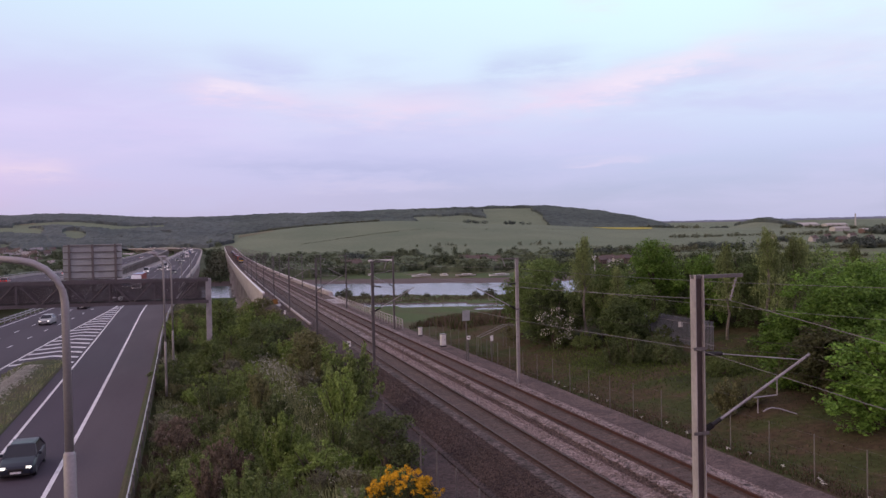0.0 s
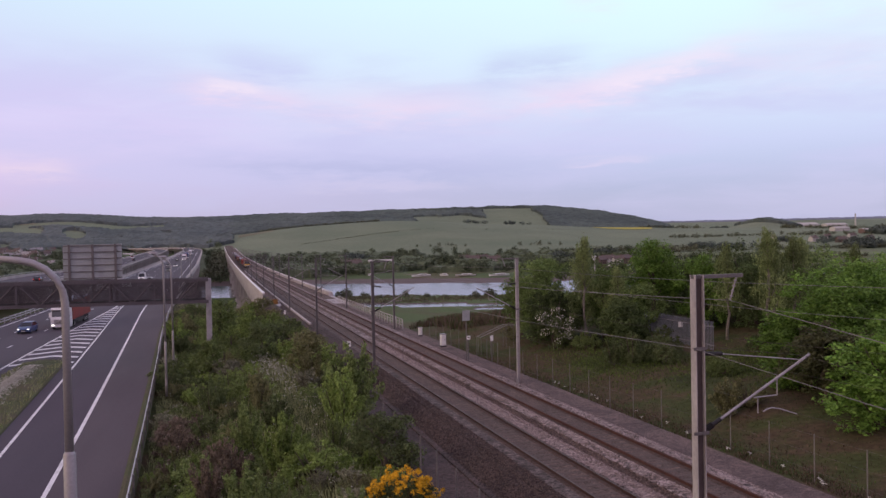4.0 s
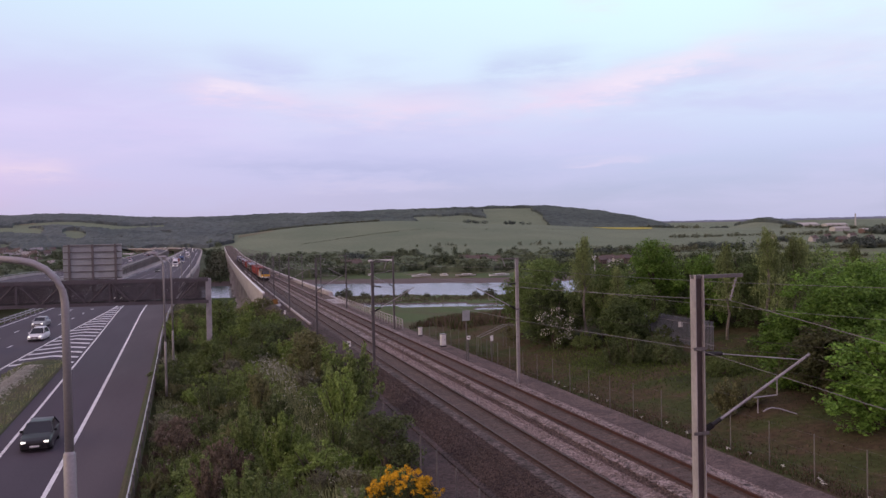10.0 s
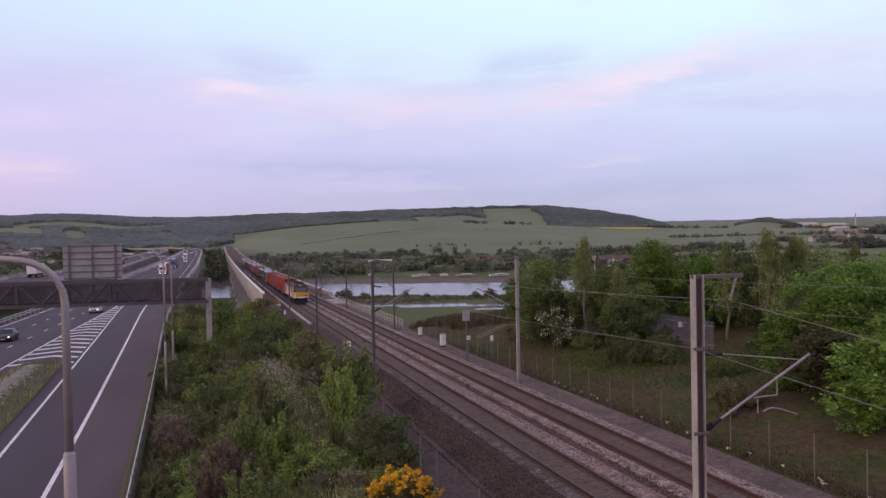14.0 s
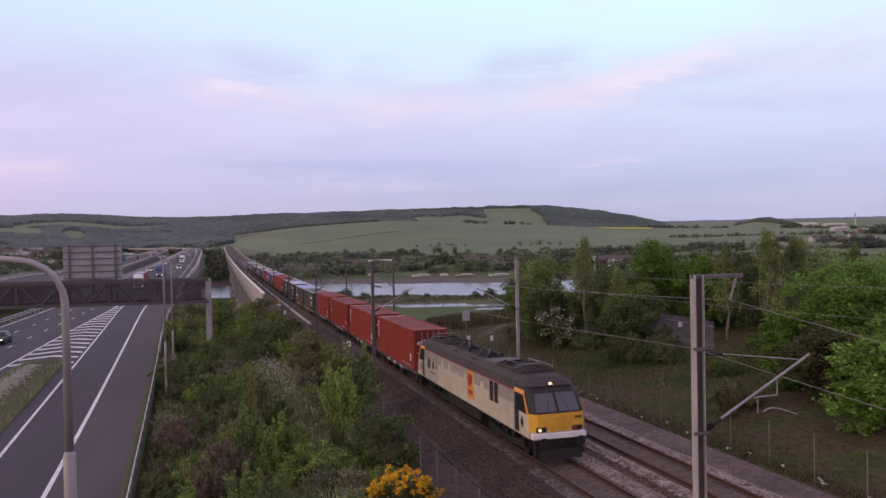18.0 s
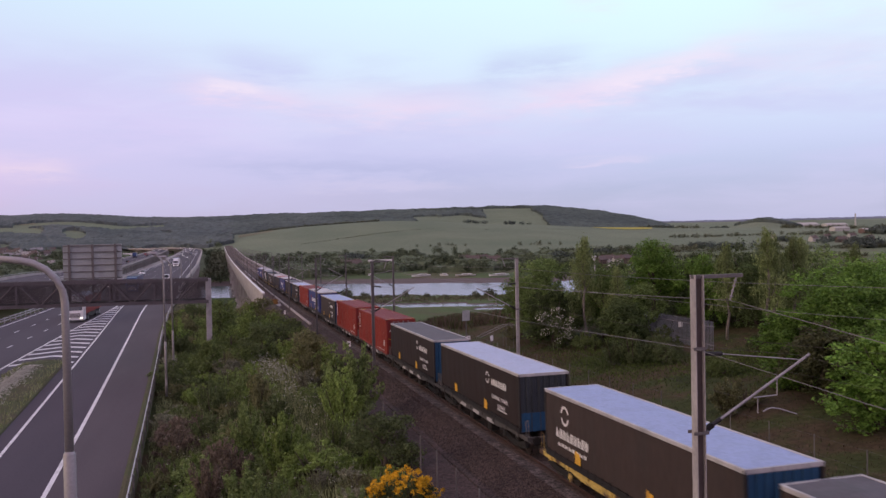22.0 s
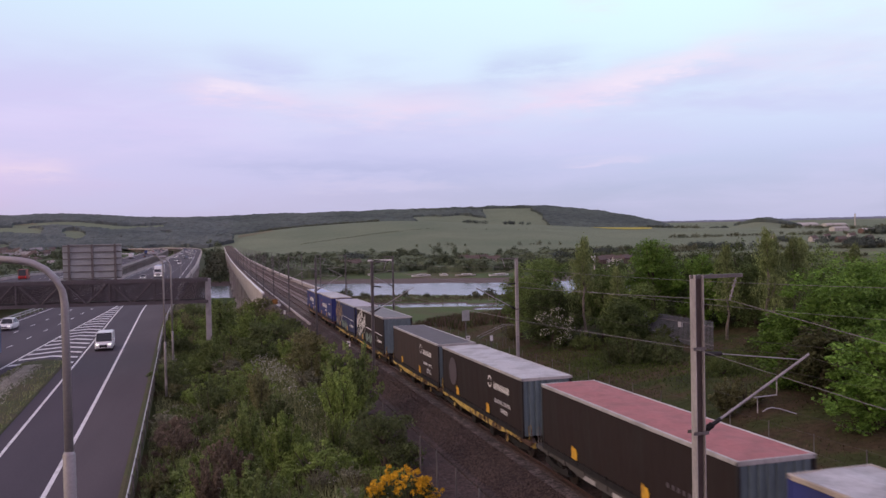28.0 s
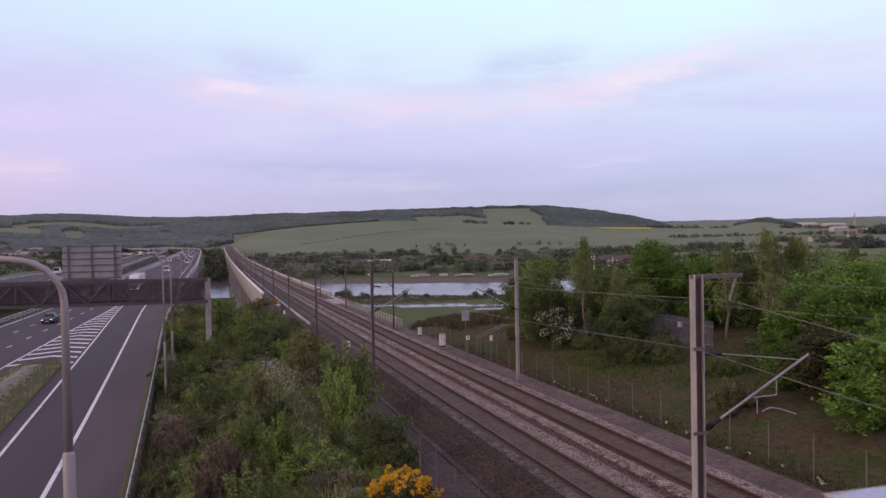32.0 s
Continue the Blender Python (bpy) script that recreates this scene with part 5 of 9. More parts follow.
def stems_mesh(seed):
    rng = np.random.default_rng(seed)
    g = Geo()
    for k in range(7):
        a = rng.random() * 6.283
        q = 0.6 * rng.random()
        g.tube([(0.1 * math.cos(a), 0.1 * math.sin(a), -0.1), (q * math.cos(a) * 0.6, q * math.sin(a) * 0.6, 0.35), (q * math.cos(a), q * math.sin(a), 0.8)], [0.025, 0.018, 0.008], 5)
    return g.mesh("stem", M["bark"])


SHRUBS = {k: [shrub_mesh(k, i * 7 + j * 31, i) for i in range(3)] for j, k in enumerate(("leaf_mid", "leaf_light", "leaf_dark", "leaf_olive", "leaf_brown", "leaf_grey"))}
STEMS = [stems_mesh(i) for i in range(3)]
SHRUB_LABEL = {"leaf_mid": "dense mid-green shrub on the railway verge", "leaf_light": "bright fresh-green shrub on the verge", "leaf_dark": "dark green hawthorn bush on the verge",
               "leaf_olive": "olive-green scrub bush on the verge", "leaf_brown": "bare brown twiggy bush on the verge", "leaf_grey": "grey-green flowering bush on the verge"}


def shrub(x, y, r, h, leaf, seed=0, dz=0.0):
    t = thing("bush", SHRUB_LABEL[leaf], "bush", pose(x, y, ground_z(x, y) + dz, 0, 0, (seed * 67) % 360), "scrub on the verge")
    sc = Matrix.Diagonal((r, r, h, 1))
    part("foliage", SHRUBS[leaf][seed % 3], None, t, at=sc)
    part("stem", STEMS[seed % 3], None, t, at=sc)
    return t


def scrub_between():
    """The scrub that fills the strip between the motorway and the railway."""
    rng = random.Random(5)
    kinds = ["leaf_mid"] * 6 + ["leaf_light"] * 4 + ["leaf_dark"] * 4 + ["leaf_olive"] * 4 + ["leaf_grey"] * 1
    placed = []
    k = 0
    for tries in range(2600):
        y = 20 + 140 * rng.random() ** 1.15
        x = lerp(road_r(y) + 1.2, -7.0 + 2.1 * smooth_step(38, 70, y), rng.random())
        r = rng.uniform(0.7, 2.0) * (1.25 if y > 70 else 1.0)
        if any((x - a) ** 2 + (y - b) ** 2 < (0.66 * (r + c)) ** 2 for a, b, c in placed):
            continue
        # leave the worn path and the flower meadow open
        if abs(x + 9.2 + 0.02 * (y - 50)) < 0.35 + 0.6 * r and 40 < y < 62:
            continue
        if (x + 10.2 + 0.09 * (y - 72)) ** 2 / 1.6 + (y - 72) ** 2 / 160 < 1 and r > 0.9:
            continue
        if -11.2 < x < -8.6 and 50 < y < 80 and r > 1.05:
            continue
        if math.hypot(x + 7.55, y - 31.3) < 2.2:
            continue
        leaf = rng.choice(kinds)
        if x < -14.0 and 46 < y < 60 and rng.random() < 0.55:
            leaf = "leaf_brown"
        if x > -8.0 and y > 45:
            leaf = rng.choice(["leaf_mid", "leaf_dark", "leaf_olive", "leaf_light"])
        placed.append((x, y, r))
        shrub(x, y, r, r * rng.uniform(0.8, 1.35) * (0.8 if x > -9.2 else 1.0), leaf, rng.randrange(3) + 3 * k)
        k += 1
    return len(placed)


scrub_between()
for i, (x, y, r, h, leaf) in enumerate(((-6.4, 51.5, 2.5, 4.5, "leaf_mid"), (-7.4, 49.0, 2.0, 3.3, "leaf_light"), (-11.7, 41.0, 1.5, 3.0, "leaf_light"), (-8.6, 43.5, 1.0, 1.9, "leaf_mid"), (-13.2, 47.0, 1.5, 3.0, "leaf_mid"), (-12.0, 58.0, 1.6, 3.0, "leaf_olive"), (-15.3, 62.0, 1.6, 2.8, "leaf_dark"), (-7.4, 66.0, 2.0, 2.8, "leaf_olive"), (-12.6, 33.0, 1.4, 2.4, "leaf_mid"), (-9.8, 30.0, 1.2, 1.9, "leaf_mid"), (-15.2, 40.0, 1.3, 2.6, "leaf_brown"), (-14.6, 44.0, 1.2, 2.4, "leaf_brown"), (-13.9, 42.0, 1.2, 2.2, "leaf_brown"))):
    shrub(x, y, r, h, leaf, 601 + 3 * i)
tree(-7.0, 38.6, 3.2, 3.8, "leaf_dark", "bark", "spreading dark hawthorn in the scrub", 90, 70, 0.07, 0.15, "round", 5, name="hawthorn", category="tree")
tree(-11.0, 96.0, 4.2, 6.5, "leaf_light", "bark", "broad light-green bush by the viaduct", 70, 60, 0.14, 0.1, "round", 11, name="bush_tree", category="tree")
tree(-14.5, 104.0, 5.0, 6.0, "leaf_mid", "bark", "broad green bush beside the motorway", 70, 60, 0.14, 0.1, "round", 12, name="bush_tree", category="tree")
tree(-9.5, 118.0, 4.6, 6.0, "leaf_olive", "bark", "olive-green bush beside the railway", 70, 60, 0.14, 0.1, "round", 13, name="bush_tree", category="tree")
tree(-6.4, 76.0, 3.2, 4.6, "leaf_olive", "bark", "spreading olive hawthorn beside the railway", 60, 60, 0.11, 0.1, "round", 14, name="hawthorn", category="tree")
tree(-15.6, 79.0, 3.6, 4.4, "leaf_mid", "bark", "leafy bush at the foot of the gantry", 60, 60, 0.11, 0.08, "round", 16, name="bush_tree", category="tree")
tree(-10.5, 84.0, 3.6, 5.0, "leaf_dark", "bark", "spreading dark hawthorn beside the railway", 60, 60, 0.11, 0.1, "round", 15, name="hawthorn", category="tree")


def gorse_bush():
    t = thing("gorse_bush", "gorse bush in full yellow flower beside the fence", "bush", pose(-7.55, 31.3, ground_z(-7.55, 31.3)))
    rng = np.random.default_rng(4)
    cs, sp = [], []
    for k in range(60):
        a, q = rng.random() * 6.283, 1.35 * math.sqrt(rng.random())
        cs.append((q * math.cos(a), q * math.sin(a), (2.25 - 0.6 * q * q) * (0.6 + 0.4 * rng.random())))
    g = Geo()
    for c in cs[:24]:
        g.tube([(c[0] * 0.2, c[1] * 0.2, 0), (c[0] * 0.7, c[1] * 0.7, c[2] * 0.6), c], [0.03, 0.02, 0.008], 5)
    part("stem", g, M["bark"], t)
    part("foliage", quads_mesh("foliage", leaves(np.array(cs) * np.array([1, 1, 0.85]), 60, 0.28, 0.06, rng=rng), [M["leaf_dark"]]), None, t)
    v = []
    for c in cs:
        axis = np.array([c[0] * 0.5, c[1] * 0.5, 0.8])
        axis /= np.linalg.norm(axis)
        for s in range(3):
            v.append(np.array(c) + rng.normal(size=3) * 0.1 + axis * 0.1 * s)
    part("blossom", quads_mesh("blossom", leaves(np.array(v), 26, 0.13, 0.05, 0.6, rng), [M["gorse"]]), None, t, "dense yellow flowers")


gorse_bush()

M["trodden"] = material("trodden_earth", (0.26, 0.23, 0.20), 0.95, spread=0.3, scale=1.5, fine=14, bump=0.6, second=(0.12, 0.115, 0.07), coords="World")
g = Geo()
rows = []
for i in range(24):
    y = 36 + 1.1 * i
    x = -9.2 - 0.02 * (y - 50) + 0.3 * math.sin(i * 0.7)
    w = 0.42 + 0.16 * math.sin(i * 1.3)
    rows.append([(x + u * w, y, ground_z(x + u * w, y) + 0.05 - 0.06 * abs(u) ** 3) for u in (-1, -0.5, 0, 0.5, 1)])
g.rings(rows, False, False)
tagged(part("path", g, M["trodden"]), "narrow pale trodden path through the scrub", "path", kind="structure")

# the wood on the right-hand bank
WOOD = [  # x, y, height, width, leaf, style
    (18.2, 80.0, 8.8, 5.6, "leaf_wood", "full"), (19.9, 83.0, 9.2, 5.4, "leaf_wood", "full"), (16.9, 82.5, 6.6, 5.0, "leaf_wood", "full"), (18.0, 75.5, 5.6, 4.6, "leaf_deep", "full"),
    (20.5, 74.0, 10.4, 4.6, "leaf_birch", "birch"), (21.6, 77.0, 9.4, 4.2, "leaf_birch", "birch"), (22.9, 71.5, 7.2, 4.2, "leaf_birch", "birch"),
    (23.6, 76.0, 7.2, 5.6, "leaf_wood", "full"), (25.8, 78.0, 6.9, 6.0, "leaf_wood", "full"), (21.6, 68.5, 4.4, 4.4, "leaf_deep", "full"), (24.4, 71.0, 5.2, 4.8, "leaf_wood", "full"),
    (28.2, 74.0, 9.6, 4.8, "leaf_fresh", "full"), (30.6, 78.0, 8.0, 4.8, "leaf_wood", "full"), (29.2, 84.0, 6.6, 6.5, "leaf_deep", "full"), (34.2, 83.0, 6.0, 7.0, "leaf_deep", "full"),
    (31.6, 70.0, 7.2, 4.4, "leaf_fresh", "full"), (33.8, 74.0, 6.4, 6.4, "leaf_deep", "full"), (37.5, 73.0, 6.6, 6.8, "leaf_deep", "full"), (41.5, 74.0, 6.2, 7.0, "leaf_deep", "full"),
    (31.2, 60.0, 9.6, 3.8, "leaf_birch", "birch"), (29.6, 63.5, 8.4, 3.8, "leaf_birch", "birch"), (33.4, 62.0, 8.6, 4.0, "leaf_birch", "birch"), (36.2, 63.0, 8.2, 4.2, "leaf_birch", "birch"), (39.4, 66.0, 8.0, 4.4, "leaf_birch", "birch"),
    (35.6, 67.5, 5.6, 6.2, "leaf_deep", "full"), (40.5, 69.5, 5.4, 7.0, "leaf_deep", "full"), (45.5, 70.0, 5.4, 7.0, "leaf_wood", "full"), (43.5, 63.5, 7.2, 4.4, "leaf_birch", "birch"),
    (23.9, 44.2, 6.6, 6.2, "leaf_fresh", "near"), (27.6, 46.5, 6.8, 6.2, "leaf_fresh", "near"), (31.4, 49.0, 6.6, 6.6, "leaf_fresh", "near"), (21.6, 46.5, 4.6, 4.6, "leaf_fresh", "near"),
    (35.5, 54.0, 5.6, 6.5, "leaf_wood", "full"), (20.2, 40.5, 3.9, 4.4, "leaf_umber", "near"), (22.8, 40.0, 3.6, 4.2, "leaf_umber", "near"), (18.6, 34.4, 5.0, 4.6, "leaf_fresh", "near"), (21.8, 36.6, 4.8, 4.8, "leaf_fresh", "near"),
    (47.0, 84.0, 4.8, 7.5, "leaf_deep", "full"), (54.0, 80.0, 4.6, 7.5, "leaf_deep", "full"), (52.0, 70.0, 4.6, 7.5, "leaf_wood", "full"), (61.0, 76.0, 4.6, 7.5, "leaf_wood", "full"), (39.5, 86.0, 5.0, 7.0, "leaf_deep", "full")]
STYLE = {  # tufts, leaves in a tuft, leaf, foot of the crown, shape, tuft, droop
    "full": (170, 64, 0.105, 0.05, "round", 0.095, 1.0), "birch": (130, 44, 0.075, 0.16, "cone", 0.085, 1.9), "near": (230, 56, 0.115, 0.06, "round", 0.085, 0.75)}
TREE_LABEL = {"leaf_wood": "leafy mid-green deciduous tree on the railway bank", "leaf_birch": "tall feathery birch tree on the railway bank", "leaf_fresh": "full bright-green broadleaf tree on the railway bank",
              "leaf_deep": "tree deep in the wood, its leaves darkened for shade", "leaf_umber": "low spreading olive-green tree on the bank"}
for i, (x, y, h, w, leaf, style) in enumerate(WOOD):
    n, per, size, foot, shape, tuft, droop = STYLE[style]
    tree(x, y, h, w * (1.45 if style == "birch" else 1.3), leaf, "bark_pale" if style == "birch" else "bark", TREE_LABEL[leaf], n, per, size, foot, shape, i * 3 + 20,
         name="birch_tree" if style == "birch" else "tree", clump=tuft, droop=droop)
tree(16.9, 73.5, 3.6, 4.4, "leaf_dark", "bark", "hawthorn in white blossom at the wood's edge", 60, 60, 0.12, 0.08, "round", 77, blossom="blossom", name="hawthorn", category="tree")
for i, (x, y, r, h, leaf) in enumerate(((18.2, 60.0, 1.7, 2.9, "leaf_dark"), (20.4, 59.0, 1.5, 2.0, "leaf_dark"), (16.9, 61.0, 1.3, 2.2, "leaf_dark"), (19.4, 62.0, 1.6, 2.3, "leaf_dark"), (22.6, 63.0, 1.8, 2.2, "leaf_dark"), (14.9, 42.3, 1.8, 2.2, "leaf_olive"), (16.6, 43.0, 1.4, 1.7, "leaf_olive"), (21.0, 52.0, 1.4, 1.5, "leaf_mid"), (26.5, 45.5, 2.2, 2.0, "leaf_dark"),
                                         (23.5, 47.5, 1.6, 1.6, "leaf_dark"), (29.0, 57.0, 1.8, 1.7, "leaf_dark"), (26.5, 36.0, 1.8, 1.6, "leaf_mid"), (31.5, 44.0, 2.0, 2.3, "leaf_light"), (19.0, 70.5, 1.5, 1.5, "leaf_mid"), (34.0, 57.0, 1.8, 1.6, "leaf_light"),
                                         (29.5, 30.5, 2.0, 2.2, "leaf_light"), (28.5, 33.5, 2.2, 3.2, "leaf_light"), (16.5, 84.0, 1.6, 1.6, "leaf_olive"))):
    shrub(x, y, r, h, leaf, i + 500)


def grass(name, label, mats, n, area, hmin, hmax, seed, width=0.02, base=None):
    """Uncounted blades over a stretch of ground; area gives a random place."""
    rng = random.Random(seed)
    v = np.empty((n * 4, 3))
    for i in range(n):
        x, y = area(rng)
        z = (base(x, y) if base else ground_z(x, y)) - 0.03
        a, h = rng.random() * 6.283, rng.uniform(hmin, hmax)
        dx, dy = math.cos(a) * width * (1 + h), math.sin(a) * width * (1 + h)
        lx, ly = rng.gauss(0, 0.25) * h, rng.gauss(0, 0.25) * h
        v[4 * i: 4 * i + 4] = ((x - dx, y - dy, z), (x + dx, y + dy, z), (x + lx + dx * 0.3, y + ly + dy * 0.3, z + h), (x + lx - dx * 0.3, y + ly - dy * 0.3, z + h))
    pick = np.array([rng.randrange(len(mats)) for i in range(n)])
    return tagged(part(name, quads_mesh(name, v, [M[m] for m in mats], pick)), label, "grass", kind="stuff")


M["grass_green"] = leaf_material("green_grass", (0.260, 0.280, 0.140))
M["grass_pale"] = leaf_material("pale_grass", (0.285, 0.305, 0.160))
M["grass_dry"] = leaf_material("dry_grass", (0.088, 0.064, 0.040))
M["grass_bank"] = leaf_material("bank_grass", (0.085, 0.120, 0.038))
M["grass_fresh"] = leaf_material("fresh_grass", (0.150, 0.215, 0.055))
M["grass_dark"] = leaf_material("dark_grass", (0.055, 0.062, 0.030))
grass("grass", "rough green and straw-coloured grass between the bushes", ["grass_green", "grass_pale", "grass_green", "grass_dark", "grass_green"], 60000,
      lambda r: (lambda y: (lerp(road_r(y) + 0.6, -7.0, r.random()), y))(20 + 110 * r.random() ** 1.4), 0.25, 0.75, 1, 0.016)
grass("grass", "tall pale meadow grass along the trodden path", ["grass_pale", "grass_green", "grass_bank"], 9000,
      lambda r: (lambda y: (r.gauss(-10.4, 1.2), y))(42 + 46 * r.random()), 0.3, 0.75, 21, 0.016)
M["bracken"] = leaf_material("brown_bracken", (0.175, 0.125, 0.095))
grass("dry_bracken", "brown dead bracken and reeds at the top of the bank", ["bracken", "bracken", "grass_bank"], 7000,
      lambda r: (lambda y: (lerp(14.5, 34, r.random()), y))(98 + 28 * r.random()), 0.5, 1.3, 22, 0.03)
grass("grass", "rough dry grass on the railway bank", ["grass_bank", "grass_dark", "grass_dark", "grass_dry", "grass_dry"], 40000,
      lambda r: (lambda y: (T2 + 6.6 + 26 * r.random() ** 1.3, y))(18 + 82 * r.random() ** 1.2), 0.04, 0.15, 2, 0.022)


grass("grass", "fresh green grass at the wood's edge", ["grass_fresh", "grass_bank", "grass_fresh"], 18000,
      lambda r: (r.gauss(17.5, 2.4), r.gauss(63, 6)) if r.random() < 0.55 else (r.gauss(25.0, 2.5), r.gauss(54, 3.0)), 0.06, 0.24, 31, 0.024)
grass("grass", "dry brown grass and weeds along the boundary fence", ["grass_dry", "bracken", "grass_bank", "grass_dry"], 12000,
      lambda r: (lambda y: (float(np.interp(y, (20, 37, 45, 70, 100), (11.1, 10.95, 10.35, 9.9, 9.7))) + abs(r.gauss(0, 1.3)) - 0.4, y))(18 + 70 * r.random() ** 1.2), 0.05, 0.20, 32, 0.022)


def flowers(name, label, n, area, seed, size=0.05, lift=0.7):
    rng = random.Random(seed)
    cs = []
    for i in range(n):
        x, y = area(rng)
        cs.append((x, y, (ground_z(x, y) if lift else road_z(y) + 0.35) + lift * rng.uniform(0.7, 1.5)))
    return tagged(part(name, quads_mesh(name, leaves(np.array(cs), 5, 0.12, size, 1.2), [M["blossom"]])), label, "flowers", kind="stuff")


flowers("white_flowers", "drift of white umbel flowers in the scrub", 520, lambda r: (lambda u: (-10.2 - 0.9 * u + r.gauss(0, 0.8), 72 + 10 * u + r.gauss(0, 2)))(r.gauss(0, 0.8)), 3, 0.035, 0.8)
flowers("white_flowers", "white flowers on the grass between the roads", 3600, lambda r: (lambda y: (lerp(chev_l(y) + 2.0, slip_l(y) - 2.6, 0.5 + r.gauss(0, 0.16)), y))(r.uniform(52, 88)), 4, 0.05, 0.0)
grass("grass", "rough green grass on the wedge between the roads", ["grass_green", "grass_bank", "grass_pale", "grass_green"], 9000, lambda r: (lambda y: (lerp(min(chev_l(y) + 1.5, slip_l(y) - 1.3), slip_l(y) - 1.3, r.random()), y))(r.uniform(25, 92)), 0.08, 0.28, 9, 0.02, lambda x, y: road_z(y) + 0.14)
flowers("white_flowers", "scattered small white flowers among the bushes", 700, lambda r: (lambda y: (lerp(road_r(y) + 1.5, -8.0, r.random()), y))(22 + 60 * r.random() ** 1.2), 13, 0.022, 0.9)
flowers("white_litter", "scattered pale litter and flowers along the fence foot", 26, lambda r: (T2 + 6.5 + r.gauss(0, 0.15), r.uniform(22, 60)), 6, 0.06, 0.25)

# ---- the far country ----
# Distance haze is put into these wood colours, strongest in the first.
M["wood_haze"] = material("haze_tinted_woodland", (0.114, 0.132, 0.129), 0.9, spread=0.25, scale=0.006, fine=0.05, bump=0.0, spec=0.1, coords="World", second=(0.082, 0.100, 0.099))
M["wood_half_haze"] = material("half_hazed_woodland", (0.104, 0.125, 0.116), 0.9, spread=0.25, scale=0.006, fine=0.05, bump=0.0, spec=0.1, coords="World", second=(0.076, 0.094, 0.091))
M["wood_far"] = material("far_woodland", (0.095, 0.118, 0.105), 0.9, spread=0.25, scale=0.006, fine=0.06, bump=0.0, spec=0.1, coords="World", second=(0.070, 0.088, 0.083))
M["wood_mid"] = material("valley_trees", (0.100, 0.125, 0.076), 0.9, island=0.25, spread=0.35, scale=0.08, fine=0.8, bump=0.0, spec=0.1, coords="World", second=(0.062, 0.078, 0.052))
# The far hills' haze is painted too, as a pale blue base colour.
M["hills_far"] = material("haze_tinted_far_hills", (0.185, 0.205, 0.27), 0.95, spread=0.08, scale=0.004, fine=0.05, bump=0.0, spec=0.05, coords="World", second=(0.17, 0.19, 0.25))
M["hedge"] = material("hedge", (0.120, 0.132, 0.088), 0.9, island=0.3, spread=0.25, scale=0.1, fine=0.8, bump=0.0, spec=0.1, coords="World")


def sprays(name, label, category, spots, mat, seed=1, per=70):
    """Trees at middle distance as one uncounted mass of leaf sprays, ragged at the edge."""
    rng = np.random.default_rng(seed)
    sp = np.array(spots)
    zs = np.array([ground_z(x, y) for x, y in sp[:, :2]])
    out = []
    for k in range(3):
        off = rng.normal(size=(len(sp), 3)) * np.array([0.38, 0.38, 0.28])
        c = np.stack([sp[:, 0] + off[:, 0] * sp[:, 2], sp[:, 1] + off[:, 1] * sp[:, 2], zs + sp[:, 3] * (0.45 + 0.3 * off[:, 2])], axis=1)
        for i in range(len(sp)):
            out.append((c[i], sp[i, 2] * (0.85 - 0.15 * k)))
    cs = np.array([c for c, r in out])
    rs = np.array([r for c, r in out])
    n = per
    c = np.repeat(cs, n, axis=0)
    r = np.repeat(rs, n).reshape(-1, 1)
    d = rng.normal(size=c.shape)
    d /= np.linalg.norm(d, axis=1, keepdims=True)
    pos = c + d * r * rng.random((len(c), 1)) ** 0.4
    nrm = d + rng.normal(size=c.shape) * 0.5 + np.array([0, 0, 0.3])
    nrm /= np.linalg.norm(nrm, axis=1, keepdims=True)
    a = np.cross(nrm, rng.normal(size=c.shape))
    a /= np.linalg.norm(a, axis=1, keepdims=True)
    b = np.cross(nrm, a)
    s = r * 0.17 * (0.6 + 0.8 * rng.random((len(c), 1)))
    quad = np.stack([pos - a * s, pos - b * s * 0.7, pos + a * s, pos + b * s * 0.7], axis=1).reshape(-1, 3)
    return tagged(part(name, quads_mesh(name, quad, [M[mat]])), label, category, kind="stuff")


def polar(a, r):
    return EYE.x + r * math.sin(radians(a)), r * math.cos(radians(a))


def scatter_wood(a0, a1, r0, r1, n, rad, seed, keep=None):
    rng = random.Random(seed)
    out = []
    for i in range(n):
        a = rng.uniform(a0, a1)
        u = rng.random()
        lo, hi = (r0(a), r1(a)) if callable(r0) else (r0, r1)
        r = lerp(lo, hi, u)
        x, y = polar(a, r)
        if keep and not keep(a, r, x, y):
            continue
        s = rad * rng.uniform(0.7, 1.4)
        out.append((x, y, s, s * rng.uniform(1.1, 1.6) * (1.5 if rad < 6 and r0 is not None and not callable(r0) else 1)))
    return out


# woods on the ridge behind the great field, as one rolling canopy
def wooded(a, r):
    u = (r - 2250) / 650
    n = noise.noise((a * 0.5, r * 0.006, 2))
    if a < 1.0:
        if -12.5 < a < -3.5 and 2230 < r + 45 * math.sin(a * 0.8) < 2380:
            return False
        if a < -10.8 and 1830 < r + 20 * a < 2010:
            return False
        return r > 1560 + 70 * math.sin(a * 1.3) and (n > -0.42 or r > 2450)
    if a < 13.5:
        return r > 2130
    if a < 21.2 + 1.6 * (1 - u):
        return u > 0.80 + 0.1 * n or (a < 18.4 and 0.30 < u + 0.12 * n < 0.62)
    return r > 2100 + 60 * n


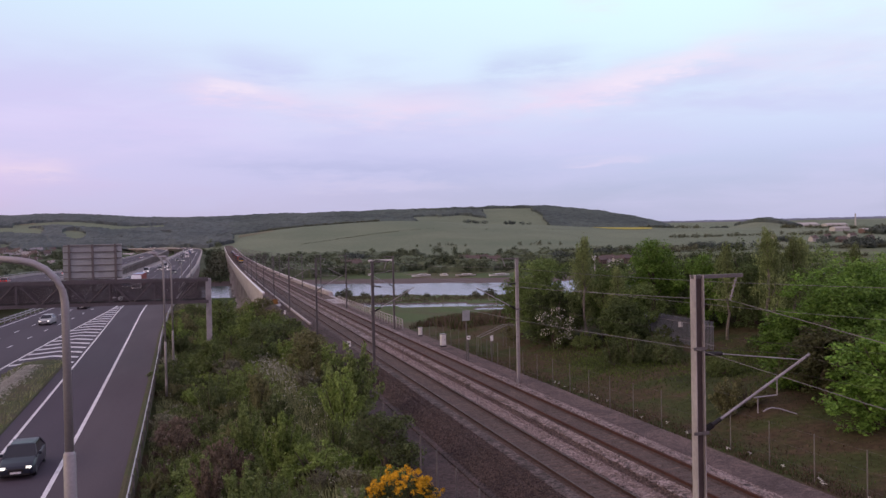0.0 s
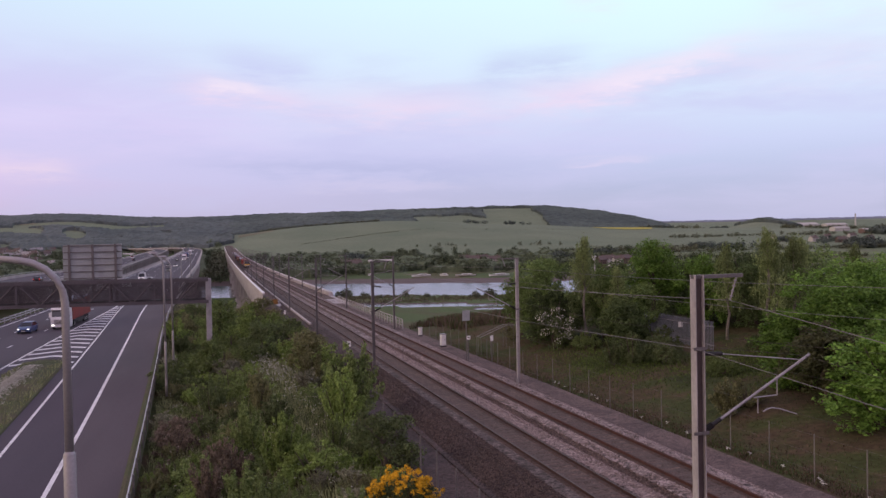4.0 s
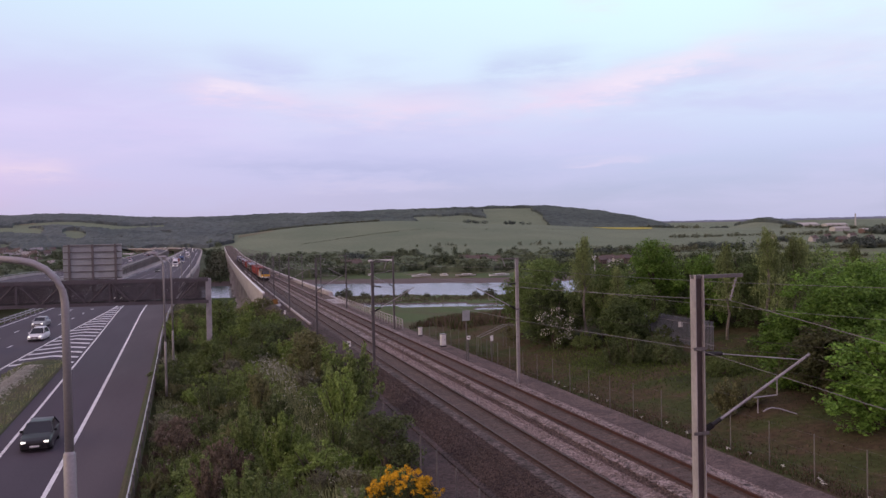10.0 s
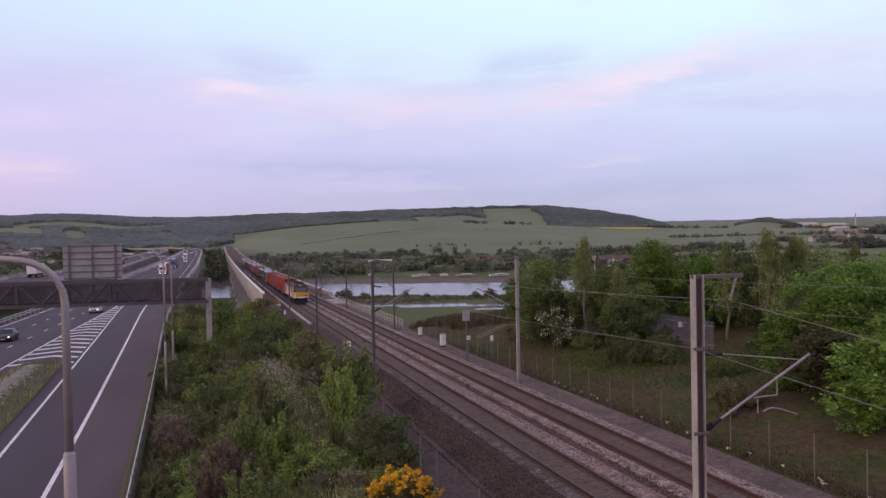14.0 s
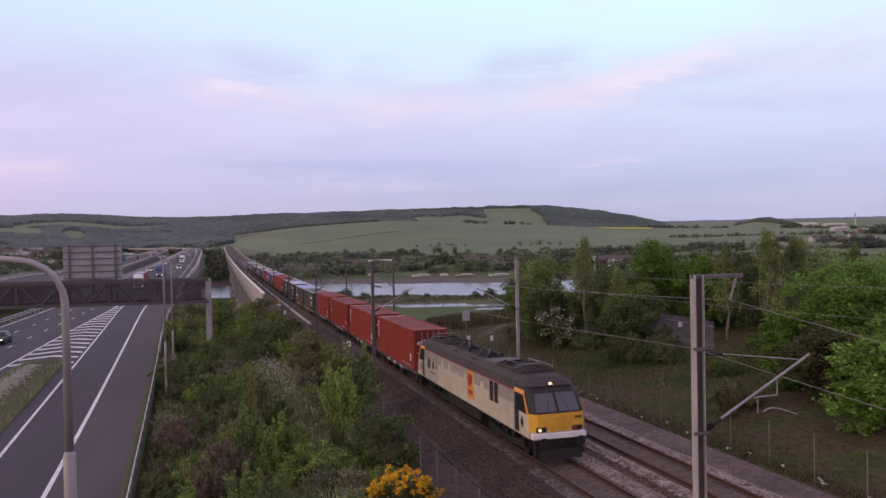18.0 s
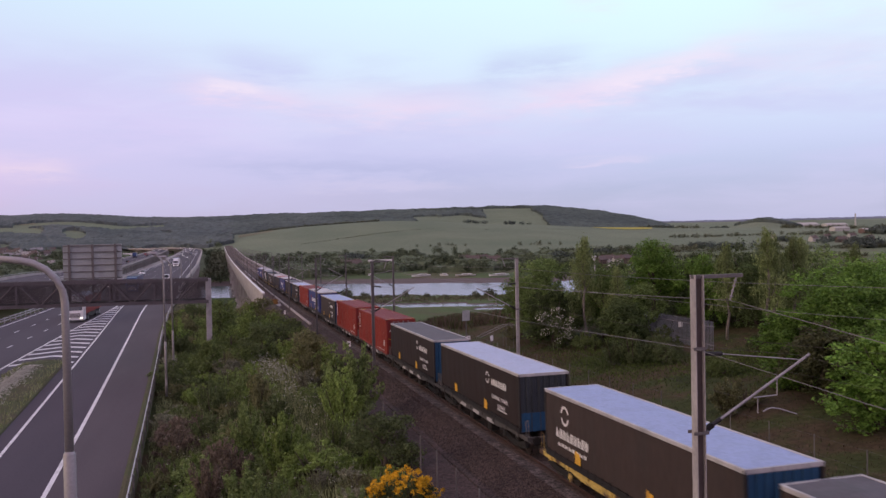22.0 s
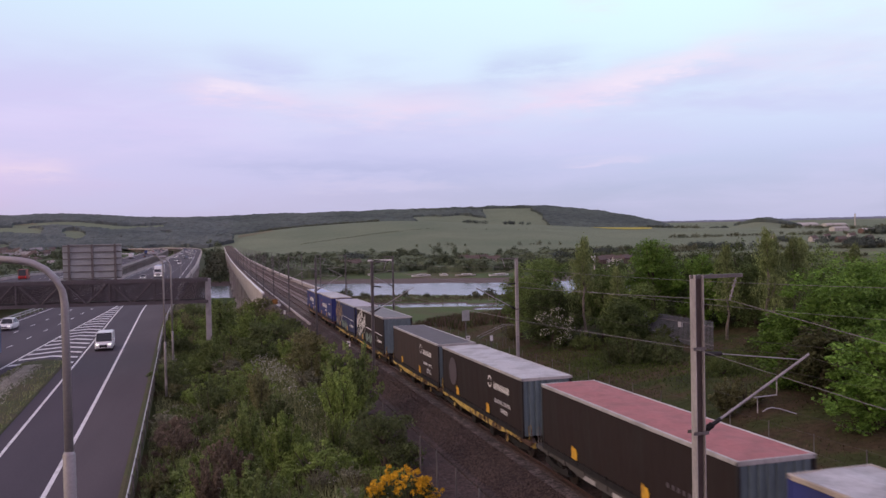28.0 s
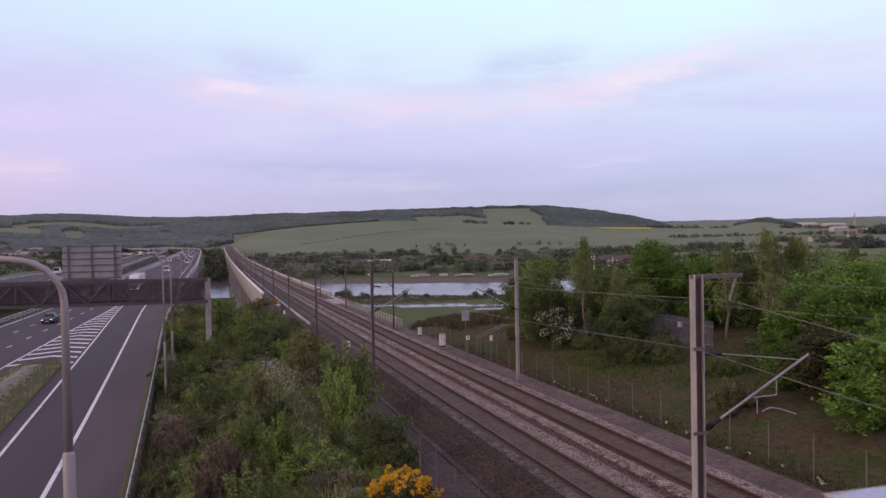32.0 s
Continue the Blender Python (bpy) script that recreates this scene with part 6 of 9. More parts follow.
def canopy(name, label, a0, a1, da, r0, r1, dr, keep, mat, tall=8.0, crown=9.0):
    """A wood seen from afar: a lumpy roof of crowns over the ground, its edges dropping to the field."""
    na, nr = int((a1 - a0) / da), int((r1 - r0) / dr)
    rng = np.random.default_rng(int(a0 * 10) + 400)
    grain = rng.random((nr + 1, na + 1))
    v, f, open_ = [], [], []
    for i in range(nr + 1):
        for j in range(na + 1):
            a, r = a0 + da * j, r0 + dr * i
            x, y = polar(a, r)
            d = noise.voronoi((x / crown, y / crown, 0.0))[0][0]
            on = keep(a + 0.35 * noise.noise((x * 0.008, y * 0.008, 9)), r + 45 * noise.noise((x * 0.006, y * 0.006, 8)))
            h = tall * (0.80 + 0.5 * noise.noise((x * 0.012, y * 0.012, 5)) + 0.35 * noise.noise((x * 0.035, y * 0.035, 6))) + 4.5 * (0.5 - d) + 1.2 * (grain[i, j] - 0.5) if on else -22.0
            open_.append(on)
            v.append((x, y, ground_z(x, y) + h))
    n = na + 1
    for i in range(nr):
        for j in range(na):
            q = (i * n + j, i * n + j + 1, (i + 1) * n + j + 1, (i + 1) * n + j)
            if any(open_[k] for k in q):
                f.append(q)
    me = bpy.data.meshes.new(name)
    me.from_pydata(v, [], f)
    me.materials.append(M[mat])
    me.update()
    return tagged(part(name, me), label, "woodland", kind="stuff")


# One wood in three tints, so the painted haze thins out to the right.
canopy("woodland", "wooded slopes at the head of the valley, tinted for haze", -19, 1.0, 0.1, 1500, 2960, 11, wooded, "wood_haze")
canopy("woodland", "wooded slope where the valley meets the downs", 0.8, 8.0, 0.1, 1500, 2960, 11, wooded, "wood_half_haze")
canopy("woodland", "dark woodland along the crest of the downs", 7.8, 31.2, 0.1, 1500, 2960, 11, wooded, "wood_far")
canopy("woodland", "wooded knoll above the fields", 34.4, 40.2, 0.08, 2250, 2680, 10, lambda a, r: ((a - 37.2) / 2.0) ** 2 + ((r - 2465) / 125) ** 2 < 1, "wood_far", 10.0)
canopy("distant_hills", "wooded hills on the horizon, tinted blue for haze", 29.5, 47, 0.12, 4250, 4780, 24, lambda a, r: r > 4330, "hills_far", 6.0, 16.0)
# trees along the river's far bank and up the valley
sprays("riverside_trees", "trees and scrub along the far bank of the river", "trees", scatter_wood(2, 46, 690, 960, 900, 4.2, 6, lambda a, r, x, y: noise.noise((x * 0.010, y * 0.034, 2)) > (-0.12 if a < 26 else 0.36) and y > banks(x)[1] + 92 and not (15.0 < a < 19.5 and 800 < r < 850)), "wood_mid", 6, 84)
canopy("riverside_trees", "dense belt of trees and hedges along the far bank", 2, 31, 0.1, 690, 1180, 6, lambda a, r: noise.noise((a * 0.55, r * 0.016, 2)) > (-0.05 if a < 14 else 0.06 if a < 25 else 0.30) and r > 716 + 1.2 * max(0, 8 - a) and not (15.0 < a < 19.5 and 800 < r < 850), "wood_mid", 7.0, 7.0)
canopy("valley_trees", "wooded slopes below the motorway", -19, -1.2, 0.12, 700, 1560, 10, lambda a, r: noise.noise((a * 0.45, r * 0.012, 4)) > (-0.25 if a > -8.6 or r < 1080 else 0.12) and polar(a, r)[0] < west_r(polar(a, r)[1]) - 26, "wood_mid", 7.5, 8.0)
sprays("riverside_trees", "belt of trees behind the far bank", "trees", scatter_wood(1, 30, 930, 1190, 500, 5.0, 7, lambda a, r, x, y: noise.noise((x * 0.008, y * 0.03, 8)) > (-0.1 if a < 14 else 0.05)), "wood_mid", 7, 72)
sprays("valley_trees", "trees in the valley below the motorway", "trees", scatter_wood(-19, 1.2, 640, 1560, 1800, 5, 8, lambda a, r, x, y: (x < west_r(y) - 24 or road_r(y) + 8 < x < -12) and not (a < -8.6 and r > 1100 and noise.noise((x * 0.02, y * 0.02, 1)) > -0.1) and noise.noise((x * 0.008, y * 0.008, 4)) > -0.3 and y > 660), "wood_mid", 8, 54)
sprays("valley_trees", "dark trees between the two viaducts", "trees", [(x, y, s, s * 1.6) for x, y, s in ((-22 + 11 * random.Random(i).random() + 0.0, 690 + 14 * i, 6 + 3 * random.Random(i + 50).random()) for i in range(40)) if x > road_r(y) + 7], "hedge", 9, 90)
sprays("saltings_bushes", "low bushes on the saltings by the river", "bushes", [(53, 470, 3, 4), (57, 474, 4, 5), (88, 455, 2.4, 5), (123, 432, 3.2, 4), (131, 430, 4, 5), (150, 425, 3.5, 4), (164, 425, 3, 4), (66, 462, 3, 3), (74, 458, 2, 2), (98, 446, 2.2, 2.4), (108, 440, 1.8, 2), (142, 428, 2.4, 2.6), (171, 424, 2, 2.4), (47, 474, 2.6, 3)], "hedge", 10, 150)


def hedge_line(a0, r0, a1, r1, n, s, seed, gaps=0.25):
    rng = random.Random(seed)
    out = []
    for i in range(n):
        if rng.random() < gaps:
            continue
        u = (i + rng.random()) / n
        x, y = polar(lerp(a0, a1, u), lerp(r0, r1, u))
        k = s * rng.uniform(0.6, 1.4)
        out.append((x, y, k, k * 1.4))
    return out


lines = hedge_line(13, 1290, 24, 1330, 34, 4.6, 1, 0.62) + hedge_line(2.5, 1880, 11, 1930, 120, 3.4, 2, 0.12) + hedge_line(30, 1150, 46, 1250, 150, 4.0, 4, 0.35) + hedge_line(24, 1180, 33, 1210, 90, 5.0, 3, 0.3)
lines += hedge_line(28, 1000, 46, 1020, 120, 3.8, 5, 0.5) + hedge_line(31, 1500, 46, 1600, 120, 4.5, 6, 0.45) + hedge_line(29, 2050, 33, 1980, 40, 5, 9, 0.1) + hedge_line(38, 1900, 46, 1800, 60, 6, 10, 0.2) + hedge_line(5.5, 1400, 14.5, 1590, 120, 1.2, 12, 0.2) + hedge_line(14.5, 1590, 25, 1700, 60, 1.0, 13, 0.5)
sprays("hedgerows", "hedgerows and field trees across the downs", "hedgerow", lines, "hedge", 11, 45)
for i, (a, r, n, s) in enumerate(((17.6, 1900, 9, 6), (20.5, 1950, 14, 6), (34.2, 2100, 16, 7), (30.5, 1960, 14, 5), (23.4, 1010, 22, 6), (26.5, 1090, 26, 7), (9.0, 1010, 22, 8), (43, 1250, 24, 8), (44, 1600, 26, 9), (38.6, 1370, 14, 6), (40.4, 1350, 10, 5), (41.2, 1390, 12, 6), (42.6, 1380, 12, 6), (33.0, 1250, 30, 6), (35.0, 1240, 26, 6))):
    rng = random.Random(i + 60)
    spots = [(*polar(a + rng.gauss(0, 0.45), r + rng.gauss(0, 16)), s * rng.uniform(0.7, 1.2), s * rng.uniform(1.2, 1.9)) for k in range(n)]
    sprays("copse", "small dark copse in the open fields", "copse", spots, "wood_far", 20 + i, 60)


def field_patch(name, label, a0, a1, r0, r1, mat, lift=0.6):
    """A field of another crop, draped over the land."""
    g = Geo()
    na, nr = 16, 10
    rows = []
    for i in range(nr + 1):
        rows.append([])
        for j in range(na + 1):
            u, w = j / na, i / nr
            x, y = polar(lerp(a0, a1, u), lerp(r0(u) if callable(r0) else r0, r1(u) if callable(r1) else r1, w))
            rows[-1].append((x, y, ground_z(x, y) + lift))
    g.rings(rows, False, False)
    return tagged(part(name, g, M[mat]), label, "field", kind="structure")


M["rape"] = material("rape_in_flower", (0.40, 0.36, 0.06), 0.9, spread=0.2, scale=0.01, fine=0.3, coords="World")
M["stubble"] = material("pale_grass_field", (0.165, 0.155, 0.09), 0.95, spread=0.2, scale=0.01, fine=0.3, coords="World")
M["pasture"] = material("bright_pasture", (0.125, 0.155, 0.065), 0.95, spread=0.2, scale=0.01, fine=0.3, coords="World")
field_patch("field_rape", "yellow rape field in flower", 25.8, 29.9, lambda u: 1895 - 190 * u * (1.35 - u) * 1.6, lambda u: 1900 - 10 * u, "rape", 1.0)
field_patch("field_stubble", "pale straw-coloured field", 1.3, 3.6, lambda u: 1700 + 60 * u, lambda u: 1830 + 40 * u, "stubble")
field_patch("field_pasture", "bright green pasture near the river", 31, 44, 1060, 1140, "pasture")
field_patch("field_pasture", "bright green pasture behind the moorings", 11, 18.5, 900, 960, "pasture")
field_patch("field_stubble", "pale field on the far slope", -14.5, -11.2, 2350, 2420, "stubble")


# houses, sheds and boats by the river
M["brick_far"] = material("red_brick", (0.15, 0.098, 0.09), 0.9, spread=0.15, scale=0.5, fine=3)
M["render_far"] = material("pale_render", (0.46, 0.44, 0.43), 0.85, spread=0.1, scale=0.5, fine=3)
M["tile_far"] = material("brown_roof_tiles", (0.125, 0.098, 0.094), 0.85, spread=0.2, scale=1, fine=4)
M["slate_far"] = material("grey_roof", (0.30, 0.29, 0.31), 0.7, spread=0.15, scale=1, fine=4)


def house(x, y, w, d, h, wall, roof, turn=0.0, label="", name="house", category="house", rise=0.45, windows=3):
    t = thing(name, label, category, pose(x, y, ground_z(x, y) - 0.5, 0, 0, turn))
    g = Geo()
    g.prism_x([(-d / 2, 0), (d / 2, 0), (d / 2, h), (0, h + d * rise * 0.98), (-d / 2, h)], -w / 2, w / 2)
    part("wall", g, M[wall], t)
    for s in (-1, 1):
        g = Geo()
        g.prism_x([(s * (d / 2 + 0.4), h - 0.3 * rise), (s * (d / 2 + 0.4), h + 0.05), (0, h + d * rise + 0.3), (0, h + d * rise + 0.05)], -w / 2 - 0.3, w / 2 + 0.3)
        part("roof", g, M[roof], t)
    for k in range(windows):
        for z in ((1.2, 3.9) if h > 4.5 else (1.2,)):
            g = Geo()
            xx = -w / 2 + w * (k + 0.5) / windows
            g.box(xx - 0.55, xx + 0.55, -d / 2 - 0.05, -d / 2 + 0.1, z, z + 1.2)
            part("window", g, M["glass"], t)
    if category == "house":
        g = Geo()
        g.box(w * 0.25, w * 0.25 + 0.9, -0.4, 0.4, h + d * rise * 0.6, h + d * rise + 1.6)
        part("chimney", g, M["brick_far"], t)
    return t


rng = random.Random(21)
for i, (a, r) in enumerate(((8.6, 860), (9.3, 850), (9.0, 905), (17.6, 930), (18.3, 940), (19.0, 925), (16.9, 945), (26.4, 850), (27.0, 870), (27.6, 845), (28.2, 860), (40.0, 1380), (40.8, 1420), (41.6, 1360), (42.2, 1450), (37.6, 1420), (43.2, 1400))):
    x, y = polar(a, r)
    pale = i % 3 != 1
    house(x, y, rng.uniform(9, 15), rng.uniform(7, 9), rng.uniform(4.8, 6.2), "render_far" if pale else "brick_far", "tile_far", rng.uniform(-25, 25), "pale rendered riverside house with tiled roof" if pale else "red brick riverside house with tiled roof")
for i, (a, r, w, roof, wall) in enumerate(((11.0, 880, 26, "render_far", "render_far"), (41.5, 1700, 34, "render_far", "render_far"), (43.2, 1620, 36, "render_far", "brick_far"), (39.4, 3600, 120, "render_far", "render_far"), (41.2, 3550, 90, "render_far", "render_far"), (-8.0, 1250, 34, "render_far", "slate_far"), (-6.5, 1300, 50, "render_far", "slate_far"))):
    x, y = polar(a, r)
    house(x, y, w, w * 0.42, 6.5, wall, roof, rng.uniform(-8, 8), "long pale industrial shed with a shallow roof", "industrial_shed", "shed", 0.16, 6)
for i in range(64):
    a, r = rng.uniform(-17.5, -8.6), rng.uniform(1130, 1600)
    x, y = polar(a, r)
    if x > west_r(y) - 30:
        continue
    pale = rng.random() < 0.78
    house(x, y, rng.uniform(10, 17), rng.uniform(7, 9), rng.uniform(4.8, 6), "render_far" if pale else "brick_far", "tile_far" if rng.random() < 0.7 else "slate_far", rng.uniform(-40, 40), "pale rendered house in the hillside town" if pale else "red brick house in the hillside town")


def chimney_stack(a, r):
    x, y = polar(a, r)
    t = thing("factory_chimney", "tall slender pale factory chimney", "chimney", pose(x, y, ground_z(x, y)))
    g = Geo()
    g.tube([(0, 0, -1), (0, 0, 48), (0, 0, 49)], [3.2, 2.2, 2.5], 12)
    part("stack", g, M["render_far"], t)


chimney_stack(42.4, 3500)


def boat(x, y, L, turn, label, hull="white"):
    t = thing("moored_boat", label, "boat", pose(x, y, max(WATER + 0.1, ground_z(x, y) + 0.3), 0, 0, turn))
    g = Geo()
    st = [(-L / 2, 0.3, 0.5), (-L / 2 + L * 0.2, 0.85, 0.2), (0, 1.0, 0.0), (L / 2 - 0.5, 0.9, 0.1), (L / 2, 0.75, 0.2)]
    b = min(2.2, L * 0.17)
    g.rings([[(x0, -b * k, 0.8 + z), (x0, -b * k * 0.6, -0.4), (x0, b * k * 0.6, -0.4), (x0, b * k, 0.8 + z)] for x0, k, z in st])
    part("hull", g, M[hull], t)
    g = Geo()
    g.loft_box(-L * 0.18, L * 0.32, -b * 0.65, b * 0.65, 0.7, 1.6, 0.15)
    cab = part("cabin", g, M["white"], t)
    g = Geo()
    g.box(-L * 0.12, L * 0.28, -b * 0.66, -b * 0.62, 1.0, 1.4)
    part("window", g, M["glass"], cab)


for i, (x, y, L, turn) in enumerate(((147, 655, 16, 4), (181, 640, 17, -5), (206, 628, 17, 3), (111, 690, 5, 20), (166, 652, 7, -12))):
    boat(x, y, L, turn, "long low white houseboat moored on the mud" if L > 10 else "small white cabin cruiser on the mud", "white" if i != 1 else "render_far")


def yard():
    """Pale tower and clutter of the boatyard."""
    x, y = polar(26.0, 706)
    t = thing("yard_crane", "pale boatyard crane post with a white cab", "crane", pose(x, y, ground_z(x, y)))
    g = Geo()
    g.tube([(0, 0, 0), (0, 0, 11)], 0.8, 10)
    part("post", g, M["render_far"], t)
    g = Geo()
    g.loft_box(-2.2, 1.0, -1.2, 1.2, 11, 14.5, 0.2)
    part("cab", g, M["white"], t)
    r2 = random.Random(77)
    for k in range(26):
        x, y = polar(r2.uniform(26.2, 30.5), r2.uniform(728, 780))
        tt = thing("stored_boat", "pale boat stored ashore in the yard", "boat", pose(x, y, ground_z(x, y), 0, 0, r2.uniform(0, 180)))
        g = Geo()
        L = r2.uniform(5, 9)
        g.rings([[(-L / 2, -0.2, 2.0), (-L / 2, 0.2, 2.0), (-L / 2, 0.0, 1.2)], [(0, -1.3, 2.2), (0, 1.3, 2.2), (0, 0, 0.6)], [(L / 2, -1.0, 2.2), (L / 2, 1.0, 2.2), (L / 2, 0, 0.9)]])
        part("hull", g, M[r2.choice(["white", "white", "brick_far", "car_dark_far"])], tt)


M["car_dark_far"] = material("dark_blue_hull", (0.04, 0.05, 0.09), 0.5, spread=0.1)
yard()


def reed_bed():
    """Reeds and rough salt-marsh grass beside the ponds."""
    rng = np.random.default_rng(31)
    def blades(n, cx, cy, sx, sy, h):
        x, y = rng.normal(cx, sx, n), rng.normal(cy, sy, n)
        z = np.array([ground_z(a, b) for a, b in zip(x, y)]) - 0.1
        t = rng.random(n) * 6.283
        w, hh = 0.35, h * rng.uniform(0.6, 1.3, n)
        dx, dy = np.cos(t) * w, np.sin(t) * w
        keep = z > WATER + 0.3
        q = np.stack([np.stack([x - dx, y - dy, z], 1), np.stack([x + dx, y + dy, z], 1), np.stack([x + dx * 0.5, y + dy * 0.5, z + hh], 1), np.stack([x - dx * 0.5, y - dy * 0.5, z + hh], 1)], axis=1)
        return q[keep].reshape(-1, 3)
    tagged(part("reed_bed", quads_mesh("reed_bed", np.concatenate([blades(2200, 92, 306, 8, 7, 2.0), blades(3000, 108, 296, 10, 7, 2.2)]), [M["reeds"]])), "reddish-brown reed bed at the foot of the bank", "reeds", kind="stuff")
    tagged(part("salt_marsh", quads_mesh("salt_marsh", np.concatenate([blades(2600, 115, 430, 48, 8, 0.8), blades(1200, 60, 460, 22, 8, 0.8)]), [M["marsh_tufts"]])), "olive salt-marsh tussocks along the river", "marsh grass", kind="stuff")


M["reeds"] = material("brown_reeds", (0.185, 0.132, 0.105), 0.9, island=0.35, spread=0.2, scale=0.1, fine=2, bump=0.0, coords="World")
M["marsh_tufts"] = material("marsh_tussocks", (0.125, 0.125, 0.075), 0.9, island=0.35, spread=0.2, scale=0.1, fine=2, bump=0.0, coords="World")
reed_bed()

# ---- train ----
def paint(name, colour, rough=0.55, dirt=0.35, metal=0.0, streak=0.35):
    """Vehicle paint with grime that runs down it."""
    return material(name, colour, rough, metal, spread=0.10, scale=1.1, fine=7, bump=0.05, second=tuple(c * (1 - dirt) + 0.03 * dirt for c in colour), stretch=(1, 1, streak), thresh=(0.45, 0.75), rand=0.06, spec=0.2)


M["red"] = paint("red_container_paint", (0.235, 0.032, 0.027))
M["red_roof"] = paint("faded_red_roof", (0.225, 0.066, 0.072), 0.6)
M["red_dark"] = paint("dark_red_paint", (0.15, 0.028, 0.026))
M["curtain_black"] = paint("black_curtain", (0.028, 0.019, 0.019), 0.7)
M["curtain_brown"] = paint("brown_black_curtain", (0.052, 0.037, 0.035), 0.7)
M["curtain_blue"] = paint("blue_curtain", (0.040, 0.050, 0.190), 0.6)
M["end_blue"] = paint("blue_steel_end", (0.022, 0.070, 0.150), 0.55)
M["end_teal"] = paint("grey_blue_steel_end", (0.13, 0.17, 0.20), 0.6)
M["curtain_navy"] = paint("faded_navy_curtain", (0.040, 0.047, 0.120), 0.65)
M["roof_mid"] = paint("mid_grey_roof", (0.19, 0.175, 0.19), 0.55)
M["roof_mauve"] = paint("pale_mauve_roof", (0.44, 0.40, 0.47), 0.5)
M["end_dark"] = paint("dark_grey_doors", (0.040, 0.046, 0.055), 0.55)
M["roof_grey"] = paint("dark_grey_roof", (0.105, 0.088, 0.105), 0.6)
M["roof_pale"] = paint("pale_translucent_roof", (0.42, 0.46, 0.64), 0.5, 0.12)
M["roof_blue"] = paint("pale_blue_roof", (0.31, 0.37, 0.60), 0.5, 0.14)
M["roof_dirty"] = material("weathered_white_roof", (0.50, 0.48, 0.52), 0.55, spread=0.12, scale=0.9, fine=8, second=(0.31, 0.29, 0.315), thresh=(0.42, 0.66))
M["roof_red"] = paint("faded_pink_roof", (0.42, 0.15, 0.16), 0.6)
M["edge"] = paint("roof_edge", (0.45, 0.43, 0.45), 0.45)
M["edge_buff"] = paint("buff_roof_edge", (0.42, 0.36, 0.32), 0.5)
M["wagon_grey"] = paint("grey_wagon_frame", (0.085, 0.078, 0.08), 0.7)
M["wagon_yellow"] = material("yellow_wagon_frame", (0.50, 0.36, 0.10), 0.65, spread=0.3, scale=1.9, fine=9, second=(0.085, 0.045, 0.03), thresh=(0.44, 0.56))
M["wagon_brown"] = paint("brown_wagon_frame", (0.16, 0.075, 0.06), 0.7)
M["bogie"] = material("grimy_bogie", (0.016, 0.013, 0.013), 0.85, spread=0.3, scale=3, fine=20)
M["tyre_steel"] = material("wheel_steel", (0.075, 0.060, 0.055), 0.5, 0.6, spread=0.2)
M["loco_cream"] = paint("pale_grey_loco_paint", (0.50, 0.45, 0.38), 0.5, 0.3)
M["loco_grey"] = paint("mid_grey_loco_paint", (0.29, 0.265, 0.26), 0.5, 0.2)
M["loco_roof"] = paint("dark_grey_loco_roof", (0.058, 0.046, 0.047), 0.7, 0.4)
M["loco_yellow"] = paint("yellow_cab_paint", (0.66, 0.37, 0.05), 0.45, 0.25)
M["loco_orange"] = paint("orange_cant_stripe", (0.70, 0.30, 0.07), 0.5, 0.15)
M["screen"] = material("windscreen_glass", (0.028, 0.03, 0.04), 0.06, spread=0.05, bump=0.0, spec=1.0)
M["lamp_on"] = glowing("lit_headlamp", (1.0, 0.68, 0.40), 1.3)
M["sign_red"] = material("red_emblem", (0.30, 0.03, 0.05), 0.6, spread=0.05)


def text_mesh(words, size, mat, depth=0.004, bold=0.0, lean=0.0):
    cu = bpy.data.curves.new("lettering", "FONT")
    cu.body, cu.size, cu.extrude = words, size, depth
    cu.resolution_u = 3
    cu.offset, cu.shear = bold, lean
    ob = bpy.data.objects.new("lettering", cu)
    me = bpy.data.meshes.new_from_object(ob)
    me.name = "lettering"
    bpy.data.objects.remove(ob)
    me.materials.clear()
    me.materials.append(M[mat])
    return me


SIDE = Matrix(((0, 0, -1, 0), (-1, 0, 0, 0), (0, 1, 0, 0), (0, 0, 0, 1)))     # reads along the side that faces the road
ENDS = Matrix(((1, 0, 0, 0), (0, 0, -1, 0), (0, 1, 0, 0), (0, 0, 0, 1)))      # reads on the end that leads


def letters(words, size, parent, m, mat="letters"):
    return part("lettering", text_mesh(words, size, mat), None, parent, at=m)


def side_bar(g, y0, y1, z0, z1, x=-1.262, slant=0.0):
    """A flat painted bar on the side; y0 is its left end as one reads it."""
    g.rings([[(xx, y0, z0), (xx, y1, z0), (xx, y1 - slant, z1), (xx, y0 - slant, z1)] for xx in (x - 0.006, x)])


LEN, HALF = 13.716, 1.25


def ribbed(g, x, y0, y1, z0, z1, pitch, depth):
    """A corrugated steel side at x, facing away from the middle."""
    s = -1 if x < 0 else 1
    n = int((y1 - y0) / pitch)
    ring_lo, ring_hi = [], []
    for i in range(n):
        a = y0 + (y1 - y0) * i / n
        p = (y1 - y0) / n
        for u, d in ((0.0, 0), (0.18, 0), (0.32, 1), (0.82, 1), (0.96, 0)):
            ring_lo.append((x - s * depth * d, a + u * p, z0))
            ring_hi.append((x - s * depth * d, a + u * p, z1))
    g.rings([ring_lo, ring_hi], False, False)


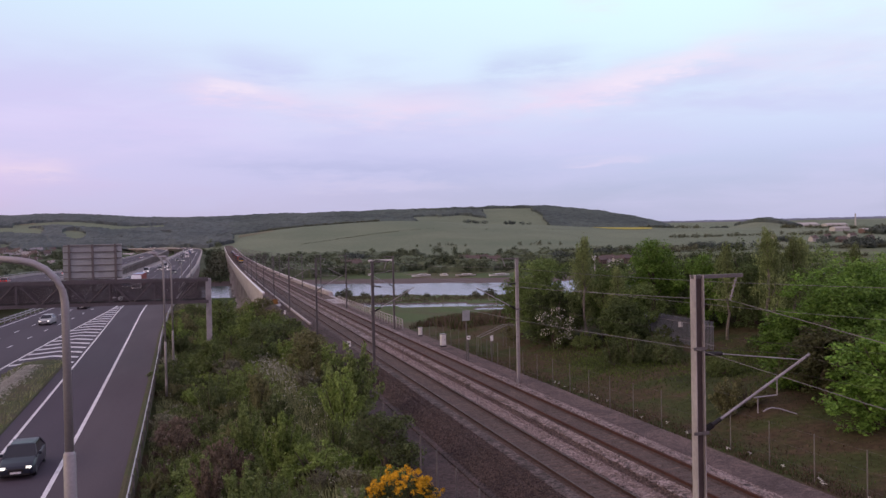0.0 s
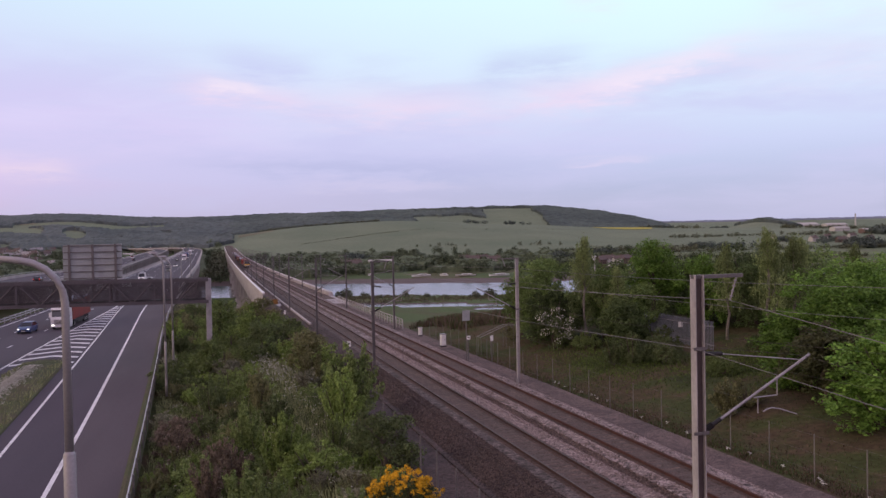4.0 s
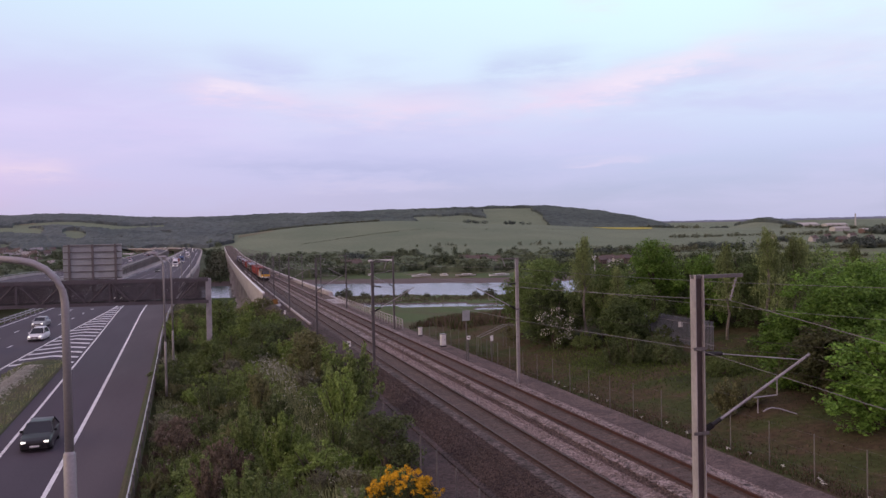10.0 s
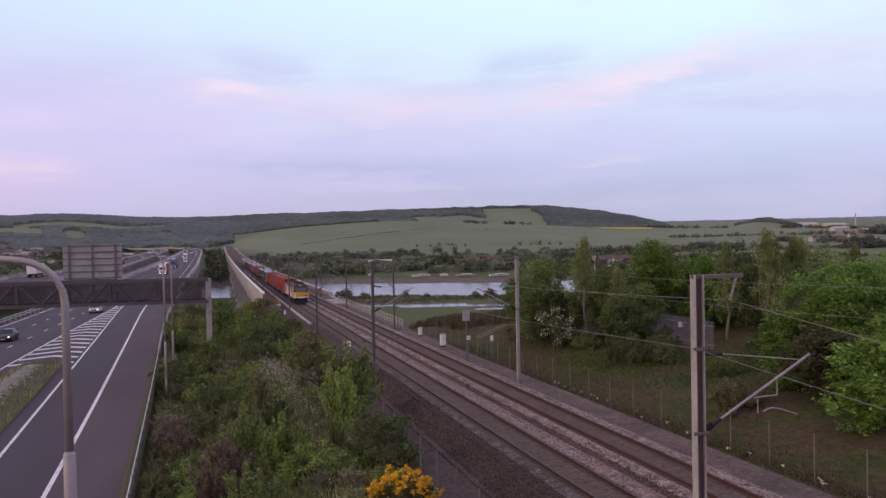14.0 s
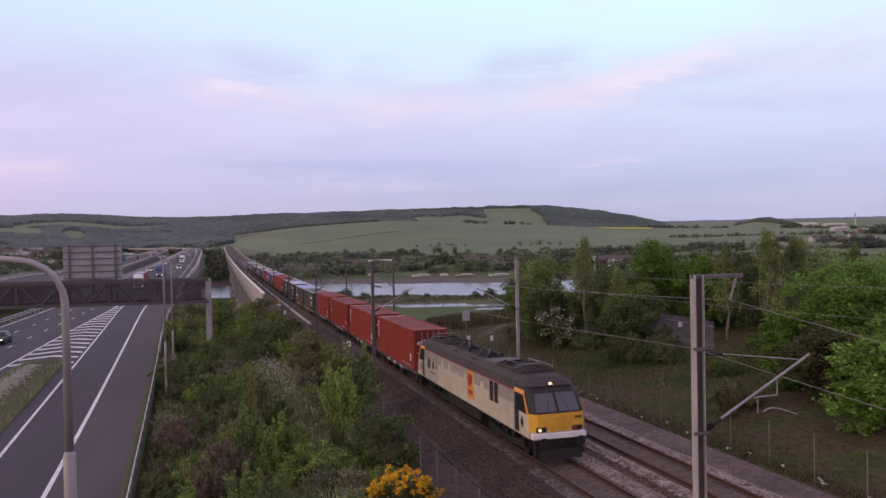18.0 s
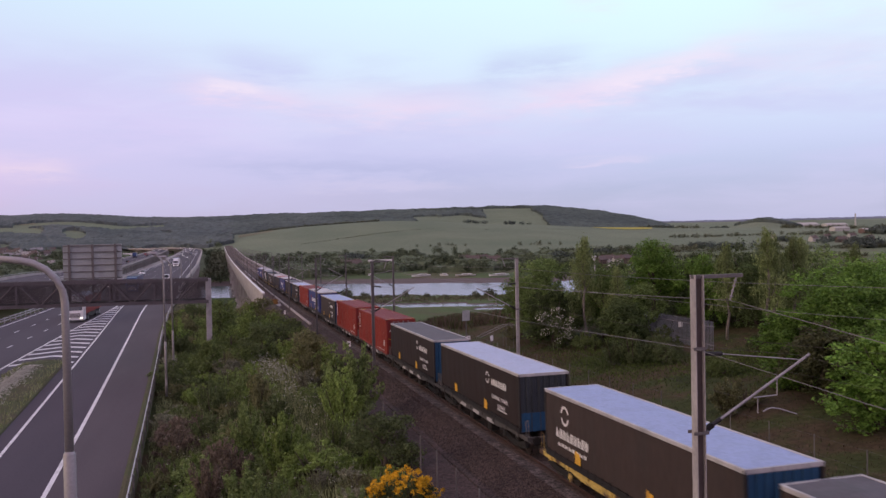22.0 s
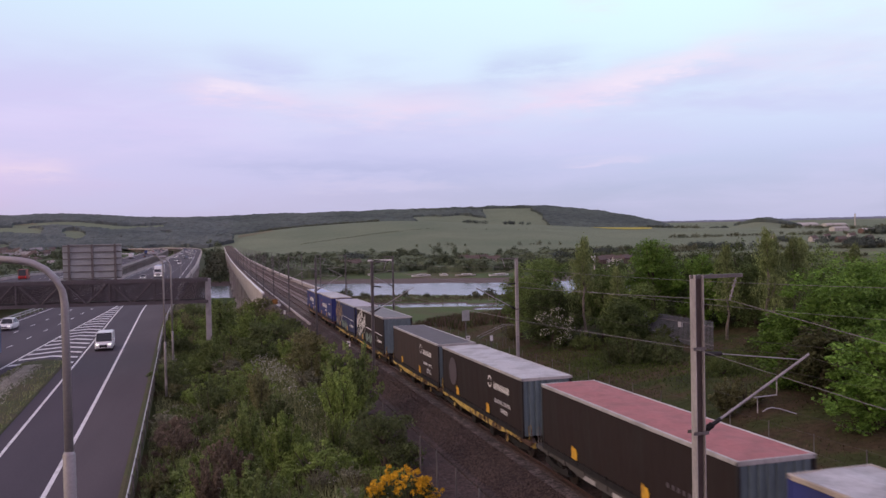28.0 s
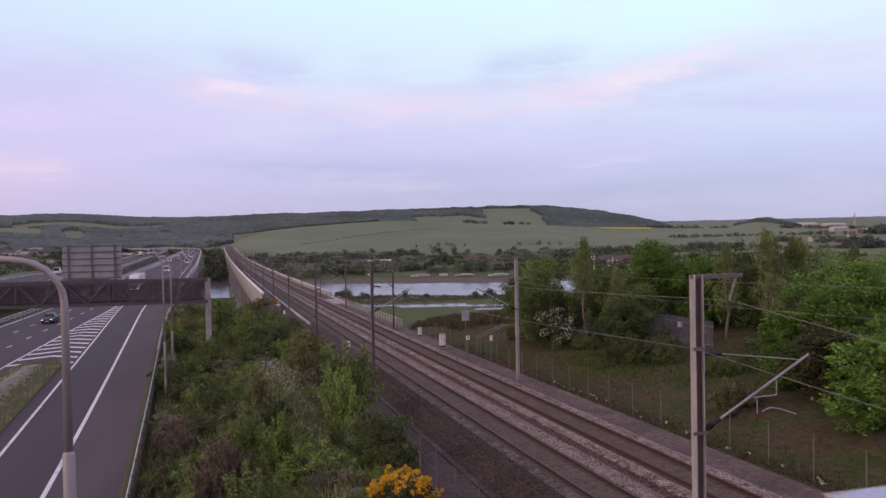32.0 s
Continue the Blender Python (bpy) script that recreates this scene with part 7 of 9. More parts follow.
def container_45(front_doors=True):
    """A red 45-foot box: corrugated sides and roof, corner posts, doors with locking bars."""
    t = thing("shipping_container", "red ribbed steel shipping container with worn yellow roof corners", "container", group="containers on the train")
    H = 2.896
    y0, y1 = -LEN / 2, LEN / 2
    for x in (-HALF, HALF):
        g = Geo()
        ribbed(g, x + (0.012 if x < 0 else -0.012), y0 + 0.17, y1 - 0.17, 0.16, H - 0.1, 0.28, 0.034)
        part("side_panel", g, M["red"], t)
        for z in (0.0, H - 0.11):
            g = Geo()
            a, b = (x, x + 0.08) if x < 0 else (x - 0.08, x)
            g.box(a, b, y0 + 0.16, y1 - 0.16, z, z + (0.17 if z == 0 else 0.11))
            part("side_rail", g, M["red"], t)
        for y in (y0, y1):
            g = Geo()
            a, b = (x, x + 0.16) if x < 0 else (x - 0.16, x)
            g.loft_box(a, b, min(y, y - math.copysign(0.17, y)), max(y, y - math.copysign(0.17, y)), 0.0, H, 0.012)
            part("corner_post", g, M["red"], t)
            for z in (-0.002, H - 0.118):
                g = Geo()
                g.loft_box(a - 0.004 if x < 0 else a, b if x < 0 else b + 0.004, min(y, y - math.copysign(0.18, y)) - 0.004, max(y, y - math.copysign(0.18, y)) + 0.004, z, z + 0.12, 0.01)
                part("corner_casting", g, M["red_dark"], t)
    g = Geo()
    n = 40
    pts = []
    for i in range(n):
        a, p = y0 + 0.7 + (LEN - 1.4) * i / n, (LEN - 1.4) / n
        pts += [(a, 0), (a + 0.4 * p, 0), (a + 0.5 * p, -0.018), (a + 0.9 * p, -0.018)]
    g.rings([[(x, y, H - 0.035 + d) for y, d in pts] for x in (-HALF + 0.075, HALF - 0.075)], False, False)
    part("roof", g, M["red_roof"], t)
    for ya, yb in ((y0 + 0.02, y0 + 0.7), (y1 - 0.7, y1 - 0.02)):
        g = Geo()
        g.box(-HALF + 0.06, HALF - 0.06, ya, yb, H - 0.08, H - 0.03)
        part("roof_plate", g, M["red_roof"], t)
        for x in (-HALF + 0.02, HALF - 0.70):
            g = Geo()
            g.box(x, x + 0.68, ya + 0.02, yb - 0.12, H - 0.028, H - 0.012)
            part("corner_marking", g, M["pad_yellow"], t, "worn yellow corner marking")
        g = Geo()
        g.box(-0.52, 0.52, ya + 0.05, ya + 0.2, H - 0.028, H - 0.019)
        part("roof_marking", g, M["letters"], t)
    # door end
    g = Geo()
    g.box(-HALF + 0.16, HALF - 0.16, y0 + 0.03, y0 + 0.08, 0.15, H - 0.13)
    door = part("door_end", g, M["red_dark"], t)
    for x in (-0.62, -0.22, 0.22, 0.62):
        g = Geo()
        g.tube([(x, y0 + 0.005, 0.12), (x, y0 + 0.005, H - 0.13)], 0.022, 6)
        part("locking_bar", g, M["galv"], door)
    for z in (0.0, H - 0.13):
        g = Geo()
        g.box(-HALF + 0.16, HALF - 0.16, y0 + 0.01, y0 + 0.12, z, z + 0.14)
        part("end_rail", g, M["red"], t)
    for z in (0.62, 1.25):
        g = Geo()
        g.box(-HALF + 0.2, -0.15, y0 - 0.005, y0 + 0.02, z, z + 0.03)
        part("door_handle", g, M["yellow"], door)
    letters("45", 0.50, door, Matrix.Translation((-1.02, y0 - 0.002, 1.78)) @ ENDS)
    g = Geo()
    g.box(-0.5, -0.02, y0 - 0.012, y0 - 0.002, 1.82, 2.18)
    plate = part("notice", g, M["letters"], door)
    g = Geo()
    g.box(-0.42, -0.12, y0 - 0.018, y0 - 0.014, 1.98, 2.10)
    part("bar", g, M["frame_black"], plate)
    g = Geo()
    for k in range(7):
        g.box(0.12 + 0.13 * k, 0.2 + 0.13 * k, y0 - 0.012, y0 - 0.002, 2.3, 2.38)
    part("code_bar", g, M["letters"], door)
    g = Geo()
    g.box(-HALF + 0.16, HALF - 0.16, y1 - 0.08, y1 - 0.03, 0.15, H - 0.13)
    part("bulkhead", g, M["red"], t)
    # side lettering as plain bars
    bars = [(y1 - 0.60, y1 - 0.86, 2.40 - 0.24 * k, 2.58 - 0.24 * k) for k in range(6)] + [(y0 + 1.15, y0 + 0.85, 0.62, 1.12), (y0 + 1.3, y0 + 1.22, 1.6, 1.68)]
    for a, b, z0, z1 in bars:
        g = Geo()
        side_bar(g, a, b, z0, z1)
        part("side_marking", g, M["letters"], t)
    g = Geo()
    for k in range(10):
        side_bar(g, y0 + 3.8 - 0.3 * k, y0 + 3.62 - 0.3 * k, 0.24, 0.29)
    tagged(part("small_print", g, M["letters"], t), kind="stuff")
    return t


M["pad_yellow"] = material("worn_yellow_marking", (0.70, 0.50, 0.17), 0.7, spread=0.15, scale=4, fine=20, second=(0.40, 0.22, 0.12))


def ring_mark(g, yc, zc, r, inner):
    """A ring in two halves that chase each other."""
    for k in (0, 1):
        aa = [math.pi * k + 0.25 + 2.55 * i / 9 for i in range(10)]
        g.rings([[(-1.272, yc + q * math.cos(a), zc + q * math.sin(a)) for q in (r, r * inner)] + [(-1.266, yc + q * math.cos(a), zc + q * math.sin(a)) for q in (r * inner, r)] for a in aa])


def glyph_row(g, y, pitch, n, z0, z1, slant=0.0):
    """A row of unreadable signs as plain slanted bars, running towards the train's head."""
    h = z1 - z0
    for k in range(n):
        a = y - pitch * k
        tall = (0.72, 1.0, 0.86)[k % 3]
        side_bar(g, a, a - pitch * 0.30, z0, z1, -1.266, slant)
        side_bar(g, a - pitch * 0.42, a - pitch * 0.72, z0, z0 + tall * h, -1.266, slant * tall)


def swap_body(label, curtain, roof, edge, end, H=2.75, mark="ring", graffiti=False):
    """A curtain-sided swap body with frame, bulkhead, roof sheet and lashing straps."""
    t = thing("swap_body", label, "swap body", group="swap bodies on the train")
    y0, y1 = -LEN / 2 + 0.03, LEN / 2 - 0.03
    for x in (-HALF, HALF):
        s = -1 if x < 0 else 1
        g = Geo()
        n = 44
        lo, mid, hi = [], [], []
        for i in range(n + 1):
            y = lerp(y0 + 0.12, y1 - 0.12, i / n)
            wob = 0.012 * math.sin(i * 1.9) + 0.010 * math.sin(i * 0.63 + 1)
            lo.append((x - s * 0.03, y, 0.26))
            mid.append((x - s * (0.012 + wob * 0.5), y, 1.4))
            hi.append((x - s * 0.03, y, H - 0.13))
        g.rings([lo, mid, hi], False, False)
        part("curtain", g, M[curtain], t)
        g = Geo()
        a, b = (x, x + 0.09) if x < 0 else (x - 0.09, x)
        g.box(a, b, y0, y1, 0.0, 0.24)
        part("bottom_rail", g, M["frame_black"], t)
        g = Geo()
        g.loft_box(a, b, y0, y1, H - 0.13, H + 0.012, 0.02)
        part("roof_edge", g, M[edge], t)
        for y in (y0 + 0.06, y1 - 0.06):
            g = Geo()
            g.loft_box(a, b, y - 0.06, y + 0.06, 0.0, H - 0.02, 0.012)
            part("corner_post", g, M[curtain if edge == "edge_buff" else "frame_black"], t)
        g = Geo()
        for k in range(22):
            y = lerp(y0 + 0.4, y1 - 0.4, k / 21)
            a2, b2 = (x - 0.012, x + 0.02) if x < 0 else (x - 0.02, x + 0.012)
            g.box(a2, b2, y - 0.012, y + 0.012, 0.10, 0.34)
        tagged(part("strap_row", g, M["frame_black"], t), kind="stuff")
    g = Geo()
    n = 26
    rows = [[(x, lerp(y0 + 0.05, y1 - 0.05, i / n), H - 0.012 + 0.008 * math.sin(i * 2.2 + x) + (0.025 if abs(x) < 0.3 else 0)) for x in (-HALF + 0.085, -0.6, 0.0, 0.6, HALF - 0.085)] for i in range(n + 1)]
    g.rings(rows, False, False)
    part("roof", g, M[roof], t)
    for y, s in ((y0, 1), (y1, -1)):
        if end == "end_dark":
            g = Geo()
            g.box(-HALF + 0.1, HALF - 0.1, min(y + s * 0.004, y + s * 0.03), max(y + s * 0.004, y + s * 0.03), 0.08, 0.95)
            part("kick_panel", g, M["end_blue"], t, "blue lower end panel")
            for x in (-0.66, -0.22, 0.22, 0.66):
                g = Geo()
                g.tube([(x, y - s * 0.005, 0.1), (x, y - s * 0.005, H - 0.12)], 0.02, 6)
                part("locking_bar", g, M["end_dark"], t)
        g = Geo()
        pts = []
        for k in range(8):
            a, p = -HALF + 0.09 + (2 * HALF - 0.18) * k / 8, (2 * HALF - 0.18) / 8
            pts += [(a, 0), (a + 0.55 * p, 0), (a + 0.65 * p, 0.045), (a + 0.92 * p, 0.045)]
        g.rings([[(x, y + s * (0.02 + d), z) for x, d in pts] for z in (0.1, H - 0.08)], False, False)
        part("bulkhead", g, M[end], t)
        g = Geo()
        g.box(-HALF, HALF, min(y, y + s * 0.07), max(y, y + s * 0.07), H - 0.12, H + 0.008)
        part("end_rail", g, M[edge], t)
    for u in (0.22, 0.62):
        g = Geo()
        yy = lerp(y1, y0, u)
        side_bar(g, yy, yy - 0.44, 0.30, 0.74, -1.268)
        side_bar(g, yy - 0.05, yy - 0.18, 0.742, 0.80, -1.268)
        side_bar(g, yy - 0.442, yy - 0.50, 0.30, 0.62, -1.268)
        part("grapple_plate", g, M["yellow"], t, "yellow lifting marker plate")
    mat = "letters"
    if mark == "ring":
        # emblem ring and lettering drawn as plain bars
        yc, zc, r = y0 + 4.55, 1.98, 0.30
        g = Geo()
        ring_mark(g, yc, zc, r, 0.74)
        part("emblem", g, M[mat], t)
        g = Geo()
        glyph_row(g, y0 + 3.95, 0.25, 9, 1.70, 2.02, 0.05)
        part("lettering", g, M[mat], t, "white lettering drawn as bars")
        m = Matrix.Translation((-1.266, y0 + 3.9, 1.05)) @ SIDE
        letters("CHANNEL TUNNEL", 0.27, t, m)
        letters("EXPRESS", 0.27, t, Matrix.Translation((-1.266, y0 + 3.0, 0.68)) @ SIDE)
        g = Geo()
        side_bar(g, y0 + 3.05, y0 + 1.75, 0.58, 0.63)
        part("underline", g, M[mat], t)
    elif mark == "large":
        g = Geo()
        yc, zc, r = y1 - 2.1, 1.95, 0.40
        ring_mark(g, yc, zc, r, 0.74)
        part("emblem", g, M[mat], t)
        g = Geo()
        glyph_row(g, y1 - 1.2, 0.34, 9, 0.98, 1.36, 0.06)
        glyph_row(g, y1 - 1.4, 0.34, 8, 0.66, 0.80)
        part("lettering", g, M[mat], t, "white lettering drawn as bars")
    elif mark == "blue":
        g = Geo()
        yc, zc, r = y1 - 3.65, 1.78, 0.46
        ring_mark(g, yc, zc, r, 0.66)
        part("emblem", g, M["sign_red"], t, "dark red ring emblem")
        g = Geo()
        glyph_row(g, y1 - 4.5, 0.52, 9, 1.36, 1.92, 0.09)
        glyph_row(g, y1 - 7.4, 0.18, 8, 0.96, 1.18)
        part("lettering", g, M[mat], t, "white lettering drawn as bars")
        g = Geo()
        for k, w in enumerate((1.35, 0.85, 1.0, 1.5, 1.25)):
            side_bar(g, y1 - 0.95, y1 - 0.95 - w, 2.18 - 0.4 * k, 2.25 - 0.4 * k, -1.266)
            side_bar(g, y1 - 0.55, y1 - 0.72, 2.14 - 0.4 * k, 2.30 - 0.4 * k, -1.266)
        part("small_print", g, M["roof_grey"], t, "faint grey list of writing")
        g = Geo()
        side_bar(g, y0 + 2.8, y0 + 1.6, 2.02, 2.1, -1.266)
        side_bar(g, y0 + 3.2, y0 + 2.9, 0.6, 0.98, -1.266)
        for k in range(5):
            side_bar(g, y0 + 2.5 - 0.2 * k, y0 + 2.36 - 0.2 * k, 0.62, 0.92, -1.266)
        part("small_print", g, M[mat], t)
        g = Geo()
        side_bar(g, y0 + 1.35, y0 + 0.95, 1.98, 2.2, -1.267)
        part("sticker", g, M["sign_red"], t)
    elif mark == "faint":
        g = Geo()
        for k in range(6):
            side_bar(g, y0 + 3.6 - 0.3 * k, y0 + 3.45 - 0.3 * k, 1.1, 1.25, -1.266)
        part("small_print", g, M["roof_grey"], t, "faint grey writing")
    elif mark == "disc":
        g = Geo()
        g.disc_x(-1.272, -1.266, y1 - 2.3, 1.55, 0.80, 24)
        part("emblem", g, M["roof_grey"], t, "large grey disc")
    if mark == "disc":
        g = Geo()
        yc, zc, r = y0 + 4.55, 1.98, 0.30
        ring_mark(g, yc, zc, r, 0.74)
        glyph_row(g, y0 + 3.95, 0.25, 9, 1.70, 2.02, 0.05)
        part("lettering", g, M[mat], t, "white emblem and lettering drawn as bars")
        letters("CHANNEL TUNNEL", 0.27, t, Matrix.Translation((-1.266, y0 + 3.9, 1.05)) @ SIDE)
        letters("EXPRESS", 0.27, t, Matrix.Translation((-1.266, y0 + 3.0, 0.68)) @ SIDE)
    if graffiti:
        col = graffiti
        # two rows of fat letters climbing along the rear end
        up = Matrix.Rotation(radians(20), 4, "Z")
        for words, y, z in (("MEGA", y1 - 0.10, 1.12), ("COMBI", y1 - 1.15, 0.34)):
            part("painted_letters", text_mesh(words, 1.36, col, 0.004, 0.03, 0.25), None, t, "fat slanting white letters" if col == "letters" else "fat slanting tan letters", at=Matrix.Translation((-1.268, y, z)) @ SIDE @ up)
        rng = random.Random(8)

        def tag(mat, label, ya, n, w, z0, h, x):
            """Rounded spray-painted shapes that cannot be read."""
            for k in range(n):
                g = Geo()
                c, zc = ya - w * (k + 0.5), z0 + h / 2 + 0.06 * math.sin(k * 2.1)
                for j in range(3):
                    ang = rng.uniform(-0.5, 0.5) + (1.2 if j == 1 else 0.0)
                    hy, hz, r = 0.34 * w * math.sin(ang), 0.46 * h * math.cos(ang), w * 0.21
                    yc, zz = c + w * rng.uniform(-0.22, 0.22), zc + h * rng.uniform(-0.12, 0.12)
                    ring = [(yc + hy * math.cos(a) + r * math.cos(a) * math.cos(ang) + r * math.sin(a), zz + hz * math.cos(a) + r * math.sin(a) * 0.6) for a in (6.283 * q / 12 for q in range(12))]
                    g.rings([[(x - 0.004 - 0.001 * j, p, q) for p, q in ring], [(x, p, q) for p, q in ring]])
                part("scrawl", g, M[mat], t, label)
        tag("scrawl", "pale spray-painted scrawl", y1 - 0.3, 6, 0.62, 0.28, 0.85, -1.262)
        tag("scrawl_green", "pale green spray-painted scrawl", y1 - 4.9, 6, 0.68, 0.26, 0.95, -1.264)
        g = Geo()
        g.tube([(-1.266, y1 - 4.3, 0.95), (-1.266, y1 - 5.2, 1.62), (-1.266, y0 + 0.7, 1.55)], 0.03, 4)
        part("painted_line", g, M["letters"], t)
        yc, zc, r = y0 + 3.0, 1.05, 0.24
        g = Geo()
        n = 16
        g.rings([[(-1.272, yc + rr * math.cos(q), zc + rr * math.sin(q)) for rr in (r, r * 0.74)] + [(-1.266, yc + rr * math.cos(q), zc + rr * math.sin(q)) for rr in (r * 0.74, r)] for q in (6.283 * k / n + 0.4 for k in range(n - 1))])
        part("emblem", g, M["letters"], t)
        g = Geo()
        for k in range(7):
            side_bar(g, y0 + 2.6 - 0.26 * k, y0 + 2.42 - 0.26 * k, 0.85, 1.05, -1.266)
        part("lettering", g, M["letters"], t)
    return t


M["scrawl"] = material("spray_paint", (0.34, 0.36, 0.36), 0.6, spread=0.2, scale=3, fine=9, second=(0.10, 0.12, 0.12))
M["scrawl_green"] = material("green_grey_spray_paint", (0.30, 0.38, 0.34), 0.6, spread=0.2, scale=3, fine=9, second=(0.08, 0.12, 0.10))
M["tan_paint"] = material("tan_spray_paint", (0.40, 0.28, 0.19), 0.6, spread=0.2, scale=3, fine=9, second=(0.22, 0.16, 0.14))


def bogie(parent, y, w=0.46, axles=(-0.9, 0.9), part_name="bogie"):
    g = Geo()
    for x in (-0.98, 0.98):
        g.prism_x([(y + axles[0] - 0.5, 0.42), (y + axles[0] - 0.35, 0.72), (y - 0.4, 0.5), (y + 0.4, 0.5), (y + axles[-1] + 0.35, 0.72), (y + axles[-1] + 0.5, 0.42), (y + axles[-1], 0.3), (y, 0.28), (y + axles[0], 0.3)], x - 0.07, x + 0.07)
    g.box(-0.98, 0.98, y - 0.2, y + 0.2, 0.42, 0.75)
    b = part(part_name, g, M["bogie"], parent)
    for a in axles:
        for x in (-0.72, 0.72):
            g = Geo()
            g.disc_x(x - 0.065, x + 0.065, y + a, w, w, 18)
            g.disc_x(x - 0.09, x + 0.09, y + a, w, w * 0.35, 10)
            part("wheel", g, M["tyre_steel"], b)
    return b


def flat_wagon(label, mat, deck):
    """A low skeleton wagon: side sills, cross beams, end platforms, bogies, buffers."""
    t = thing("flat_wagon", label, "wagon", group="wagons of the train")
    L = 15.3
    for s in (-1, 1):
        g = Geo()
        x = s * 1.13
        g.prism_x([(-L / 2, deck - 0.22), (-L / 2, deck - 0.03), (L / 2, deck - 0.03), (L / 2, deck - 0.22), (L / 2 - 3.2, deck - 0.22), (L / 2 - 4.2, deck - 0.36), (-L / 2 + 4.2, deck - 0.36), (-L / 2 + 3.2, deck - 0.22)], x - 0.06, x + 0.06)
        part("side_sill", g, M[mat], t)
        for y in (-2.4, 0.0, 2.4):
            g = Geo()
            g.box(x + s * 0.065, x + s * 0.085, y - 0.5, y + 0.5, deck - 0.34, deck - 0.16)
            part("data_panel", g, M["edge" if mat == "wagon_grey" else "wagon_yellow"], t)
    for y in (-L / 2 + 0.1, -5.2, -3.0, 0.0, 3.0, 5.2, L / 2 - 0.1):
        g = Geo()
        g.box(-1.07, 1.07, y - 0.09, y + 0.09, deck - 0.3, deck - 0.05)
        part("cross_beam", g, M[mat], t)
    g = Geo()
    g.box(-0.28, 0.28, -L / 2, L / 2, deck - 0.42, deck - 0.12)
    part("centre_sill", g, M["bogie"], t)
    for s in (-1, 1):
        bogie(t, s * (L / 2 - 2.0))
        for x in (-0.87, 0.87):
            g = Geo()
            g.tube([(x, s * L / 2, deck - 0.12), (x, s * (L / 2 + 0.28), deck - 0.12), (x, s * (L / 2 + 0.3), deck - 0.12), (x, s * (L / 2 + 0.34), deck - 0.12)], [0.09, 0.09, 0.2, 0.2], 10)
            part("buffer", g, M["bogie"], t)
        for x in (-1.12, 1.12):
            g = Geo()
            g.tube([(x, s * (L / 2 - 0.35), deck - 0.1), (x, s * (L / 2 - 0.35), deck + 0.62), (x, s * (L / 2 - 0.12), deck + 0.72), (x, s * (L / 2 - 0.05), deck + 0.62), (x, s * (L / 2 - 0.05), deck - 0.1)], 0.022, 6)
            part("grab_rail", g, M["wagon_yellow"] if mat == "wagon_yellow" else M["galv_dark"], t)
    for y in (-1.6, 1.5):
        g = Geo()
        g.loft_box(-1.0, -0.5, y - 0.3, y + 0.3, deck - 0.95, deck - 0.45, 0.05)
        part("brake_box", g, M["bogie"], t)
    g = Geo()
    g.tube([(0.5, -1.0, deck - 0.7), (0.5, 0.6, deck - 0.7)], 0.2, 10)
    part("air_tank", g, M["bogie"], t)
    # folding lugs and brackets along the sill
    for s in (-1, 1):
        for y in (-6.4, -4.7, -2.9, -1.0, 1.0, 2.9, 4.7, 6.4):
            g = Geo()
            g.loft_box(s * 1.2 - 0.05, s * 1.2 + 0.05, y - 0.13, y + 0.13, deck - 0.24, deck - 0.02, 0.015)
            part("lug", g, M[mat], t)
    for y in (-4.6, 4.4):
        g = Geo()
        g.disc_x(-1.24, -1.20, y, deck - 0.45, 0.17, 14)
        part("hand_wheel", g, M["wagon_yellow" if mat == "wagon_yellow" else "bogie"], t)
    return t


# Near-black that stands for the shade inside the roof openings.
M["pit"] = material("roof_pit_shade", (0.008, 0.007, 0.008), 0.9, spread=0.2, bump=0.0)


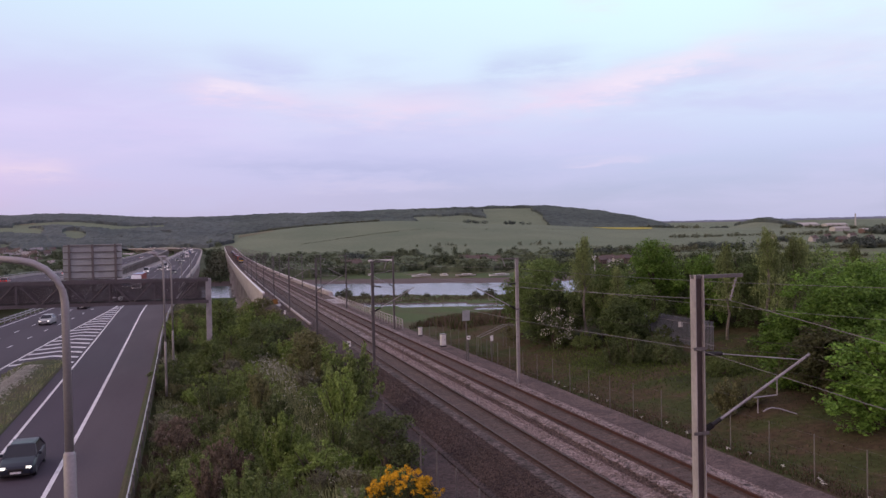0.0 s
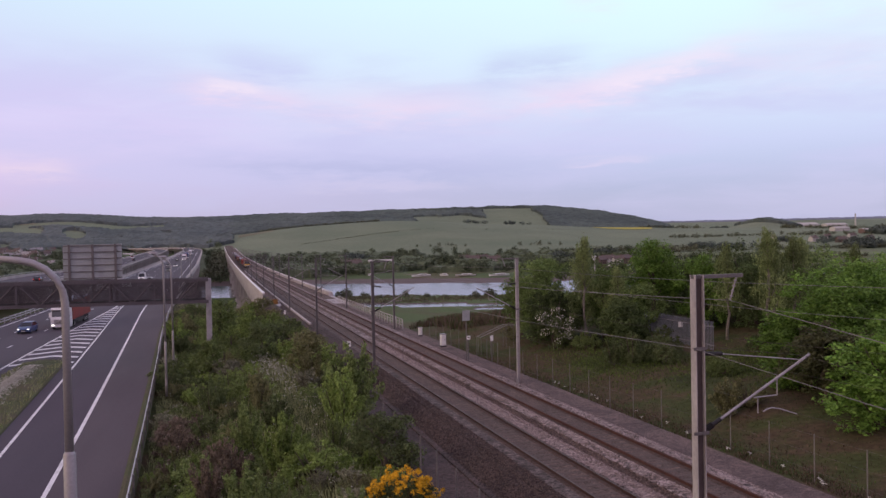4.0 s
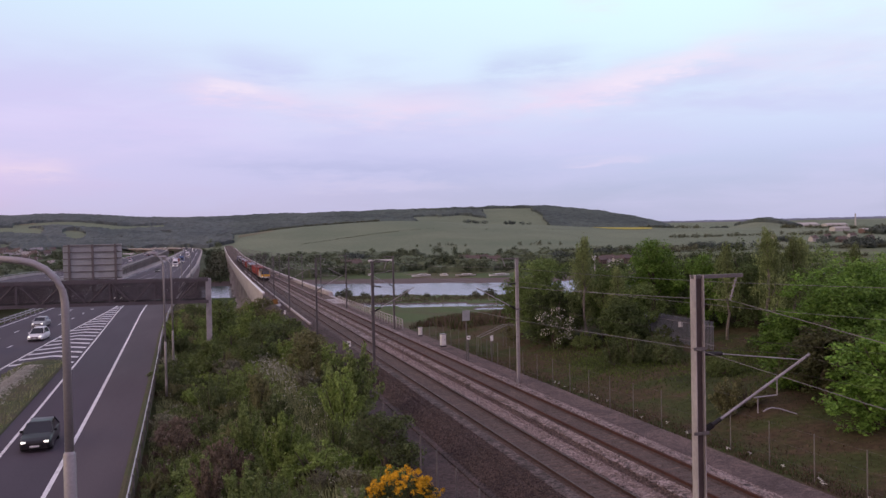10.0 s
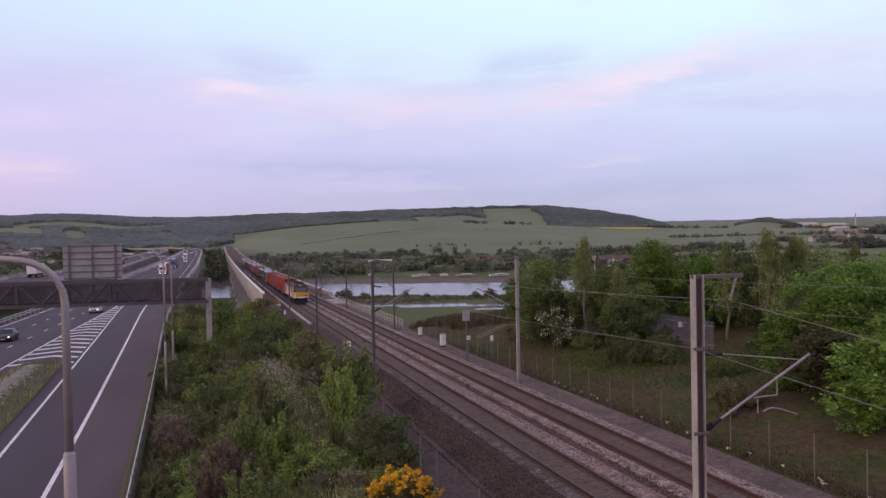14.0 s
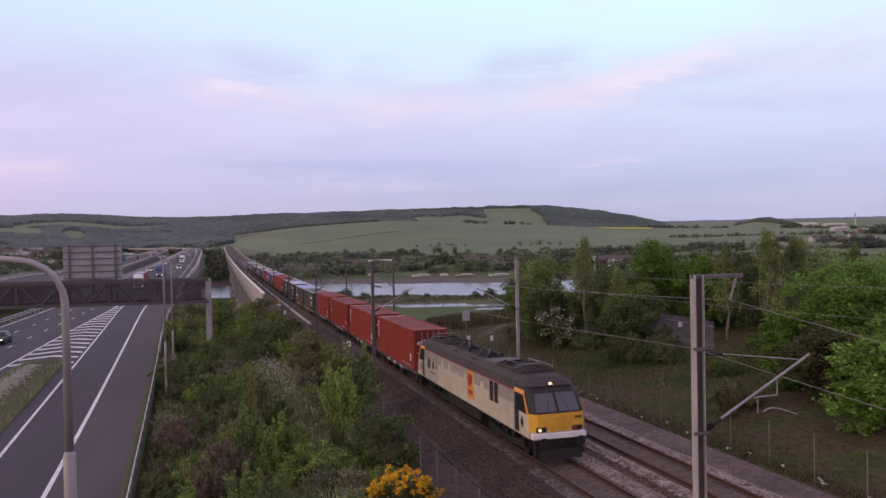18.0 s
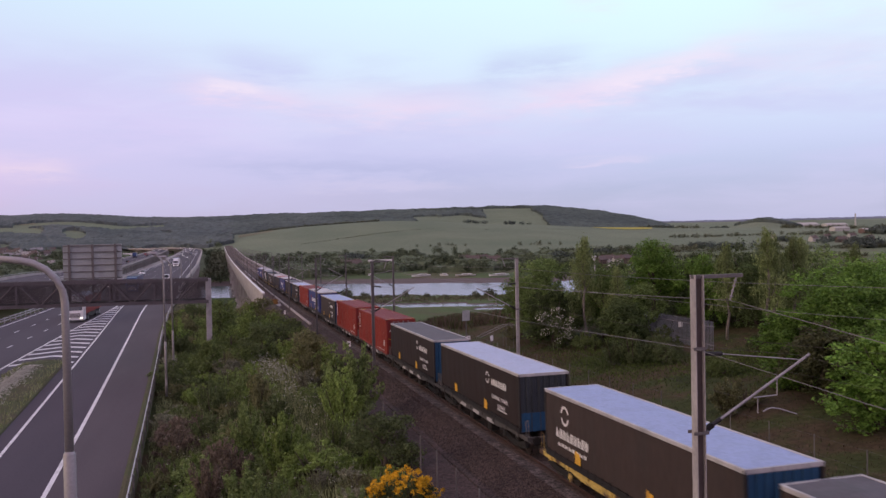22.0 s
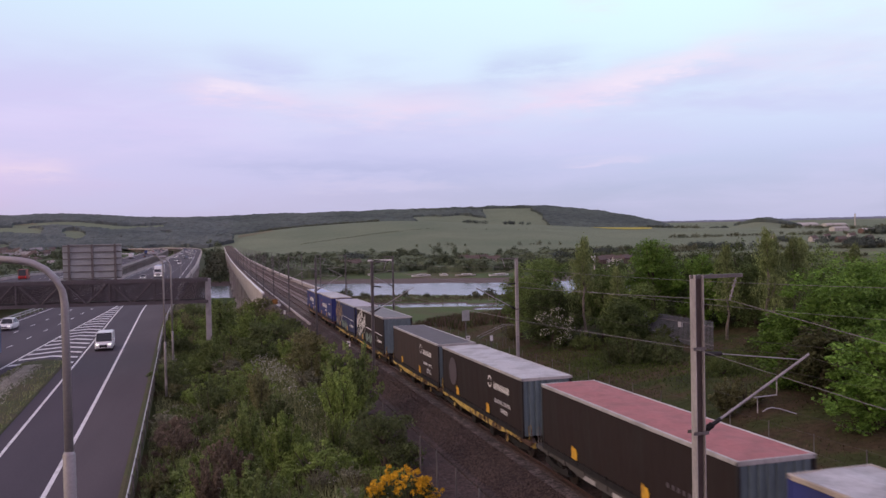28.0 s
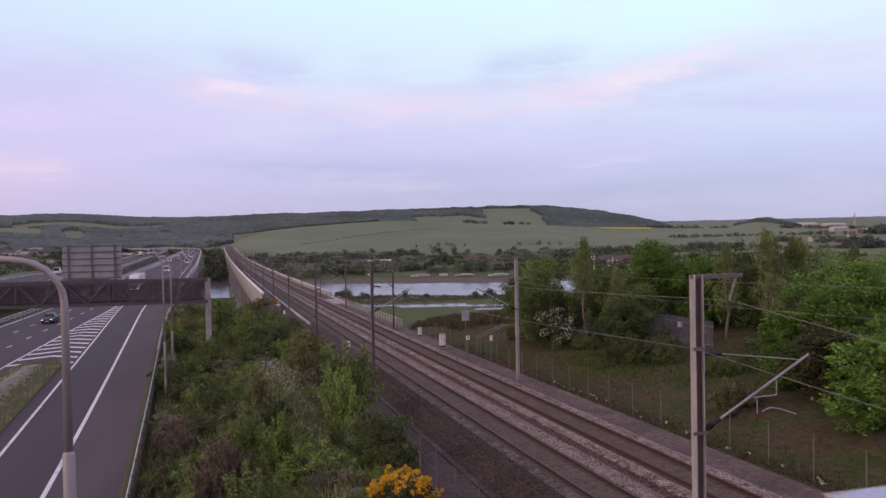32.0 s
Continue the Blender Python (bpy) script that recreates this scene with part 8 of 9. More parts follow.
def locomotive():
    """A six-axle electric locomotive with a cab at each end; the lower grey half is pale."""
    t = thing("locomotive", "pale grey electric locomotive with dark roof, yellow front, lit headlamp", "locomotive")
    E = 10.67

    def plan(z, yf, hw, back):
        c = 0.32 if z < 2.5 else 0.26
        return [(-hw, back, z), (-hw, yf + c, z), (-hw + c, yf + 0.02, z), (hw - c, yf + 0.02, z), (hw, yf + c, z), (hw, back, z)]
    # body: side walls, upper band and roof
    prof = [(-1.33, 1.12), (-1.335, 1.9), (-1.33, 2.38)]
    for s in (-1, 1):
        g = Geo()
        g.rings([[(s * 1.335, y, 1.12), (s * 1.335, y, 2.36), (s * 1.28, y, 2.36), (s * 1.28, y, 1.12)] for y in (-8.55, 8.55)])
        part("lower_side", g, M["loco_cream"], t)
        g = Geo()
        g.rings([[(s * 1.335, y, 2.362), (s * 1.32, y, 3.02), (s * 1.25, y, 3.02), (s * 1.25, y, 2.362)] for y in (-8.55, 8.55)])
        up = part("upper_side", g, M["loco_grey"], t)
        g = Geo()
        rng = random.Random(3)
        for k in range(7):
            y = -5.6 + 1.55 * k
            g.rings([[(s * 1.3385, y, 2.30), (s * 1.3385, y + 0.75, 2.30), (s * 1.3385, y + 0.55, 2.42 + 0.5 * rng.random()), (s * 1.3385, y + 0.1, 2.45 + 0.5 * rng.random())], [(s * 1.330, y, 2.30), (s * 1.330, y + 0.75, 2.30), (s * 1.330, y + 0.55, 2.5), (s * 1.330, y + 0.1, 2.6)]])
        part("faded_patch", g, M["loco_cream"], up)
        g = Geo()
        g.box(min(s * 1.326, s * 1.345), max(s * 1.326, s * 1.345), -8.55, 8.55, 3.0, 3.035)
        part("cant_line", g, M["sign_red"], t)
        # grilles near the leading cab, emblem panel, number bars
        for y in (-6.25, -5.55):
            g = Geo()
            g.box(min(s * 1.30, s * 1.352), max(s * 1.30, s * 1.352), y, y + 0.52, 1.95, 2.95)
            gr = part("grille", g, M["frame_black"], t)
            for k in range(9):
                g = Geo()
                g.box(min(s * 1.35, s * 1.362), max(s * 1.35, s * 1.362), y + 0.03, y + 0.49, 2.0 + 0.1 * k, 2.03 + 0.1 * k)
                part("louvre", g, M["bogie"], gr)
        g = Geo()
        g.box(min(s * 1.33, s * 1.344), max(s * 1.33, s * 1.344), -2.3, -1.12, 1.42, 2.95)
        em = part("emblem_panel", g, M["loco_orange"], t, "orange-yellow emblem panel")
        g = Geo()
        blob = [(-0.40, 0.05), (-0.33, 0.30), (-0.10, 0.42), (0.08, 0.28), (0.30, 0.38), (0.40, 0.10), (0.24, 0.02), (0.38, -0.16), (0.12, -0.12), (0.05, -0.40), (-0.16, -0.22), (-0.34, -0.30)]
        g.prism_x([(-1.7 - d, 2.42 + h) for d, h in blob], min(s * 1.344, s * 1.350), max(s * 1.344, s * 1.350))
        part("emblem", g, M["sign_red"], em)
        g = Geo()
        g.box(min(s * 1.344, s * 1.349), max(s * 1.344, s * 1.349), -2.12, -1.32, 1.66, 1.90)
        part("bar", g, M["sign_red"], em)
        for y, r in ((7.4, 0.36), (6.35, 0.24), (5.6, 0.14)):
            g = Geo()
            g.disc_x(min(s * 1.33, s * 1.346), max(s * 1.33, s * 1.346), y, 2.2 - 0.25 * (0.36 - r), r, 20)
            part("roundel", g, M["loco_roof"], t)
        g = Geo()
        for k in range(6):
            g.box(min(s * 1.33, s * 1.341), max(s * 1.33, s * 1.341), 6.9 - 0.2 * k, 7.0 - 0.2 * k, 1.62, 1.74)
        part("name_bar", g, M["loco_roof"], t)
    g = Geo()
    g.rings([[(-1.30, y, 3.03), (-1.16, y, 3.42), (-0.82, y, 3.66), (0.82, y, 3.66), (1.16, y, 3.42), (1.30, y, 3.03)] for y in (-8.55, 8.55)], True)
    part("roof", g, M["loco_roof"], t)
    # roof wells: black plates stand for their shade; pantographs and high-voltage gear on top
    def well(y0, y1, x0, x1, deep):
        g = Geo()
        g.box(x0, x1, y0, y1, 3.655, 3.672)
        w = part("roof_well", g, M["pit"], t, "black plate standing for the shade in a roof well")
        for xx in (x0, x1):
            g = Geo()
            g.loft_box(xx - 0.03, xx + 0.03, y0, y1, 3.63, 3.66 + deep, 0.01)
            part("well_rim", g, M["loco_roof"], w)
        for yy in (y0, y1):
            g = Geo()
            g.loft_box(x0, x1, yy - 0.03, yy + 0.03, 3.63, 3.66 + deep, 0.01)
            part("well_rim", g, M["loco_roof"], w)
        return w

    for d in (-1, 1):
        a, b = sorted((d * 4.75, d * 8.2))
        w = well(a, b, -0.82, 0.82, 0.16)
        g = Geo()
        g.tube([(-0.35, d * 7.6, 3.72), (-0.30, d * 5.4, 3.92), (-0.55, d * 7.7, 4.04)], 0.035, 6)
        g.tube([(0.35, d * 7.6, 3.72), (0.30, d * 5.4, 3.92), (0.55, d * 7.7, 4.04)], 0.035, 6)
        g.tube([(-0.30, d * 5.4, 3.92), (0.30, d * 5.4, 3.92)], 0.04, 6)
        part("arm", g, M["frame_black"], w, "folded pantograph arm")
        for k in (0.0, 0.3):
            g = Geo()
            g.tube([(-0.95, d * (7.6 + k), 3.92), (-0.6, d * (7.6 + k), 4.06), (0.6, d * (7.6 + k), 4.06), (0.95, d * (7.6 + k), 3.92)], 0.028, 6)
            part("collector_head", g, M["galv_dark"], w)
        for x in (-0.5, 0.5):
            g = Geo()
            g.tube([(x, d * 5.1, 3.67), (x, d * 5.1, 3.8), (x, d * 5.1, 3.95)], [0.13, 0.09, 0.12], 8)
            part("insulator", g, M["shade_brown"], w)
    for y0, y1 in ((-2.7, 0.4), (0.9, 4.2)):
        w = well(y0, y1, -0.62, 0.70, 0.05)
        for k in range(6):
            yy = lerp(y0 + 0.3, y1 - 0.3, k / 5)
            x = (-0.42, 0.3, 0.0)[k % 3]
            h = (0.26, 0.18, 0.32)[k % 3]
            g = Geo()
            g.tube([(x, yy, 3.66)] + [(x, yy, 3.66 + h * (i + 1) / 7) for i in range(7)], [0.12] + [(0.08, 0.13)[i % 2] for i in range(6)] + [0.05], 8)
            part("insulator", g, M["shade_brown" if k % 2 else "frame_black"], w)
        g = Geo()
        g.tube([(-0.42, y0 + 0.3, 3.92), (0.0, (y0 + y1) / 2, 3.98), (0.3, y1 - 0.3, 3.86)], 0.03, 6)
        part("busbar", g, M["galv_dark"], w)
        g = Geo()
        g.loft_box(0.15, 0.6, y0 + 0.9, y0 + 1.9, 3.66, 3.84, 0.04)
        part("switch_box", g, M["bogie"], w)
        # thin black slab in place of the hatch's shaded inside
        g = Geo()
        yy = (y0 + y1) / 2 - 0.2
        g.rings([[(-1.02, yy + q, 3.545), (-0.66, yy + q, 3.70), (-0.62, yy + q, 3.69), (-0.98, yy + q, 3.53)] for q in (-0.45, 0.45)])
        part("side_hatch", g, M["pit"], w, "black slab standing for the shade in an open hatch")
    g = Geo()
    g.loft_box(-0.8, 0.8, -4.6, -2.85, 3.62, 3.74, 0.05)
    hatch = part("roof_hatch", g, M["roof_grey"], t, "flat grey roof hatch")
    g = Geo()
    g.tube([(0.86, -8.0, 3.66), (0.86, -8.0, 3.92), (0.86, -4.9, 3.92), (0.86, -4.9, 3.66)], 0.022, 6)
    part("guard_rail", g, M["galv"], hatch)
    # cabs
    for s in (-1, 1):
        cabm = Matrix.Identity(4) if s < 0 else Matrix.Rotation(math.pi, 4, "Z")
        g = Geo()
        g.rings([plan(1.10, -E + 0.06, 1.31, -8.55), plan(1.45, -E, 1.33, -8.55), plan(2.16, -E + 0.05, 1.335, -8.55)])
        cab = part("cab", g, M["loco_cream"], t, at=cabm)
        g = Geo()
        g.rings([plan(2.16, -E + 0.05, 1.335, -8.55), plan(3.05, -E + 0.62, 1.30, -8.55), plan(3.32, -E + 0.88, 1.18, -8.55)])
        part("cab_upper", g, M["frame_black"], cab)
        g = Geo()
        g.rings([plan(3.31, -E + 0.80, 1.2, -8.53), plan(3.50, -E + 1.05, 1.06, -8.53), plan(3.64, -E + 1.45, 0.85, -8.53), plan(3.70, -E + 1.9, 0.62, -8.53)])
        part("cab_roof", g, M["loco_roof"], cab)
        # yellow front
        g = Geo()
        g.rings([[(-1.05, -E + 0.005, 1.42), (1.05, -E + 0.005, 1.42), (1.05, -E + 0.04, 1.42), (-1.05, -E + 0.04, 1.42)], [(-1.05, -E + 0.05, 2.2), (1.05, -E + 0.05, 2.2), (1.05, -E + 0.1, 2.2), (-1.05, -E + 0.1, 2.2)]])
        part("front_panel", g, M["loco_yellow"], cab, "yellow cab front")
        for x in (-1, 1):
            g = Geo()
            g.rings([[(x * 1.04, -E, 1.42), (x * 1.348, -E + 0.31, 1.42), (x * 1.33, -E + 0.36, 1.42), (x * 1.02, -E + 0.06, 1.42)], [(x * 1.04, -E + 0.045, 2.2), (x * 1.35, -E + 0.36, 2.2), (x * 1.33, -E + 0.4, 2.2), (x * 1.02, -E + 0.1, 2.2)]])
            part("front_corner", g, M["loco_yellow"], cab)
            g = Geo()
            g.rings([[(x * 1.345, -E + 0.33, 2.2), (x * 1.31, -E + 0.95, 3.1), (x * 1.29, -E + 0.95, 3.1), (x * 1.33, -E + 0.33, 2.2)], [(x * 1.345, -E + 0.50, 2.2), (x * 1.31, -E + 1.12, 3.1), (x * 1.29, -E + 1.12, 3.1), (x * 1.33, -E + 0.50, 2.2)]])
            part("window_pillar", g, M["loco_orange"], cab)
            g = Geo()
            g.rings([[(x * 1.345, -8.55, 2.98), (x * 1.30, -8.55, 3.16), (x * 1.28, -8.55, 3.16), (x * 1.30, -8.55, 2.98)], [(x * 1.33, -E + 0.85, 2.98), (x * 1.285, -E + 0.95, 3.16), (x * 1.265, -E + 0.95, 3.16), (x * 1.30, -E + 0.85, 2.98)]])
            part("cant_stripe", g, M["loco_orange"], cab)
            g = Geo()
            g.box(min(x * 1.335, x * 1.345), max(x * 1.335, x * 1.345), -E + 0.98, -8.85, 2.22, 2.95)
            part("side_window", g, M["glass"], cab)
            g = Geo()
            g.box(min(x * 1.335, x * 1.344), max(x * 1.335, x * 1.344), -9.15, -8.62, 1.2, 2.24)
            door = part("cab_door", g, M["frame_black"], cab)
            g = Geo()
            g.tube([(x * 1.37, -8.58, 1.2), (x * 1.37, -8.58, 2.3)], 0.02, 6)
            part("handle", g, M["galv"], door)
            g = Geo()
            g.rings([[(x * 1.338, -9.75, 1.72), (x * 1.338, -9.53, 1.40), (x * 1.338, -9.31, 1.72), (x * 1.338, -9.53, 2.04)], [(x * 1.345, -9.75, 1.72), (x * 1.345, -9.53, 1.40), (x * 1.345, -9.31, 1.72), (x * 1.345, -9.53, 2.04)]])
            part("emblem", g, M["frame_black"], cab)
            # windscreen pane lying on the slope
            g = Geo()
            def at(xx, z):
                return (xx, -E + 0.05 + (z - 2.16) * 0.64 - 0.012, z)
            g.rings([[at(x * 0.06, 2.28), at(x * 1.03, 2.28), at(x * 0.97, 3.04), at(x * 0.06, 3.04)], [tuple(np.add(p, (0, 0.03, 0))) for p in (at(x * 0.06, 2.28), at(x * 1.03, 2.28), at(x * 0.97, 3.04), at(x * 0.06, 3.04))]])
            part("windscreen", g, M["screen"], cab)
            g = Geo()
            g.tube([at(x * 0.55, 2.24), (x * 0.35, -E + 0.05 + 0.35, 2.75)], 0.012, 4)
            part("wiper", g, M["frame_black"], cab)
            g = Geo()
            g.loft_box(x * 0.86 - 0.25, x * 0.86 + 0.25, -E - 0.03, -E + 0.06, 1.42, 1.64, 0.03)
            hl = part("lamp_cluster", g, M["frame_black"], cab)
            g = Geo()
            g.tube([(x * 0.94, -E - 0.045, 1.53), (x * 0.94, -E - 0.03, 1.53)], 0.07, 12)
            part("headlamp", g, M["lamp_on"] if s < 0 and x < 0 else M["glass"], hl)
            g = Geo()
            g.tube([(x * 0.74, -E - 0.045, 1.53), (x * 0.74, -E - 0.03, 1.53)], 0.06, 12)
            part("marker_lamp", g, M["sign_red"] if s > 0 or x > 0 else M["glass"], hl)
            g = Geo()
            g.tube([(x * 0.87, -E + 0.1, 1.0), (x * 0.87, -E - 0.3, 1.0), (x * 0.87, -E - 0.31, 1.0), (x * 0.87, -E - 0.36, 1.0)], [0.1, 0.1, 0.24, 0.24], 12)
            part("buffer", g, M["bogie"], cab)
        g = Geo()
        g.loft_box(-0.66, 0.66, -E - 0.012, -E + 0.03, 1.58, 2.08, 0.01)
        part("jumper_panel", g, M["loco_yellow"], cab)
        g = Geo()
        for k in range(6):
            g.box(0.78 + 0.06 * k, 0.82 + 0.06 * k, -E + 0.02, -E + 0.035, 1.95, 2.05)
        part("number_bar", g, M["frame_black"], cab)
        g = Geo()
        g.tube([(-0.02, -E + 0.93, 3.40), (-0.02, -E + 0.88, 3.40)], 0.08, 12)
        part("top_lamp", g, M["lamp_on"] if s < 0 else M["glass"], cab)
        g = Geo()
        g.loft_box(-1.3, 1.3, -E - 0.03, -E + 0.2, 1.10, 1.36, 0.03)
        part("skirt_band", g, M["white"], cab)
        g = Geo()
        g.box(-1.15, 1.15, -E + 0.05, -E + 0.35, 0.35, 1.1)
        part("buffer_beam", g, M["bogie"], cab)
        g = Geo()
        g.prism_x([(-E - 0.06, 0.2), (-E - 0.02, 0.62), (-E + 0.2, 0.62), (-E + 0.2, 0.2)], -1.05, 1.05)
        part("snow_plough", g, M["frame_black"], cab)
        g = Geo()
        g.tube([(0, -E, 1.0), (0, -E - 0.3, 1.0), (0, -E - 0.4, 0.75)], 0.05, 6)
        part("coupling", g, M["bogie"], cab)
    for y in (-6.4, 6.4):
        bogie(t, y, 0.55, (-2.1, 0.0, 2.1))
    g = Geo()
    g.loft_box(-1.25, 1.25, -3.1, 3.1, 0.4, 1.1, 0.06)
    part("underframe_box", g, M["bogie"], t)
    g = Geo()
    g.box(-1.28, 1.28, -8.6, 8.6, 0.98, 1.14)
    part("solebar", g, M["bogie"], t)
    return t


# what stands on the wagons, from the locomotive back: kind, middle of the load, wagon, deck
BLACK = "black curtain-sided swap body on a "
CONSIST = [("red", 62.9, "grey"), ("red", 78.5, "grey"), ("red", 94.1, "grey"), ("red", 109.8, "grey"),
           ("E", 126.9, "yellow"), ("F", 141.9, "yellow"), ("G", 158.6, "grey"), ("H", 174.0, "grey"), ("red", 189.5, "grey"), ("red", 205.2, "grey"), ("K", 220.6, "grey"), ("blue", 236.2, "grey"),
           ("red", 251.4, "grey"), ("G", 267.3, "grey"), ("H", 283.1, "grey"), ("blue", 298.8, "grey"), ("Q", 314.4, "grey"), ("R", 330.4, "yellow"), ("S", 345.1, "yellow"),
           ("T", 362.8, "yellow"), ("U", 377.9, "yellow"), ("blue", 395.3, "brown"), ("blue_end", 410.4, "brown")]
LOADS = {"E": (BLACK + "yellow wagon, grey roof", "curtain_brown", "roof_grey", "edge", "end_dark", 2.75, "ring", False),
         "F": (BLACK + "yellow wagon, pale blue roof", "curtain_brown", "roof_blue", "edge", "end_blue", 2.75, "large", False),
         "G": (BLACK + "grey wagon, pale roof", "curtain_black", "roof_pale", "edge", "end_dark", 2.75, "ring", False),
         "H": (BLACK + "grey wagon, dark white-edged roof", "curtain_black", "roof_grey", "edge", "end_blue", 2.75, "ring", False),
         "K": (BLACK + "grey wagon, pale blue roof", "curtain_brown", "roof_blue", "edge", "end_blue", 2.75, "ring", False),
         "blue": ("blue curtain-sided swap body with white lettering, weathered roof", "curtain_blue", "roof_dirty", "edge_buff", "curtain_blue", 2.95, "blue", False),
         "blue_end": ("blue curtain-sided swap body with white lettering, clean white roof", "curtain_blue", "roof_pale", "edge_buff", "curtain_blue", 2.80, "blue", False),
         "Q": (BLACK + "grey wagon, faded red roof", "curtain_black", "roof_red", "edge", "end_teal", 2.75, "faint", False),
         "R": (BLACK + "yellow wagon, mottled white roof", "curtain_black", "roof_dirty", "edge", "end_teal", 2.75, "disc", False),
         "S": (BLACK + "yellow wagon, dark grey roof", "curtain_brown", "roof_grey", "edge", "end_teal", 2.75, "ring", False),
         "T": ("black swap body covered in white graffiti on a yellow wagon", "curtain_black", "roof_mid", "edge", "end_teal", 3.1, "none", "letters"),
         "U": ("blue swap body with tan graffiti on a yellow wagon", "curtain_navy", "roof_mauve", "edge", "curtain_navy", 3.1, "none", "tan_paint")}
WAGON_LABEL = {"grey": "grey low-floor container wagon on bogies", "yellow": "grimy yellow low-floor container wagon on bogies", "brown": "brown low-floor container wagon on bogies"}
DECK = {"grey": 1.06, "yellow": 0.92, "brown": 1.06}
ROLLING = []


def build_train():
    made = {}
    loco = locomotive()
    ROLLING.append((loco, 43.97, 0.0))
    for kind, s, w in CONSIST:
        if w not in made:
            made[w] = flat_wagon(WAGON_LABEL[w], "wagon_" + w, DECK[w])
            wagon = made[w]
        else:
            wagon = copy_thing(made[w], Matrix.Identity(4))
        ROLLING.append((wagon, s, 0.0))
        if kind not in made:
            made[kind] = container_45() if kind == "red" else swap_body(*LOADS[kind])
            load = made[kind]
        else:
            load = copy_thing(made[kind], Matrix.Identity(4))
        ROLLING.append((load, s, DECK[w] - 0.03))


def travelled(t):
    """How far the train has come since 18 s, slowing a little."""
    return 29.4 * (t - 18) - 0.05 * (t - 18) ** 2


def on_track(s, t, lift):
    """The pose of a vehicle whose middle lies s metres back from the lens at 18 s."""
    y = s - travelled(t)
    slope = -0.0226 + 2.4e-5 * y if y > -60 else 0.0
    return Matrix.Translation((0, y, rail_z(y) + lift)) @ pose(0, 0, 0, math.degrees(math.atan(slope)))


build_train()

# ---- traffic ----
def car_paint(name, colour):
    return material(name, colour, 0.28, 0.15, spread=0.05, scale=1, fine=12, bump=0.0, spec=0.35)


M["car_dark"] = car_paint("dark_blue_car_paint", (0.022, 0.026, 0.040))
M["car_black"] = car_paint("black_car_paint", (0.018, 0.017, 0.020))
M["car_silver"] = car_paint("silver_car_paint", (0.36, 0.36, 0.38))
M["car_white"] = car_paint("white_car_paint", (0.74, 0.73, 0.76))
M["car_blue"] = car_paint("blue_car_paint", (0.05, 0.08, 0.20))
M["car_red"] = car_paint("red_car_paint", (0.28, 0.03, 0.03))
M["head_lit"] = glowing("lit_car_lamp", (1.0, 0.93, 0.85), 1.9)
M["tail_lit"] = glowing("red_tail_lamp", (0.7, 0.02, 0.02), 0.8)
M["alloy"] = material("wheel_rim", (0.30, 0.30, 0.31), 0.35, 0.8, spread=0.1)


def add_wheels(t, pts, r, w=0.2):
    for x, y in pts:
        s = 1 if x > 0 else -1
        g = Geo()
        g.rings([[(xx, y + rr * math.cos(2 * math.pi * k / 18), r + rr * math.sin(2 * math.pi * k / 18)) for k in range(18)] for xx, rr in ((x - s * w / 2, r * 0.9), (x - s * w * 0.3, r), (x + s * w * 0.3, r), (x + s * w / 2, r * 0.92))])
        tyre = part("wheel", g, M["black"], t)
        g = Geo()
        g.disc_x(min(x + s * w * 0.47, x + s * w * 0.53), max(x + s * w * 0.47, x + s * w * 0.53), y, r, r * 0.62, 14)
        part("rim", g, M["alloy"], tyre)


